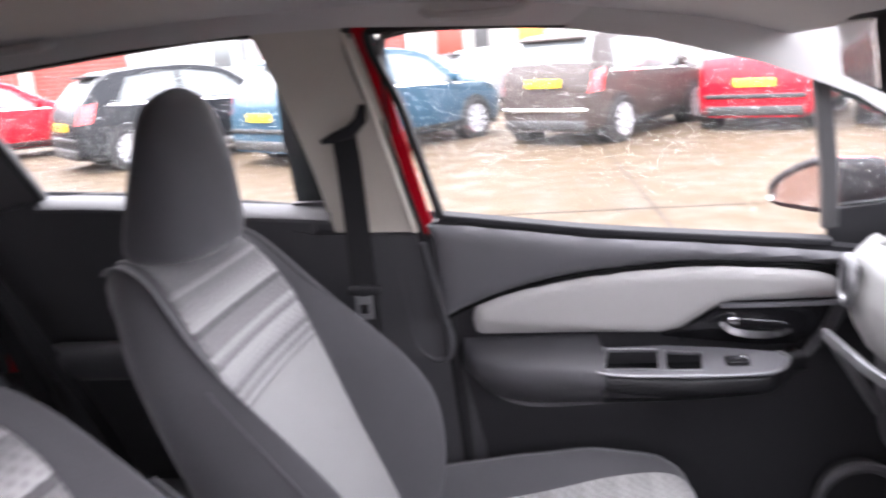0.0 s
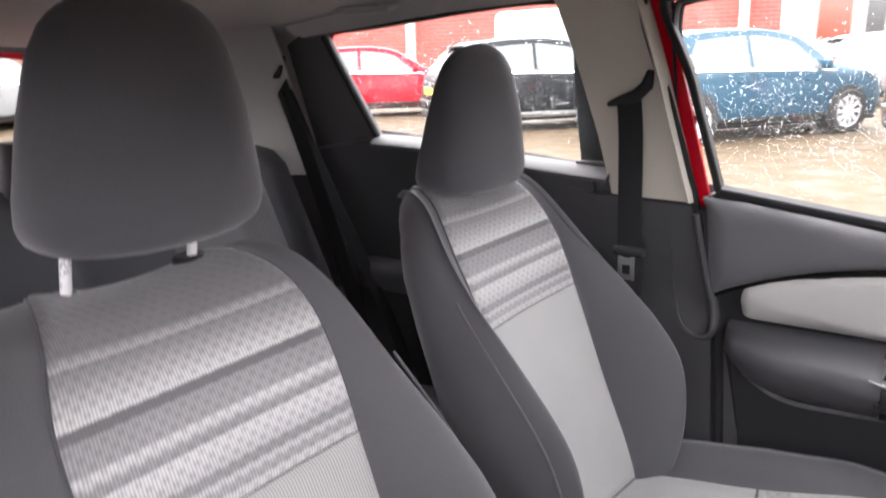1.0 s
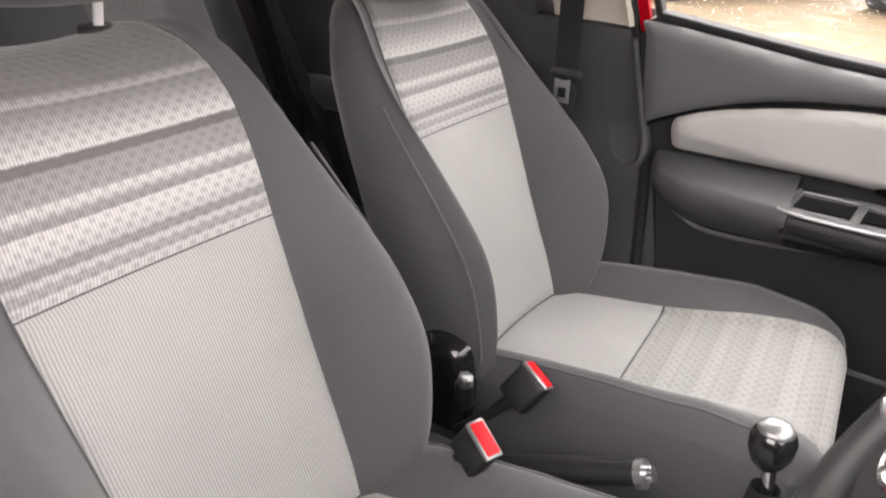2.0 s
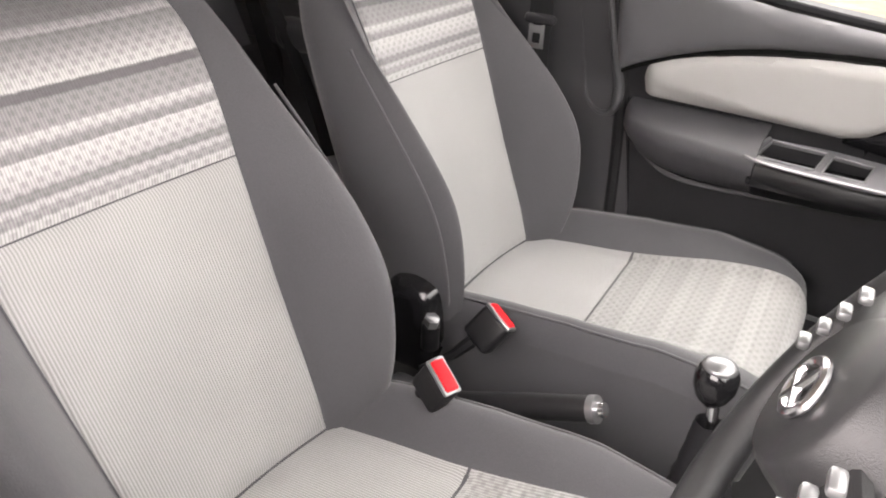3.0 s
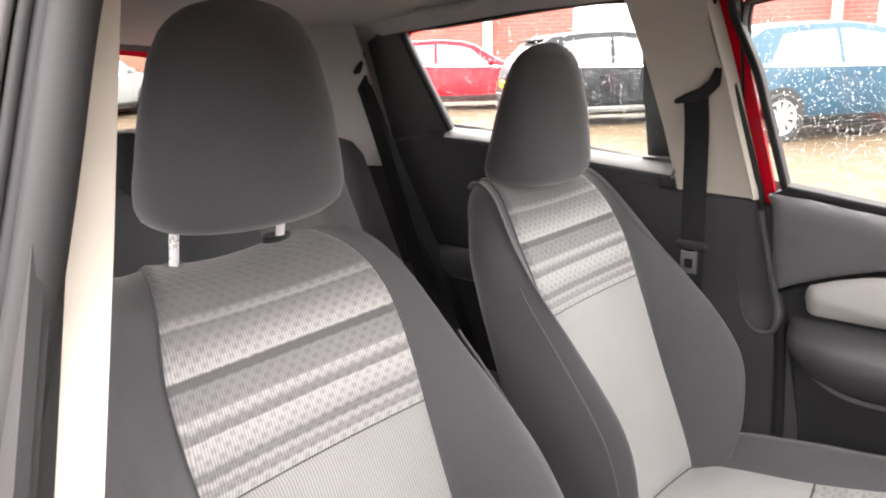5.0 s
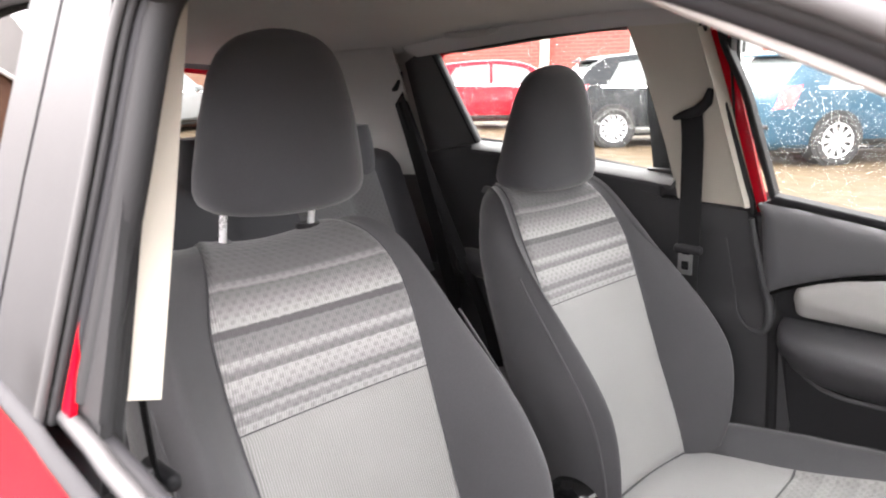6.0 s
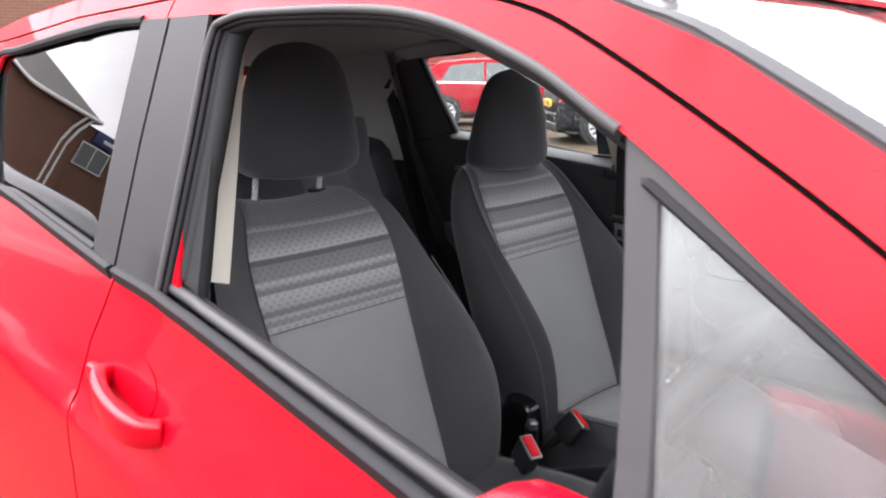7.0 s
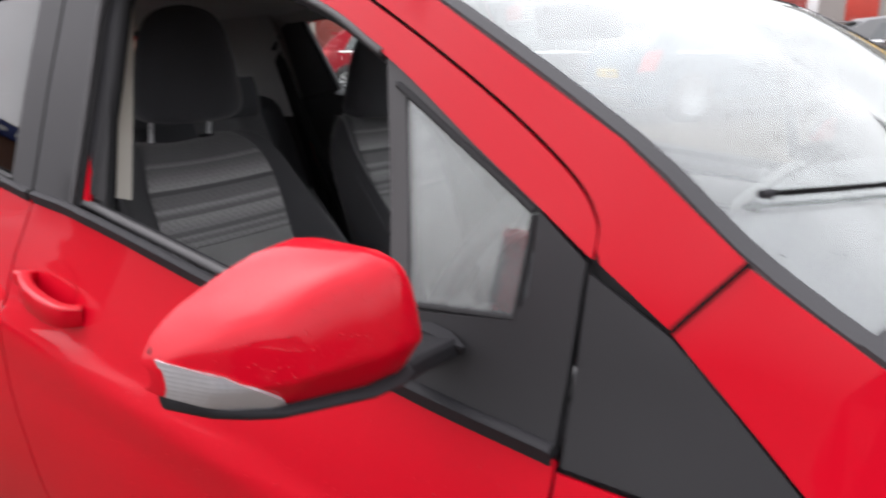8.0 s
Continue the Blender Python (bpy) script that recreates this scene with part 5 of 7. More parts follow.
part("gaiter", grid(lambda a, t: (0.25 + 0.10 * math.cos(a) * (1 - 0.6 * t), -0.03 + 0.035 * math.sin(a) * (1 - 0.4 * t), 0.385 + 0.06 * t), [2 * math.pi * k / 16 for k in range(16)], [0, 0.3, 0.6, 1], close_u=True), PLASTIC, hb)
gl = thing("gear_lever", (0.64, 0.0, 0.38), "gear lever with a round black and silver knob", "gear lever")
part("gaiter", grid(lambda a, t: (0.66 - 0.02 * t + 0.07 * math.cos(a) * (1 - 0.75 * t ** 0.7) * (1 + 0.06 * math.cos(6 * t * 6)), 0.055 * math.sin(a) * (1 - 0.72 * t ** 0.7), 0.385 + 0.19 * t), [2 * math.pi * k / 20 for k in range(20)], [k / 12 for k in range(13)], close_u=True), BLACK_TRIM, gl, "black gaiter")
part("stick", tube([(0.65, 0, 0.5), (0.636, 0, 0.63)], 0.008, 10), CHROME, gl)
kn = [(0.0, 0.012), (0.15, 0.020), (0.4, 0.026), (0.7, 0.027), (0.88, 0.022), (1.0, 0.010)]
part("knob", cap(grid(lambda a, t: (0.634 + np.interp(t, *zip(*kn)) * math.cos(a), np.interp(t, *zip(*kn)) * math.sin(a), 0.605 + 0.062 * t), [2 * math.pi * k / 24 for k in range(24)], [k / 12 for k in range(13)], close_u=True)), GLOSS, gl)
part("knob_cap", cap(grid(lambda a, t: (0.634 + 0.0215 * math.cos(a) * math.cos(t * 1.4), 0.0215 * math.sin(a) * math.cos(t * 1.4), 0.660 + 0.010 * math.sin(t * 1.4)), [2 * math.pi * k / 24 for k in range(24)], [k / 6 for k in range(7)], close_u=True)), SILVER, gl, "silver knob top")

dash_prof = [(1.50, 0.955), (1.36, 0.985), (1.20, 0.982), (1.07, 0.955), (1.015, 0.91), (1.005, 0.86), (1.02, 0.80), (1.06, 0.74), (1.07, 0.62), (1.10, 0.52), (1.20, 0.45), (1.30, 0.44)]
dp = curve(dash_prof, 40)
dash = part("dashboard", thicken(outward(grid(lambda u, v: (dp[int(v)][0] + 0.05 * (1 if u < 0 else 0) * abs(u) ** 3, 0.66 * u, dp[int(v)][1] - 0.015 * abs(u) ** 4), us, list(range(41))), (-1, 0, 0.5)), 0.02), PLASTIC, car, "dark grey moulded dashboard")
part("air_vent", tube([(1.045, -0.60 + 0.052 * math.cos(a), 0.865 + 0.052 * math.sin(a)) for a in [2 * math.pi * k / 28 for k in range(28)]], 0.011, 8, closed=True), SILVER, dash, "round silver air vent")
part("vent_core", tube([(1.05, -0.60, 0.865), (1.08, -0.60, 0.865)], 0.045, 24), GLOSS, dash)


def dash_face(u, v):
    """The pale panel before the passenger: u across, v from its foot to its top."""
    z = 0.755 + 0.195 * v
    lean = float(np.interp(v, [0, 0.25, 0.55, 0.85, 1.0], [1.010, 0.985, 0.972, 0.982, 1.012]))
    e = max(0.0, (abs(u) - 0.8) / 0.2)
    return (lean + 0.03 * e * e, 0.41 + 0.235 * u * (1 - 0.10 * (1 - v)), z)


part("dash_panel", thicken(outward(grid(dash_face, [-1 + k / 12 for k in range(25)], [k / 14 for k in range(15)]), (-1, 0, 0)), 0.02), mat("dash_silver_grey", (0.21, 0.206, 0.20), 0.5, bump=0.3, grain=800, var=0.05), dash, "grey dashboard panel", 60)
part("air_vent", tube([(0.966 + 0.004 * math.cos(a), 0.575 + 0.030 * math.cos(a), 0.885 + 0.042 * math.sin(a)) for a in [2 * math.pi * k / 28 for k in range(28)]], 0.008, 8, closed=True), SILVER, dash, "oval silver air vent")
part("vent_core", box((0.968, 0.553, 0.855), (0.985, 0.597, 0.915), 0.012, 3), GLOSS, dash)
part("shelf_edge", strip([(1.0, 0.25, 0.755), (0.955, 0.45, 0.770), (0.945, 0.60, 0.775), (0.965, 0.625, 0.755), (1.01, 0.628, 0.685), (1.065, 0.63, 0.600)], (0, 0.3, 1), 0.02, 0.012), SILVER, dash, "silver edge of the dashboard shelf")

# steering wheel
sw = thing("steering_wheel", (0.735, -0.33, 0.885), "black three-spoke steering wheel with a silver badge and switches", "steering wheel")
ax = Vector((-0.88, 0, 0.475)).normalized()
sx_, sy_ = Vector((0, 1, 0)), ax.cross(Vector((0, 1, 0))).normalized()
c0 = Vector((0.735, -0.33, 0.885))


def onwheel(a, b, h=0.0):
    return c0 + sx_ * a + sy_ * b + ax * h


part("rim", tube([onwheel(0.185 * math.cos(2 * math.pi * k / 48), 0.185 * math.sin(2 * math.pi * k / 48), -0.012) for k in range(48)], 0.0175, 12, closed=True), WHEEL_BLACK, sw, "black leather rim")
hub = bmesh.new()
grid(lambda a, t: onwheel((0.082 * math.cos(a)) * (1 - 0.25 * t), (0.075 * math.sin(a) - 0.008) * (1 - 0.25 * t), -0.02 + 0.05 * math.sin(t * 1.5)), [2 * math.pi * k / 28 for k in range(28)], [0, 0.25, 0.5, 0.75, 1.0], hub, close_u=True)
cap(hub)
part("hub", hub, WHEEL_BLACK, sw, "black airbag cover", 60)
for a0 in (0, 180, 270):
    a = radians(a0)
    part("spoke", strip([onwheel(r * math.cos(a), r * math.sin(a), 0.005 - 0.12 * (r - 0.05)) for r in (0.05, 0.10, 0.15, 0.18)], sx_ * -math.sin(a) + sy_ * math.cos(a), 0.05, 0.014), WHEEL_BLACK, sw)
part("badge", tube([onwheel(0.026 * math.cos(2 * math.pi * k / 24), 0.018 * math.sin(2 * math.pi * k / 24), 0.034) for k in range(24)], 0.004, 8, closed=True), CHROME, sw, "oval chrome badge")
part("badge_bar", tube([onwheel(0.0, -0.018, 0.035), onwheel(0.0, 0.018, 0.035)], 0.004, 8), CHROME, sw)
part("badge_bar", tube([onwheel(-0.02, 0.006, 0.035), onwheel(0.02, 0.006, 0.035)], 0.004, 8), CHROME, sw)
for s in (1, -1):
    for k in range(4):
        p = onwheel(s * (0.105 + 0.0), 0.03 - 0.02 * k, 0.024)
        part("switch", box(p - Vector((0.005, 0.010, 0.004)), p + Vector((0.005, 0.010, 0.004)), 0.003), SILVER, sw)
part("column", tube([onwheel(0, 0, -0.02), onwheel(0, -0.03, -0.30)], [0.055, 0.07], 16), PLASTIC, sw)

# roof fittings
for side in (1, -1):
    for x0, x1 in ((0.245, 0.425), (-0.60, -0.41)):
        g = thing("grab_handle", (x0, side * 0.56, 1.39), "grey folding grab handle on the roof edge", "grab handle", "grab handles")
        part("grip", tube([(x0, side * 0.585, 1.392), (x0 + 0.025, side * 0.555, 1.378), ((x0 + x1) / 2, side * 0.548, 1.375), (x1 - 0.025, side * 0.555, 1.378), (x1, side * 0.585, 1.392)], 0.009, 8), GREY_TRIM, g)
    v = thing("sun_visor", (0.62, side * 0.33, 1.41), "pale grey sun visor folded up against the headliner", "sun visor", "sun visors")
    part("flap", box((0.50, side * 0.33 - 0.19, 1.392), (0.66, side * 0.33 + 0.19, 1.408), 0.007, 3, (0, 6, 0)), GREY_TRIM, v)
    part("vanity_cover", box((0.53, side * 0.33 - 0.07, 1.386), (0.62, side * 0.33 + 0.07, 1.394), 0.003, 2, (0, 6, 0)), BEIGE, v)
rm = thing("rear_view_mirror", (0.735, 0.0, 1.29), "dark rear-view mirror below the windscreen top", "mirror")
part("shell", box((0.713, -0.115, 1.258), (0.743, 0.115, 1.325), 0.014, 3, (0, -8, -16)), BLACK_TRIM, rm)
part("mirror_face", box((0.7095, -0.108, 1.264), (0.7135, 0.108, 1.319), 0.0015, 1, (0, -8, -16)), MIRROR, rm)
part("stem", tube([(0.735, 0, 1.31), (0.772, 0, 1.362)], 0.01, 8), BLACK_TRIM, rm)

# ---- door mirrors, handles, wiper ----


CAP_SKIN = {}


def door_mirror(side):
    f = (lambda x, y, z: (sk(x, 0.7) + 0.045 if side > 0 else x, side * y, z - (0.05 if side > 0 else 0.0)))
    th = thing("door_mirror", f(0.94, 0.9, 0.98), "red door mirror with a clear indicator lamp and black base", "door mirror", "door mirrors")
    # shell: y from 0.885 (inner) to 1.062 (outer), lying back towards its tip
    IN, OUT = 0.890, 1.052
    CROWN = ([-1, -0.9, -0.7, -0.45, -0.34, -0.28, -0.2, 0.0, 0.3, 0.6, 0.8, 0.92, 0.98, 1.0], [0.70, 0.77, 0.85, 0.94, 0.982, 0.99, 0.985, 0.968, 0.935, 0.89, 0.83, 0.74, 0.60, 0.36])

    def sec(t):
        y = IN + (OUT - IN) * t
        top = float(np.interp(t, [0, 0.08, 0.2, 0.4, 0.6, 0.8, 0.93, 1.0], [1.082, 1.096, 1.0985, 1.090, 1.074, 1.053, 1.034, 1.010]))
        low = float(np.interp(t, [0, 0.1, 0.3, 0.6, 0.85, 1.0], [0.981, 0.979, 0.977, 0.975, 0.975, 0.983]))
        xr = float(np.interp(t, [0, 0.5, 1.0], [0.915, 0.875, 0.838]))
        dep = float(np.interp(t, [0, 0.08, 0.3, 0.7, 0.92, 1.0], [0.092, 0.108, 0.118, 0.103, 0.062, 0.015]))
        return y, top, low, xr, dep

    def shell(a, t):
        y, top, low, xr, dep = sec(t)
        zc, hh = (top + low) / 2, (top - low) / 2
        c, s = math.cos(a), math.sin(a)
        q = (abs(s) ** 0.6) * (1 if s > 0 else -1)
        x = xr + dep * float(np.interp(q, *CROWN)) * min(1.0, abs(c) * 6)
        if c <= 0:
            x = xr - 0.012 * (1 - abs(c) ** 3)
        return f(x, y, zc + hh * q)
    rows = [-1, -0.98, -0.95, -0.9, -0.8, -0.7, -0.45, -0.34, -0.28, -0.2, -0.1, 0.0, 0.15, 0.3, 0.45, 0.6, 0.72, 0.82, 0.9, 0.95, 0.98, 1.0]
    front = [math.copysign(math.asin(abs(q) ** (1 / 0.6)), q) for q in rows]
    aa = front + [math.pi - a for a in front[-2:0:-1]]
    tt = [0, 0.02, 0.05, 0.1, 0.2, 0.3, 0.4, 0.5, 0.6, 0.7, 0.8, 0.88, 0.94, 0.98, 1.0]
    bm = cap(grid(shell, aa, tt, close_u=True))
    bm.normal_update()
    if side > 0:
        for face in bm.faces:
            if face.normal.x < -0.15 or face.normal.y * side < -0.5:
                face.material_index = 1
    part("cap", bm, [RED, BLACK_TRIM], th, "glossy red mirror cap", 48)
    # black foot below the cap
    foot = bmesh.new()
    grid(lambda a, t: f(sec(t)[3] + 0.005 + (sec(t)[4] * 0.78 + 0.003) * (0.5 + 0.5 * math.cos(a)), sec(t)[0] - 0.002, sec(t)[2] - 0.003 + 0.010 * math.sin(a)), [2 * math.pi * k / 20 for k in range(20)], [k / 10 for k in range(11)], foot, close_u=True)
    cap(foot)
    ft = part("foot", foot, BLACK_TRIM, th, "black mirror foot", 60)
    arm = bmesh.new()
    ar = [(0.772, 0.936, 0.950), (0.83, 0.940, 0.957), (0.875, 0.948, 0.963), (0.905, 0.950, 0.967)]
    strip([f(x, y, z) for y, x, z in ar], (1, 0, 0), lambda i: (0.056, 0.054, 0.052, 0.05)[i], 0.022, arm)
    part("arm", arm, BLACK_TRIM, ft)
    # indicator along the outer lower edge
    def on_shell(t, z, off):
        y, top, low, xr, dep = sec(t)
        q = min(1.0, max(-1.0, (z - (top + low) / 2) / ((top - low) / 2)))
        return f(xr + dep * float(np.interp(q, *CROWN)) + off, y + off * 0.6, z)

    CAP_SKIN[side] = lambda t, q: on_shell(t, (sec(t)[1] + sec(t)[2]) / 2 + (sec(t)[1] - sec(t)[2]) / 2 * q, 0.0006)
    lamp = grid(lambda u, v: on_shell(0.66 + 0.332 * u, sec(0.66 + 0.332 * u)[2] + 0.002 + (0.003 + 0.029 * min(1.0, 1.5 * u) ** 0.8) * v, 0.003), [k / 24 for k in range(25)], [k / 8 for k in range(9)])
    part("indicator_lamp", thicken(outward(lamp, (0.6, side, 0)), 0.005), LAMP, th, "clear ribbed indicator lamp")
    tb = [0.03 + 0.93 * k / 16 for k in range(17)]
    loop = [f(sec(t)[3] - 0.006, sec(t)[0], sec(t)[1] - 0.006) for t in tb] + [f(sec(t)[3] - 0.006, sec(t)[0], sec(t)[2] + 0.006) for t in tb[::-1]]
    part("bezel", tube(loop, 0.0035 if side < 0 else 0.010, 8, closed=True), BLACK_TRIM, th, "black mirror rim")
    gl_ = grid(lambda t, v: f(sec(t)[3] - 0.0135 + (0.012 * (v - 0.5) if side > 0 else 0.0), sec(t)[0], (sec(t)[2] + 0.010) * (1 - v) + (sec(t)[1] - 0.010) * v), [0.05 + 0.86 * k / 12 for k in range(13)], [k / 6 for k in range(7)])
    part("mirror_glass", thicken(outward(gl_, (-1, 0, 0)), 0.002), MIRROR, th, "mirror glass")
    return th


_n = Nodes("ribbed_lamp")
_co = _n.n("TexCoord").outputs["Object"]
_sp = _n.n("SeparateXYZ", {0: _co})
_g = _n.math("ADD", _n.math("SINE", _n.math("MULTIPLY", _sp.outputs[1], 1500.0)), _n.math("SINE", _n.math("MULTIPLY", _sp.outputs[2], 1500.0)))
_n.set(Base_Color=(0.44, 0.45, 0.47, 1), Metallic=0.5, Roughness=0.14, Coat_Weight=1.0, Normal=_n.n("Bump", {"Height": _g, "Strength": 0.1, "Distance": 0.002}).outputs[0])
LAMP = _n.m
door_mirror(-1)
door_mirror(1)


def door_handle(side, x0, z0, parent):
    def at(x, off, z):
        return (x, side * (wide(x, z) + off), z)
    grip = [(x0 + 0.012, -0.002, z0), (x0 + 0.025, 0.020, z0 + 0.001), (x0 + 0.07, 0.034, z0 - 0.008), (x0 + 0.12, 0.035, z0 - 0.018), (x0 + 0.165, 0.024, z0 - 0.027), (x0 + 0.185, -0.002, z0 - 0.030)]
    bm = strip([at(*p) for p in curve(grip, 20)], (0.15, 0, 1), lambda i: 0.034 + 0.010 * math.sin(math.pi * i / 20), 0.022)
    bmesh.ops.bevel(bm, geom=bm.edges[:], offset=0.002, segments=1, affect="EDGES")
    h = part("door_handle", bm, RED, parent, "red pull handle", 60)
    part("handle_cap", box(at(x0 - 0.022, 0.0, z0 - 0.012), at(x0 + 0.010, 0.026, z0 + 0.016), 0.006, 3), RED, h)
    bowl = bmesh.new()
    grid(lambda a, r: at(x0 + 0.098 + 0.060 * r * math.cos(a), 0.0015 - 0.020 * (1 - r * r), z0 + 0.004 + 0.042 * r * math.sin(a)), [2 * math.pi * k / 24 for k in range(24)], [0.02, 0.35, 0.7, 0.9, 1.0], bowl, close_u=True)
    cap(bowl)
    part("finger_bowl", bowl, RED, h)


for ob in [o for o in car.children if o.name.startswith(("front_door", "rear_door")) and o.type == "MESH"]:
    if "trim" in ob.name or "lining" in ob.name:
        continue
    side = 1 if sum(v.co.y for v in ob.data.vertices) > 0 else -1
    door_handle(side, 0.035 if ob.name.startswith("front") else -0.74, 0.868 if ob.name.startswith("front") else 0.935, ob)

fin = bmesh.new()
fp = [Vector(flank(-1, 0.004)(x, z)) for x, z in ((0.900, 0.962), (0.922, 0.963), (0.948, 0.959), (0.972, 0.951))]
strip([p + Vector((0, -0.006, 0)) for p in fp], (0, 1, 0.2), lambda i: (0.004, 0.020, 0.020, 0.004)[i], 0.010, fin)
part("wind_fin", fin, BLACK_TRIM, [o for o in car.children if o.name.startswith("front_door") and o.data.vertices[0].co.y < 0][0], "small black fin on the corner plate")

wp = thing("windscreen_wiper", (1.4, 0, 0.99), "black windscreen wiper resting low on the wet glass", "wiper")
def on_glass(u, v, off):
    i = min(int(v * 40), 39)
    return Vector(screen(u, i / 40, off)).lerp(Vector(screen(u, (i + 1) / 40, off)), v * 40 - i)


TIP, ELBOW, FOOT = (-0.875, 0.615), (-0.53, 0.672), (0.02, 0.80)
wpts = [on_glass(TIP[0] + (ELBOW[0] - TIP[0]) * k / 6, TIP[1] + (ELBOW[1] - TIP[1]) * k / 6, 0.012) for k in range(6)] + [on_glass(ELBOW[0] + (FOOT[0] - ELBOW[0]) * k / 8, ELBOW[1] + (FOOT[1] - ELBOW[1]) * k / 8, 0.012) for k in range(9)]
part("blade", strip(wpts, (0, 0, 1), lambda i: 0.006 if i else 0.004, 0.005), SEAM_BLACK, wp, "black rubber wiper blade")
part("tip", tube([wpts[0] - (wpts[1] - wpts[0]) * 0.12, wpts[0] + (wpts[1] - wpts[0]) * 0.25], [0.004, 0.0055], 10), BLACK_TRIM, wp)
part("arm", tube([wpts[7] + Vector((0, 0, 0.010)), wpts[10] + Vector((0, 0, 0.022)), on_glass(-0.05, 0.93, 0.03), on_glass(0.10, 0.99, 0.02)], [0.004, 0.006, 0.007, 0.010], 8), BLACK_TRIM, wp)

# ---- the yard: parked cars ----
YELLOW = mat("yellow_plate", (0.85, 0.55, 0.02), 0.35, bump=0.05, var=0.04)
PLATE_INK = mat("plate_ink", (0.02, 0.02, 0.02), 0.5)
TAIL = mat("tail_lamp_red", (0.65, 0.015, 0.02), 0.15, bump=0.0, coat=1.0)
# base colour greyed to stand in for sky reflected in the glass
CARGLASS = mat("sky_grey_glass", (0.12, 0.13, 0.13), 0.10, bump=0.0, spec=0.35)
UNDER = mat("under_black", (0.015, 0.015, 0.015), 0.6)


def parked_car(name, at, heading, body, label, L=4.05, W=1.74, H=1.47, wb=2.5, rear="hatch", shine=True, rows=10, rimr=0.31, sill=None):
    """A parked car with its own glass, lamps, plates, mirrors and wheels. at: its right rear wheel on the ground."""
    th = thing(name, (0, 0, 0), label, "car", "parked cars")
    h = W / 2
    x0, x1 = -L / 2, L / 2
    top = {"hatch": [(0, 0.70), (0.012, 0.86), (0.03, 0.98), (0.10, H - 0.20), (0.16, H - 0.06), (0.30, H - 0.01), (0.45, H), (0.56, H - 0.05), (0.62, H - 0.13), (0.755, 1.0), (0.80, 0.96), (0.92, 0.86), (0.975, 0.74), (1, 0.55)],
           "tall": [(0, 0.72), (0.012, 0.92), (0.025, 1.05), (0.07, H - 0.16), (0.11, H - 0.05), (0.30, H), (0.48, H - 0.01), (0.58, H - 0.08), (0.80, 1.02), (0.84, 0.97), (0.94, 0.85), (0.98, 0.74), (1, 0.55)]}[rear]
    fx, fz = zip(*top)

    def sect(f):
        zt = float(np.interp(f, fx, fz))
        w = h * float(np.interp(f, [0, 0.015, 0.05, 0.15, 0.5, 0.85, 0.95, 0.985, 1], [0.80, 0.88, 0.95, 0.99, 1, 0.98, 0.92, 0.82, 0.68]))
        zb = min(float(np.interp(f, [0, 0.2, 0.75, 1], [0.99, 0.96, 0.90, 0.86])), zt - 0.02)
        wr = w * float(np.interp(zt - zb, [0.0, 0.1, 0.5], [0.93, 0.86, 0.74]))
        return zt, w, zb, wr

    def around(k, f, off=0.0):
        zt, w, zb, wr = sect(f)
        sgn = 1 if k >= 0 else -1
        a = abs(k)
        pts = [(w * 0.86, 0.20), (w * 0.97, 0.27), (w, 0.42), (w * 0.995, 0.62), (w * 0.985, 0.70), (w * 0.955, zb), (wr, zt), (wr * 0.9, zt + 0.018), (wr * 0.5, zt + 0.032), (0.0, zt + 0.036)]
        i = min(int(a), 8)
        t = a - i
        y = pts[i][0] * (1 - t) + pts[i + 1][0] * t
        z = pts[i][1] * (1 - t) + pts[i + 1][1] * t
        z = min(z, zt + 0.036)
        return (x0 + L * f, -sgn * y - sgn * off, z + off * 0.3)
    fs = sorted(set([0, 0.006, 0.012, 0.02, 0.03, 0.05, 0.07, 0.10, 0.13, 0.16] + [0.2 + 0.03 * k for k in range(19)] + [0.76, 0.78, 0.80, 0.84, 0.88, 0.92, 0.95, 0.965, 0.975, 0.985, 0.993, 1.0]))
    ks = [0, 0.5, 1, 1.5, 2, 3, 4, 4.5, 5, 5.5, 6, 6.5, 7, 8, 8.999]
    ring_k = [k for k in ks] + [-k if k > 0 else -0.0001 for k in ks[::-1]]
    bm = grid(lambda k, f: around(k, f), ring_k, fs, close_u=True)
    bmesh.ops.remove_doubles(bm, verts=bm.verts, dist=0.0008)
    shell = part("body", cap(bm), body, th, smooth=42)

    def patch(nm, quad, material, off=0.004, label="", n=8, parent=None, thick=0.003):
        """quad: k, f at four corners, laid on the shell."""
        (a, b, c, d) = quad
        bm = grid(lambda u, v: around((a[0] * (1 - u) + b[0] * u) * (1 - v) + (d[0] * (1 - u) + c[0] * u) * v, (a[1] * (1 - u) + b[1] * u) * (1 - v) + (d[1] * (1 - u) + c[1] * u) * v, off), [i / n for i in range(n + 1)], [i / 4 for i in range(5)])
        way = Vector((0, 0, 0))
        mid = Vector(around((a[0] + c[0]) / 2, (a[1] + c[1]) / 2))
        return part(nm, thicken(outward(bm, (mid.x * (0.4 if a[0] * c[0] > 0 and abs(a[0]) < 8 else 1), mid.y * 3, 0.4)), thick), material, parent or th, label)
    tall = rear == "tall"
    r0, r1 = (0.10, 0.155) if not tall else (0.09, 0.12)
    for s in (1, -1):
        patch("side_window", [(s * 5.08, r0 + 0.06), (s * 5.08, 0.40), (s * 5.86, 0.40), (s * 5.80, r1 + 0.06)], CARGLASS, label="rain-wet side window")
        patch("side_window", [(s * 5.08, 0.415), (s * 5.08, 0.735), (s * 5.80, 0.60), (s * 5.86, 0.415)], CARGLASS, label="rain-wet side window")
        patch("window_strip", [(s * 4.96, r0 + 0.03), (s * 4.96, 0.75), (s * 5.05, 0.745), (s * 5.05, r0 + 0.035)], CHROME, 0.006)
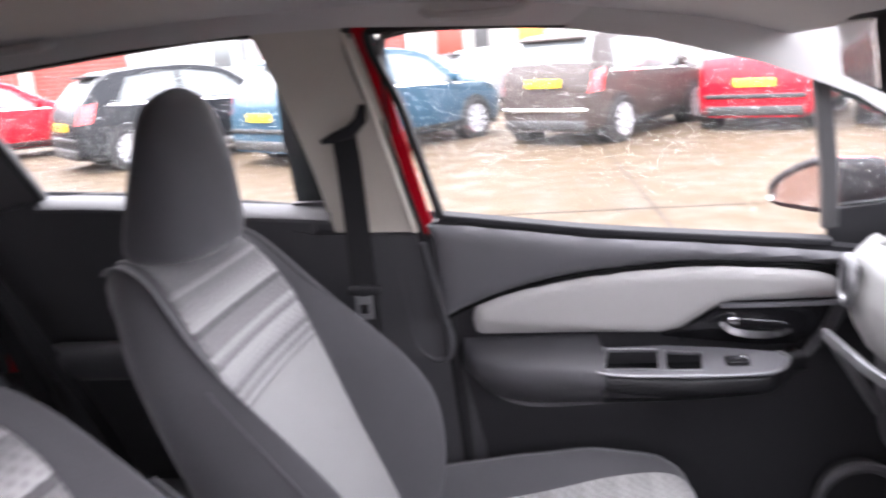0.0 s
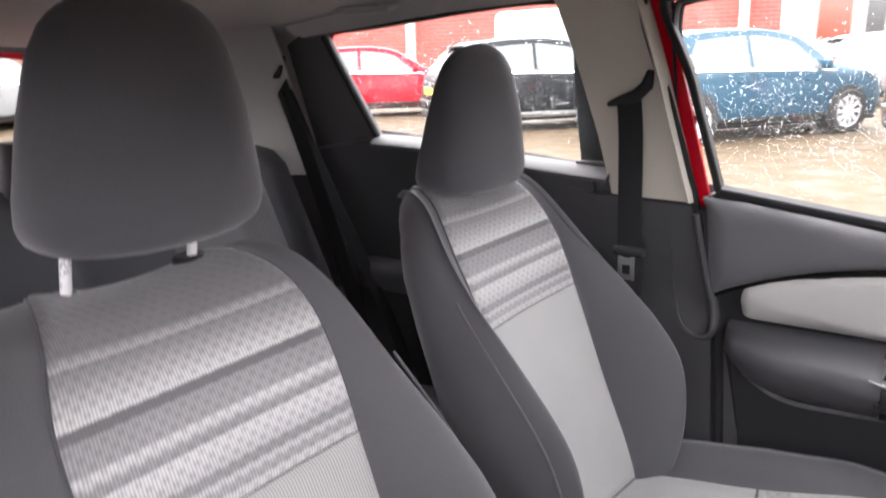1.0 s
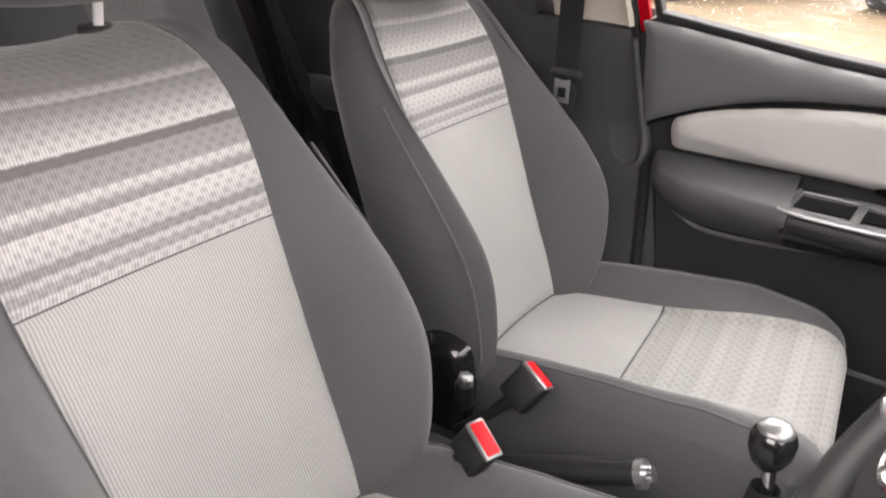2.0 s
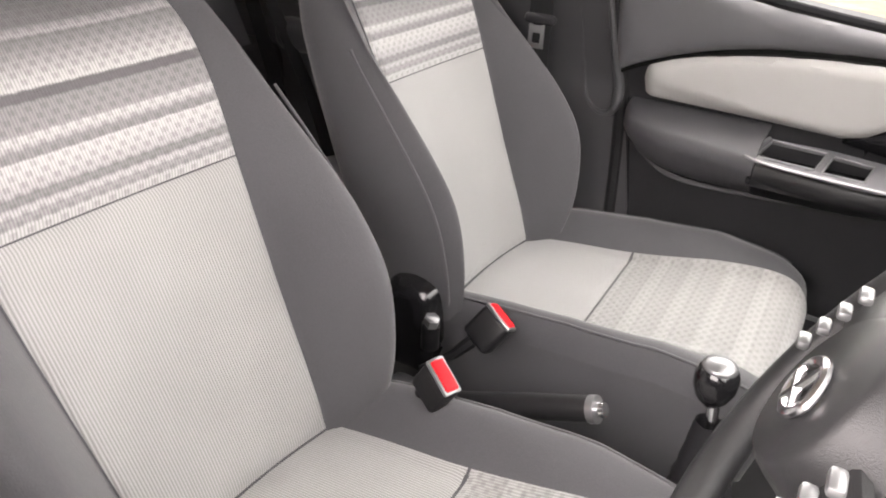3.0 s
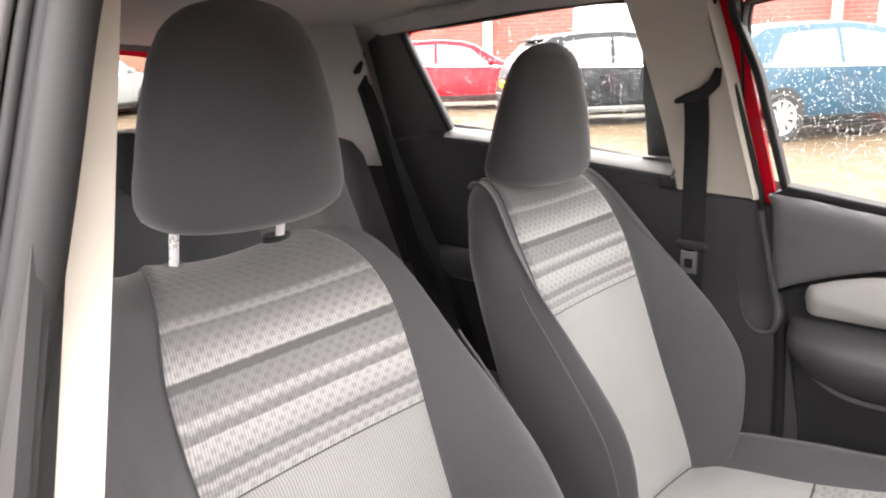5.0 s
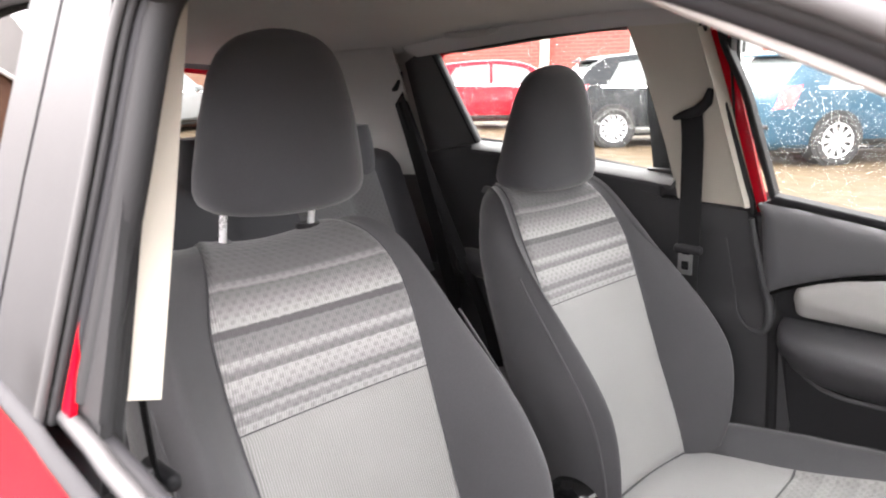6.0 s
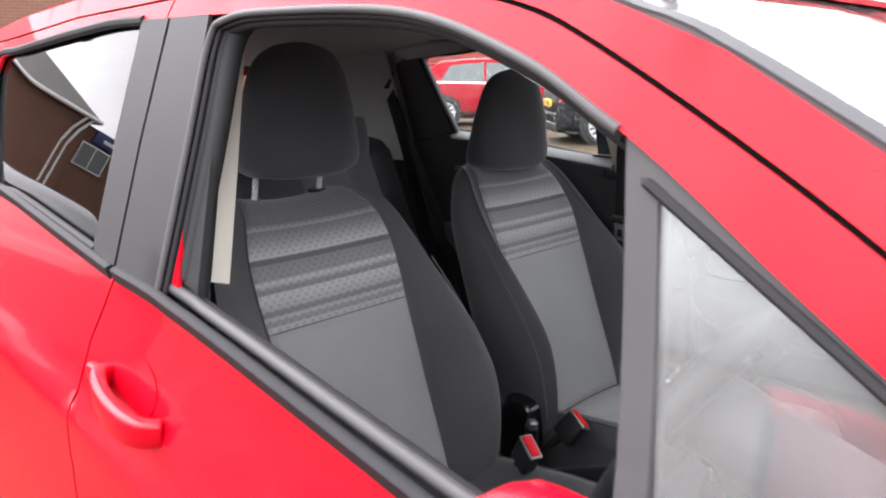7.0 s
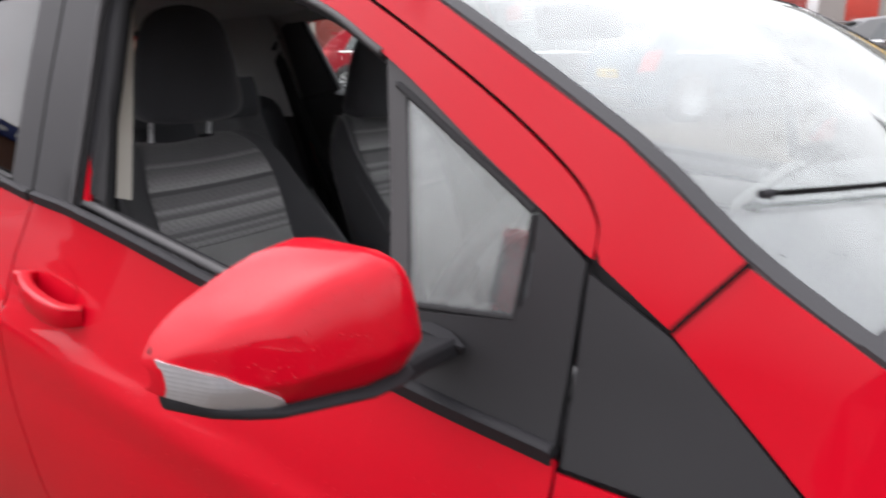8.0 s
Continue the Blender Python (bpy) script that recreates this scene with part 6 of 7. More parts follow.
        patch("tail_lamp", [(s * 4.1, 0.004), (s * 4.1, 0.055), (s * 5.15, 0.085), (s * 5.1, 0.02)], TAIL, 0.008, "red tail lamp")
        patch("head_lamp", [(s * 4.2, 0.985), (s * 4.4, 0.90), (s * 5.2, 0.88), (s * 5.2, 0.965)], LENS_CLEAR, 0.006)
        patch("door_gap", [(s * 1.5, 0.408), (s * 1.5, 0.411), (s * 5.0, 0.411), (s * 5.0, 0.408)], UNDER, 0.002, n=2)
        patch("door_gap", [(s * 1.5, 0.68), (s * 1.5, 0.683), (s * 5.0, 0.715), (s * 5.0, 0.712)], UNDER, 0.002, n=2)
        patch("sill", [(s * 0.3, 0.26), (s * 0.3, 0.72), (s * 1.3, 0.72), (s * 1.3, 0.26)], sill or UNDER, 0.006)
        for f in (0.37, 0.64):
            p = Vector(around(s * 4.4, f))
            part("door_handle", box(p - Vector((0.09, 0.02, 0.014)), p + Vector((0.03, 0.02, 0.014)), 0.01), body, th)
        p = Vector(around(s * 5.1, 0.70))
        part("door_mirror", box(p + Vector((-0.05, -s * 0.02 - 0.09, 0.0)), p + Vector((0.06, -s * 0.02 + 0.09, 0.13)), 0.035, 3), body, th)
        for wx in (-wb / 2, wb / 2):
            part("wheel_arch", tube([(wx, -s * (h - 0.25), 0.33), (wx, -s * (h + 0.004), 0.33)], 0.365, 28), UNDER, th)
            wheel("wheel", wx, -s * (h - 0.075), -s, r=0.315, w=0.20, parent=th, spokes=rows)

    def pane(nm, k0, f0, f1, way, lab):
        """Glass from one side to the other over the top of the shell."""
        bm = grid(lambda u, f: around(math.copysign(8.999 - (8.999 - k0) * abs(u), u if u else 1), f, 0.0), [i / 8 for i in range(-8, 9)], [f0 + (f1 - f0) * i / 6 for i in range(7)])
        bmesh.ops.translate(bm, verts=bm.verts, vec=Vector(way).normalized() * 0.007)
        part(nm, thicken(outward(bm, way), 0.003), CARGLASS, th, lab)
    pane("rear_window", 6.12, 0.034 if not tall else 0.029, 0.118 if not tall else 0.086, (-1, 0, 0.5), "rain-wet rear window")
    pane("windscreen", 6.12, 0.63 if not tall else 0.60, 0.748 if not tall else 0.785, (0.7, 0, 1), "rain-wet windscreen")
    bx = x0 - 0.012
    zp = 0.80 if tall else 0.62
    part("number_plate", box((bx - 0.03, -0.26, zp), (bx + 0.05, 0.26, zp + 0.112), 0.004), YELLOW, th, "yellow number plate with plain dark bars")
    for k in range(7):
        if k != 4:
            part("plate_bar", box((bx - 0.033, -0.225 + k * 0.062, zp + 0.02), (bx - 0.028, -0.185 + k * 0.062, zp + 0.092)), PLATE_INK, th)
    part("bumper_strip", box((x0 - 0.035, -h * 0.80, 0.46), (x0 + 0.12, h * 0.80, 0.52), 0.02, 3), CHROME if tall else UNDER, th)
    part("bumper_lower", box((x0 - 0.02, -h * 0.78, 0.21), (x0 + 0.2, h * 0.78, 0.36), 0.04, 3), UNDER, th)
    part("underside", box((x0 + 0.15, -h * 0.86, 0.17), (x1 - 0.15, h * 0.86, 0.30), 0.02), UNDER, th)
    part("spoiler", box((x0 + L * (r1 - 0.07), -h * 0.62, H - 0.115), (x0 + L * (r1 + 0.02), h * 0.62, H - 0.08), 0.012, 2), body, th)
    m = Matrix.Rotation(radians(heading), 4, "Z")
    th.matrix_world = Matrix.Translation(Vector((at[0], at[1], 0)) - m @ Vector((-wb / 2, -(h - 0.075), 0))) @ m
    return th


P_BLACK = paint("black_paint", (0.010, 0.011, 0.013), 0.2, 0.22)
P_BLUE = paint("blue_paint", (0.017, 0.052, 0.080), 0.4, 0.3)
P_BROWN = paint("brown_paint", (0.046, 0.036, 0.032), 0.3, 0.22)
P_RED2 = paint("crimson_paint", (0.30, 0.004, 0.012), 0.1, 0.22)
P_SILVER = paint("silver_paint", (0.15, 0.155, 0.155), 0.5, 0.22)
P_ORANGE = paint("orange_paint", (0.50, 0.08, 0.02), 0.2, 0.4)
P_WHITE = paint("white_paint", (0.33, 0.345, 0.345), 0.1, 0.4)
P_GREEN = paint("maroon_paint", (0.14, 0.015, 0.025), 0.4)
parked_car("black_hatchback", (-5.40, 9.72), 46, P_BLACK, "wet black hatchback parked in a row with white wheels", L=3.95, W=1.72, H=1.48, wb=2.49, rows=12, sill=P_WHITE)
parked_car("blue_hatchback", (-1.98, 9.30), 53, P_BLUE, "wet dark blue hatchback with a chrome window line", L=4.36, W=1.82, H=1.48, wb=2.66, rows=10)
parked_car("brown_mpv", (1.75, 9.80), 55, P_BROWN, "wet brown-grey small people carrier parked nose in", L=3.9, W=1.69, H=1.53, wb=2.5, rear="tall", rows=9)
parked_car("red_hatchback", (4.62, 10.25), 62, P_RED2, "wet bright red hatchback parked nose in", L=3.85, W=1.68, H=1.46, wb=2.45)
parked_car("red_hatchback", (-10.2, 11.1), 38, P_RED2, "wet red hatchback at the end of the row", L=4.0, W=1.72, H=1.46, wb=2.5)
parked_car("silver_hatchback", (-14.9, 6.3), 115, P_SILVER, "silver hatchback parked across the yard", L=4.1, W=1.74, H=1.5, wb=2.55)
parked_car("orange_hatchback", (-22.0, 12.0), 65, P_ORANGE, "orange hatchback parked across the yard", L=3.9, W=1.7, H=1.5, wb=2.5)
parked_car("white_estate", (9.4, 11.2), 60, P_WHITE, "white car parked at the far end of the row", L=4.3, W=1.78, H=1.48, wb=2.6)
parked_car("maroon_hatchback", (6.6, 9.6), 62, P_GREEN, "dark maroon hatchback parked nose in", L=3.9, W=1.7, H=1.46, wb=2.5)
parked_car("silver_saloon", (-0.5, 16.5), 20, P_SILVER, "silver car standing behind the front row", L=4.4, W=1.8, H=1.45, wb=2.65)

P_GREY = paint("grey_paint", (0.045, 0.048, 0.052), 0.5)
parked_car("grey_hatchback", (-6.6, -3.1), 4, P_GREY, "dark grey hatchback parked beside the red car", L=4.1, W=1.76, H=1.48, wb=2.55)
# added out of view to darken what the red flank reflects
parked_car("unseen_black_saloon", (2.2, -5.4), 8, P_BLACK, "unseen black car added for the red paint to reflect", L=4.4, W=1.8, H=1.45, wb=2.65)

# ---- buildings, wall, hedge ----
BRICK_RED = brick_mat("red_brick", (0.36, 0.070, 0.055), (0.29, 0.055, 0.045), (0.36, 0.20, 0.17), 1.6)
BRICK_BROWN = brick_mat("brown_brick", (0.17, 0.075, 0.045), (0.13, 0.055, 0.035), (0.20, 0.13, 0.09))
WHITE_WALL = mat("white_render", (0.30, 0.29, 0.27), 0.7, var=0.06, scale=0.6, bump=0.2, grain=60)
WHITE_WOOD = mat("white_board", (0.78, 0.77, 0.74), 0.5, var=0.05)
TILE_GREY = mat("roof_tile", (0.10, 0.095, 0.09), 0.7, var=0.2, scale=3.0, bump=0.5, grain=40)


def slab(bm, a, b, z0, z1, t):
    """An upright wall from a to b."""
    d = (Vector((b[0], b[1], 0)) - Vector((a[0], a[1], 0)))
    n = Vector((-d.y, d.x, 0)).normalized() * t / 2
    A, B = Vector((a[0], a[1], 0)), Vector((b[0], b[1], 0))
    v = [bm.verts.new(p + Vector((0, 0, z))) for z in (z0, z1) for p in (A - n, B - n, B + n, A + n)]
    lay = bm.loops.layers.uv.verify()
    for ids in ((3, 2, 1, 0), (4, 5, 6, 7), (0, 1, 5, 4), (1, 2, 6, 5), (2, 3, 7, 6), (3, 0, 4, 7)):
        f = bm.faces.new([v[i] for i in ids])
        for lp in f.loops:
            q = lp.vert.co - A
            lp[lay].uv = (q.dot(d.normalized()) + q.dot(n.normalized()), lp.vert.co.z)
    return bm


wl = thing("brick_wall", (-10, 22, 0), "long red brick yard wall with pale posts", "wall")
part("wall", slab(bmesh.new(), (-26, 17.2), (-3.2, 23.6), 0, 3.0, 0.3), BRICK_RED, wl)
part("coping", slab(bmesh.new(), (-26.05, 17.15), (-3.15, 23.65), 3.0, 3.07, 0.4), mat("coping_stone", (0.4, 0.37, 0.33), 0.8), wl)
for f in (0.30, 0.52, 0.74, 0.96):
    x, y = -26 + 22.8 * f, 17.2 + 6.4 * f - 0.35
    p = thing("yard_post", (x, y, 0), "pale concrete post standing before the brick wall", "post", "yard posts")
    part("shaft", box((x - 0.12, y - 0.12, 0), (x + 0.12, y + 0.12, 4.3), 0.02), mat("pale_post", (0.52, 0.50, 0.45), 0.7) if "pale_post" not in bpy.data.materials else bpy.data.materials["pale_post"], p)

vn = thing("white_van", (-8.0, 18.6, 0), "white panel van standing before the brick wall", "van")
part("body", box((-9.6, 17.6, 0.45), (-6.6, 19.5, 2.35), 0.22, 4), P_WHITE, vn)
part("cab", box((-6.8, 17.65, 0.45), (-5.7, 19.45, 1.55), 0.25, 4), P_WHITE, vn)
part("window", box((-7.25, 17.585, 1.45), (-6.75, 17.62, 2.0), 0.01), CARGLASS, vn)
part("bumper", box((-9.62, 17.6, 0.3), (-5.7, 19.5, 0.5), 0.05), UNDER, vn)
for x in (-9.0, -6.3):
    wheel("wheel", x, 17.62, -1, r=0.33, w=0.2, parent=vn, spokes=8)

sh = thing("workshop", (3, 27, 0), "white rendered workshop with a yellow fascia and coloured panels", "building")
part("wall", slab(bmesh.new(), (-3.2, 25.5), (30, 25.5), 0, 4.6, 0.3), WHITE_WALL, sh)
part("fascia", box((-1.0, 25.2, 3.05), (7.5, 25.36, 3.6), 0.02), mat("yellow_board", (0.78, 0.45, 0.03), 0.5), sh, "yellow fascia board")
for i, (x, z0, z1, w, c) in enumerate([(-2.4, 1.4, 2.9, 0.9, (0.5, 0.06, 0.04)), (-1.1, 1.2, 2.9, 0.5, (0.05, 0.05, 0.05)), (0.4, 1.3, 2.7, 0.9, (0.55, 0.2, 0.04)), (2.3, 1.2, 3.0, 1.0, (0.08, 0.35, 0.07)), (3.7, 0.6, 2.9, 0.5, (0.4, 0.05, 0.05)), (4.4, 1.9, 3.0, 0.9, (0.06, 0.20, 0.55)), (6.5, 0.2, 2.7, 1.8, (0.20, 0.17, 0.14)), (9.5, 0.2, 2.7, 2.6, (0.3, 0.3, 0.3)), (13.5, 0.2, 2.7, 2.6, (0.25, 0.25, 0.25))]):
    part("panel", box((x, 25.27, z0), (x + w, 25.36, z1), 0.02), mat("board_%d" % i, c, 0.45), sh, "coloured board on the workshop wall")
part("roof", box((-3.4, 25.2, 4.6), (30.2, 33, 4.85), 0.03), TILE_GREY, sh)


def house(at, turn, width, depth, eaves, ridge, label, sign):
    """A brick house with a gable end, white barge boards, windows and a blue sign board."""
    hs = thing("brick_house", (0, 0, 0), label, "house", "brick houses")
    w = width / 2
    bm = bmesh.new()
    slab(bm, (-w, 0), (-w, depth), 0, eaves, 0.3)
    slab(bm, (w, 0), (w, depth), 0, eaves, 0.3)
    slab(bm, (-w, depth), (w, depth), 0, eaves, 0.3)
    part("side_wall", bm, BRICK_BROWN, hs)
    bm = bmesh.new()
    lay = bm.loops.layers.uv.verify()
    out = [(-w, 0), (w, 0), (w, eaves), (0, ridge), (-w, eaves)]
    f1 = bm.faces.new([bm.verts.new((x, -0.15, z)) for x, z in out])
    bm.faces.new([bm.verts.new((x, 0.15, z)) for x, z in out][::-1])
    for lp in f1.loops:
        lp[lay].uv = (lp.vert.co.x, lp.vert.co.z)
    part("gable_wall", bm, BRICK_BROWN, hs)
    for s in (1, -1):
        part("roof", strip([(s * (w + 0.45), depth / 2, eaves - 0.25), (0, depth / 2, ridge + 0.12)], (0, 1, 0), depth + 0.9, 0.16), TILE_GREY, hs)
        part("barge_board", strip([(s * (w + 0.42), -0.42, eaves - 0.38), (0, -0.42, ridge - 0.06)], (0, 0, 1), 0.24, 0.05), WHITE_WOOD, hs, "white painted barge board")
        part("downpipe", tube([(s * (w - 0.1), -0.25, 0.1), (s * (w - 0.1), -0.25, eaves - 0.6), (s * (w + 0.2), -0.4, eaves - 0.3)], 0.05, 8), WHITE_WOOD, hs)
        for z in (0.9, 3.3):
            win = part("window", box((s * w * 0.5 - 0.55, -0.22, z), (s * w * 0.5 + 0.55, -0.12, z + 1.25), 0.02), WHITE_WOOD, hs, "white framed window")
            for k in (-1, 1):
                part("pane", box((s * w * 0.5 + k * 0.26 - 0.22, -0.235, z + 0.08), (s * w * 0.5 + k * 0.26 + 0.22, -0.215, z + 1.17)), CARGLASS, win)
    if sign:
        sg = part("sign_board", box((-1.6, -0.26, 2.45), (1.6, -0.16, 3.1), 0.02), mat("blue_board", (0.02, 0.035, 0.16), 0.4), hs, "blue sign board with plain white bars")
        for k, ww in enumerate((0.55, 0.75, 0.5)):
            part("sign_bar", box((-1.3 + k * 0.95, -0.275, 2.56), (-1.3 + k * 0.95 + ww, -0.255, 2.70)), WHITE_WOOD, sg)
            part("sign_bar", box((-1.2 + k * 0.9, -0.275, 2.82), (-1.2 + k * 0.9 + ww, -0.255, 2.98)), WHITE_WOOD, sg)
    hs.matrix_world = pose(at[0], at[1], 0, 0, 0, turn)
    return hs


# behind the car, and across the yard on the driver's side
house((-25.5, 9.5), 250, 9.0, 8.0, 5.0, 8.2, "brown brick house with a blue sign board behind the yard", True)


def hipped_house(x, y, length, deep, eaves, ridge, label):
    """A brick house with a hipped roof, white gutters and a lower wing that carries a window and a blue board."""
    hs = thing("brick_house", (x, y, 0), label, "house", "brick houses")
    bm = bmesh.new()
    for a_, b_ in (((x, y), (x, y + length)), ((x, y), (x - deep, y)), ((x, y + length), (x - deep, y + length)), ((x - deep, y), (x - deep, y + length))):
        slab(bm, a_, b_, 0, eaves, 0.3)
    part("side_wall", bm, BRICK_BROWN, hs)
    o = 0.35
    lo, hi = [(x + o, y - o), (x + o, y + length + o), (x - deep - o, y + length + o), (x - deep - o, y - o)], [(x - deep / 2, y + deep / 2), (x - deep / 2, y + length - deep / 2)]
    bm = bmesh.new()
    vs = [bm.verts.new((p[0], p[1], eaves)) for p in lo] + [bm.verts.new((p[0], p[1], ridge)) for p in hi]
    for ids in ((0, 1, 5, 4), (1, 2, 5), (2, 3, 4, 5), (3, 0, 4), (3, 2, 1, 0)):
        bm.faces.new([vs[i] for i in ids])
    roof_ = part("roof", bm, TILE_GREY, hs)
    part("gutter", tube([(p[0] + 0.05, p[1] - 0.02, eaves - 0.06) for p in (lo[3], lo[0], lo[1])], 0.09, 8), WHITE_WOOD, roof_, "white gutter")
    for k in (0.0, 0.26):
        part("downpipe", tube([(x + o, y + 0.2 - k, eaves - 0.1), (x + 0.25, y + 0.5 - k, eaves - 0.8), (x + 0.12, y + 0.62 - k, eaves - 1.5), (x + 0.12, y + 0.62 - k, 0.1)], 0.055, 8), WHITE_WOOD, hs, "white downpipe")
    bm = bmesh.new()
    slab(bm, (x - 0.4, y), (x - 0.4, y - 9), 0, eaves - 0.25, 0.3)
    slab(bm, (x - 0.4, y - 9), (x - deep, y - 9), 0, eaves - 0.25, 0.3)
    part("wing_wall", bm, BRICK_BROWN, hs)
    for y1, z1 in ((y - 1.55, eaves - 2.0), (y - 5.2, eaves - 2.0), (y - 2.0, 1.0)):
        win = part("window", box((x - 0.25, y1, z1), (x - 0.17, y1 + 1.3, z1 + 1.05), 0.02), WHITE_WOOD, hs, "white framed window")
        for k in (0, 1):
            part("pane", box((x - 0.18, y1 + 0.06 + 0.61 * k, z1 + 0.06), (x - 0.155, y1 + 0.63 + 0.61 * k, z1 + 0.99)), CARGLASS, win)
    sg = part("sign_board", box((x - 0.25, y - 6.0, eaves - 0.85), (x - 0.12, y - 0.6, eaves - 0.3), 0.02), mat("navy_board", (0.02, 0.035, 0.16), 0.4), hs, "blue sign board with plain white bars")
    for k in range(4):
        part("sign_bar", box((x - 0.13, y - 1.7 - 1.1 * k, eaves - 0.66), (x - 0.11, y - 1.0 - 1.1 * k, eaves - 0.5)), WHITE_WOOD, sg)
    return hs


hipped_house(-30.3, -11.5, 13.0, 9.0, 6.75, 10.3, "brown brick house with white gutters and a blue sign")

HEDGE = mat("hedge_leaf", (0.10, 0.055, 0.02), 0.7, var=0.3, scale=30, bump=0.3, grain=80)
LEAF_Y = mat("autumn_leaf", (0.30, 0.19, 0.05), 0.7, var=0.3, scale=20, bump=0.2, grain=80)
BARK = mat("bark", (0.09, 0.07, 0.055), 0.9, bump=0.8, grain=60)


def leaf_cloud(n, place, size, rnd):
    verts, faces = [], []
    for _ in range(n):
        c = Vector(place(rnd))
        a = Vector((rnd.uniform(-1, 1), rnd.uniform(-1, 1), rnd.uniform(-1, 1))).normalized()
        b = a.orthogonal().normalized()
        s = size * rnd.uniform(0.6, 1.4)
        k = len(verts)
        verts += [tuple(c - a * s), tuple(c + b * s * 0.5), tuple(c + a * s), tuple(c - b * s * 0.5)]
        faces.append((k, k + 1, k + 2, k + 3))
    me = bpy.data.meshes.new("leaves")
    me.from_pydata(verts, [], faces)
    return me


rnd = random.Random(7)
me = leaf_cloud(9000, lambda r: (lambda t: (-34 + 26 * t, 20.2 + 6.6 * t + r.uniform(-0.7, 0.7), r.uniform(0.1, 3.6) + 0.5 * math.sin(t * 19)))(r.random()), 0.12, rnd)
me.materials.append(HEDGE)
tagged(new("hedge", me), "tall brown winter hedge behind the yard wall", "hedge", kind="stuff")
for i, (x, y, hgt) in enumerate([(-30, 27, 7.5), (-22.5, 29, 8.5), (-16, 31, 7.5), (-37, 22, 8)]):
    tr = thing("tree", (x, y, 0), "autumn tree with thin yellow leaves behind the wall", "tree", "trees behind the wall")
    part("trunk", tube([(x, y, 0), (x + 0.1, y, hgt * 0.4), (x - 0.1, y + 0.1, hgt * 0.8)], [0.22, 0.15, 0.05], 8), BARK, tr)
    tips = []
    for k in range(9):
        a = k * 2.4
        z = hgt * (0.3 + 0.05 * k)
        tip = (x + math.cos(a) * (2.2 - 0.12 * k), y + math.sin(a) * (2.2 - 0.12 * k), z + 1.6)
        tips.append(tip)
        part("limb", tube([(x, y, z), ((x + tip[0]) / 2, (y + tip[1]) / 2, z + 0.6), tip], [0.08, 0.05, 0.015], 6), BARK, tr)
    me = leaf_cloud(1500, lambda r: (lambda t: (t[0] + r.gauss(0, 0.7), t[1] + r.gauss(0, 0.7), t[2] + r.gauss(0, 0.6)))(tips[r.randrange(9)]), 0.10, rnd)
    me.materials.append(LEAF_Y)
    cr = new("crown", me)
    cr.parent = tr
    for v in me.vertices:
        v.co -= Vector((x, y, 0))

# ---- yard lamp ----
yl = thing("yard_lamp", (-6.6, 18.0, 0), "tall dark lamp post with a square flood lamp", "lamp post")
part("pole", tube([(-6.6, 18.0, 0), (-6.6, 18.0, 4.0), (-6.6, 18.0, 8.1)], [0.07, 0.06, 0.045], 10), UNDER, yl)
part("lamp_head", box((-6.85, 17.75, 8.0), (-6.35, 18.2, 8.42), 0.04, 2, None), UNDER, yl, "dark flood lamp head")

# ---- rain on the passenger side glass ----


def drops(name, n, place, label, rnd, size=(0.00026, 0.00056)):
    """Small domes of water on a pane; place gives x, z."""
    verts, faces = [], []
    for _ in range(n):
        x, z = place(rnd)
        r = rnd.uniform(*size) * (1.5 if rnd.random() < 0.08 else 1.0)
        st = rnd.choice((1.0, 1.3, 1.8, 2.6, 4.0, 5.5))
        k = len(verts)
        p = Vector(flank(1, -0.0085)(x, z))
        for q, hq in ((1.0, 0.0), (0.75, 0.55)):
            for j in range(7):
                a = 2 * math.pi * j / 7
                dz = r * q * math.sin(a) * st
                verts.append((p.x + r * q * math.cos(a), p.y + r * hq - 0.3 * dz, p.z + dz))
        verts.append((p.x, p.y + r * 0.8, p.z))
        for j in range(7):
            m = (j + 1) % 7
            faces += [(k + j, k + 7 + j, k + 7 + m, k + m), (k + 7 + j, k + 14, k + 7 + m)]
        faces.append(tuple(k + j for j in range(7)))
    me = bpy.data.meshes.new(name)
    me.from_pydata(verts, [], faces)
    me.materials.append(WATER)
    me.polygons.foreach_set("use_smooth", [True] * len(me.polygons))
    return tagged(new(name, me), label, "rain drops", kind="stuff")


rnd = random.Random(3)
drops("rain_drops", 6500, lambda r: (r.uniform(0.17, 0.98), 1.0 + r.triangular(-0.04, 0.34, 0.13)), "rain drops and streaks on the closed front window", rnd)
drops("rain_drops", 3000, lambda r: (r.uniform(-0.66, 0.0), 1.06 + r.triangular(-0.01, 0.30, 0.10)), "rain drops and streaks on the closed rear window", rnd)

# ---- rain beads on the windscreen and the red paint ----


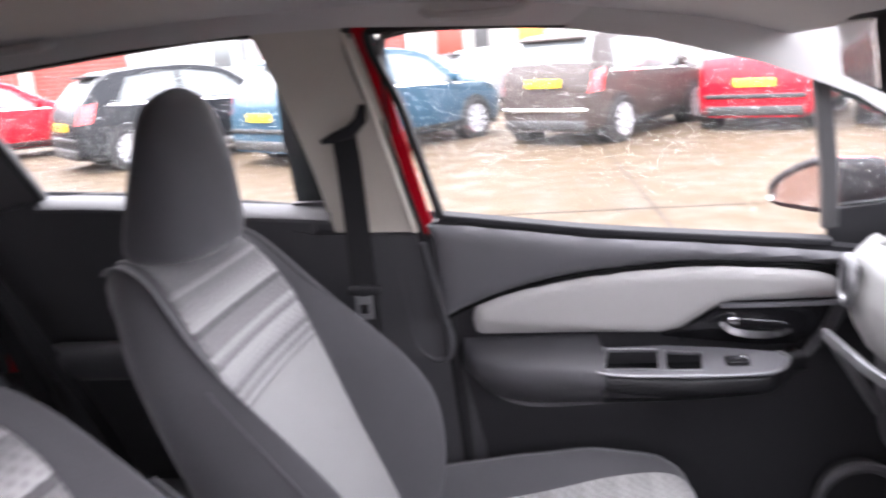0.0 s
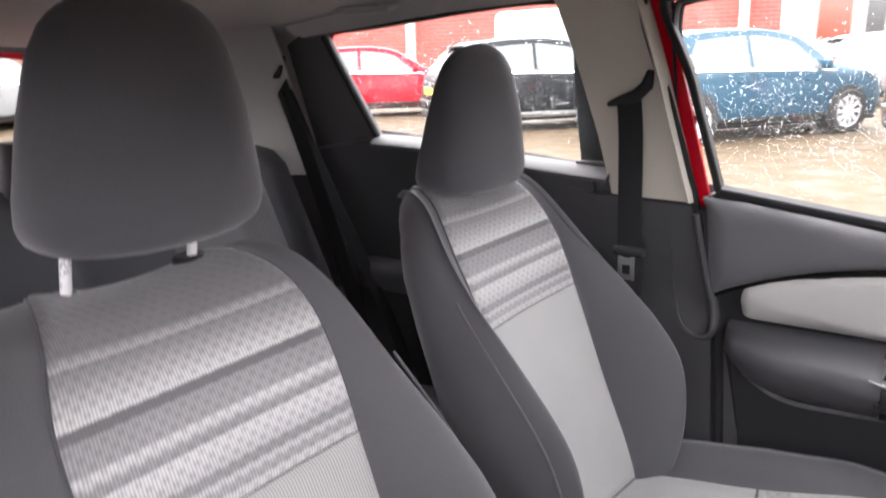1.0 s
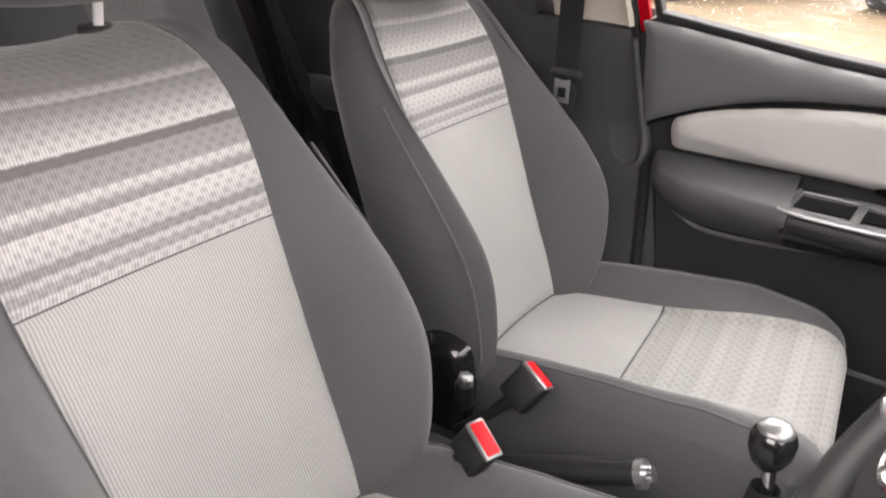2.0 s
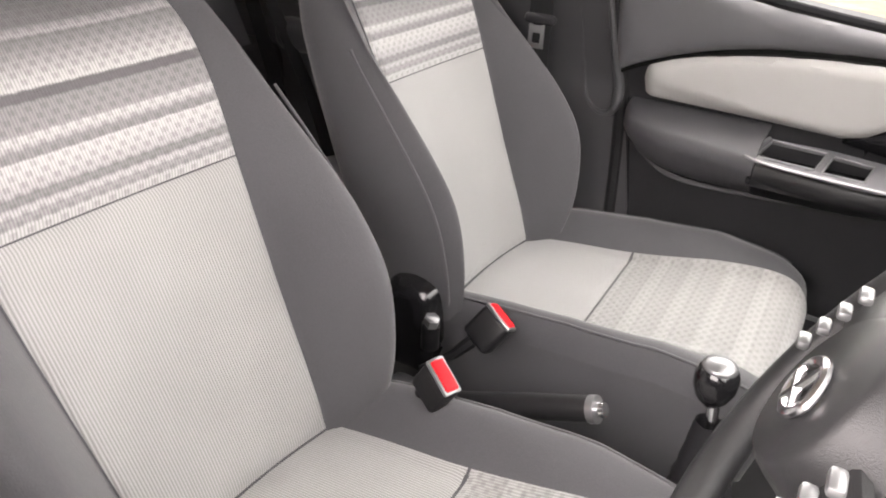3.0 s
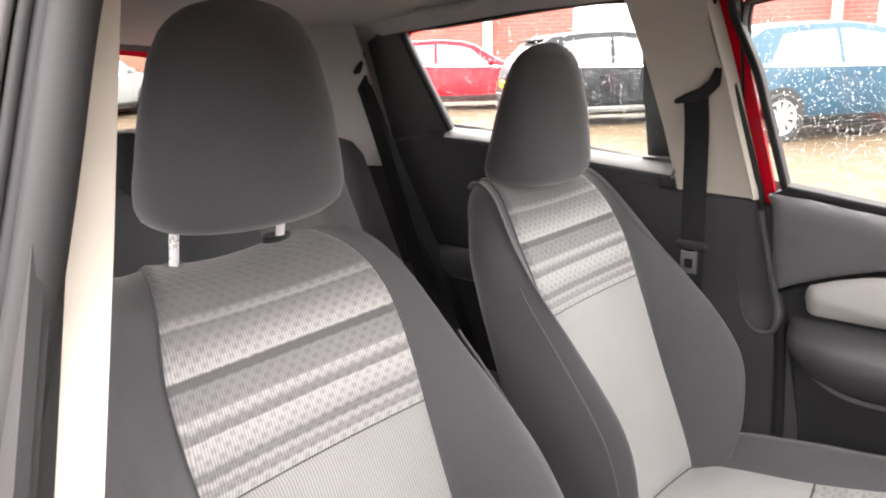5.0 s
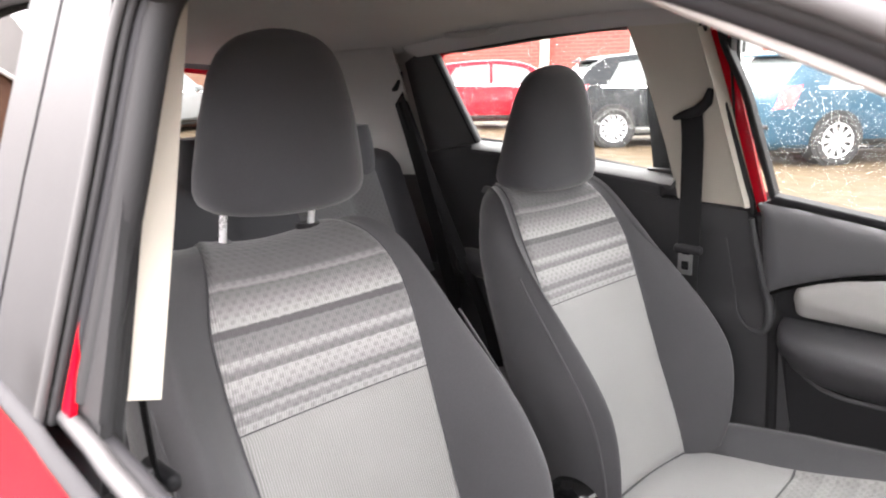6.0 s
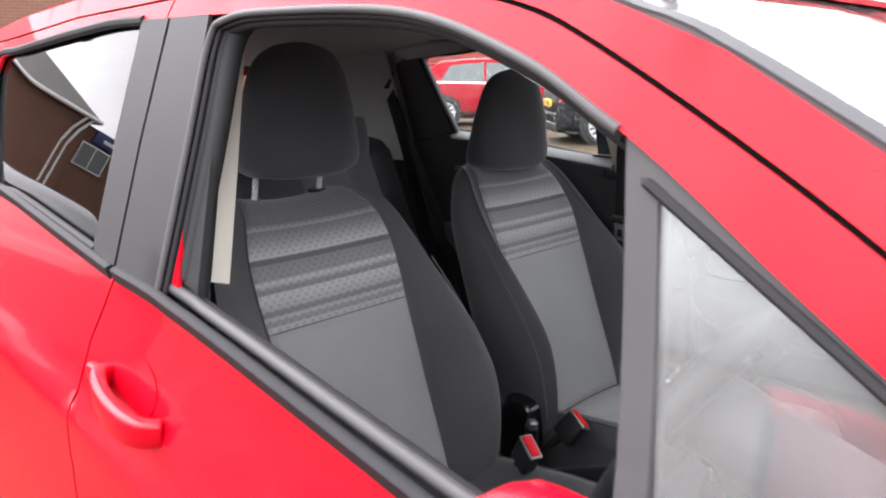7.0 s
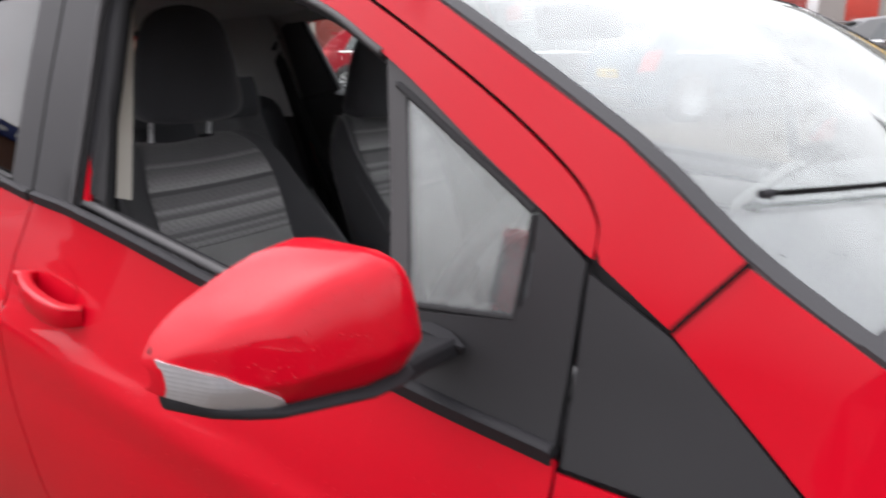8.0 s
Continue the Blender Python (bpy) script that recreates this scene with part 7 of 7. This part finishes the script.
def beads_on(name, n, place, label, rnd, size, material):
    """Low domes of water; place gives a function of two numbers and a spot on it."""
    verts, faces = [], []
    for _ in range(n):
        fn, a, b = place(rnd)
        p = Vector(fn(a, b))
        du, dv = Vector(fn(a + 0.025, b)) - p, Vector(fn(a, b + 0.025)) - p
        if du.length < 1e-6 or dv.length < 1e-6:
            continue
        du.normalize()
        nrm = du.cross(dv).normalized()
        if nrm.z < 0 and abs(nrm.z) > 0.05:
            nrm = -nrm
        if abs(nrm.z) <= 0.05 or nrm.y > 0.6:
            nrm = nrm if nrm.y < 0 else -nrm
        dv = nrm.cross(du)
        r = rnd.uniform(*size)
        st = rnd.choice((1.0, 1.2, 1.7))
        k = len(verts)
        for q, h in ((1.0, -0.1), (0.8, 0.35), (0.4, 0.55)):
            verts += [tuple(p + (du * math.cos(w) * st + dv * math.sin(w)) * r * q + nrm * r * h) for w in [2 * math.pi * j / 8 for j in range(8)]]
        verts.append(tuple(p + nrm * r * 0.6))
        for j in range(8):
            m = (j + 1) % 8
            faces += [(k + j, k + m, k + 8 + m, k + 8 + j), (k + 8 + j, k + 8 + m, k + 16 + m, k + 16 + j), (k + 16 + j, k + 16 + m, k + 24)]
        faces.append(tuple(k + j for j in range(7, -1, -1)))
    me = bpy.data.meshes.new(name)
    me.from_pydata(verts, [], faces)
    me.materials.append(material)
    me.polygons.foreach_set("use_smooth", [True] * len(me.polygons))
    return tagged(new(name, me), label, "rain drops", kind="stuff")


def screen_at(u, v):
    v = min(max(v, 0.0), 0.999) * 40
    i = int(v)
    return Vector(screen(u, i / 40)).lerp(Vector(screen(u, (i + 1) / 40)), v - i) + Vector((0, 0, 0.002))


def pillar_spot(r):
    x = r.uniform(0.55, 1.17)
    lo = float(np.interp(x, [p[0] for p in GAP_TOP[::-1]], [p[1] for p in GAP_TOP[::-1]]))
    hi = float(np.interp(x, [p[0] for p in GUTTER[::-1]], [p[1] for p in GUTTER[::-1]]))
    return flank(-1, 0.0005), x, lo + (hi - lo) * r.uniform(0.15, 0.9)


rnd = random.Random(11)
beads_on("rain_beads", 420, lambda r: (screen_at, r.uniform(-0.94, 0.5), r.uniform(0.03, 0.78)), "scattered rain drops on the windscreen", rnd, (0.0006, 0.0014), DROP_DARK)
beads_on("rain_beads", 120, pillar_spot, "small rain beads on the red pillar", rnd, (0.0003, 0.0006), RED)
beads_on("rain_beads", 700, lambda r: (flank(-1, 0.0005), r.uniform(-0.6, 1.05), r.triangular(0.45, 0.86, 0.8)), "small rain beads on the red doors", rnd, (0.0006, 0.0012), RED)
beads_on("rain_beads", 170, lambda r: (CAP_SKIN[-1], r.uniform(0.05, 0.9), r.uniform(-0.3, 0.8)), "small rain beads on the red mirror cap", rnd, (0.0004, 0.0009), RED)

# panes let the daylight in
for ob in bpy.data.objects:
    if ob.type == "MESH" and ob.data.materials and ob.data.materials[0] in (GLASS, GLASS_WET, GLASS_DARK, WATER):
        ob.visible_shadow = False
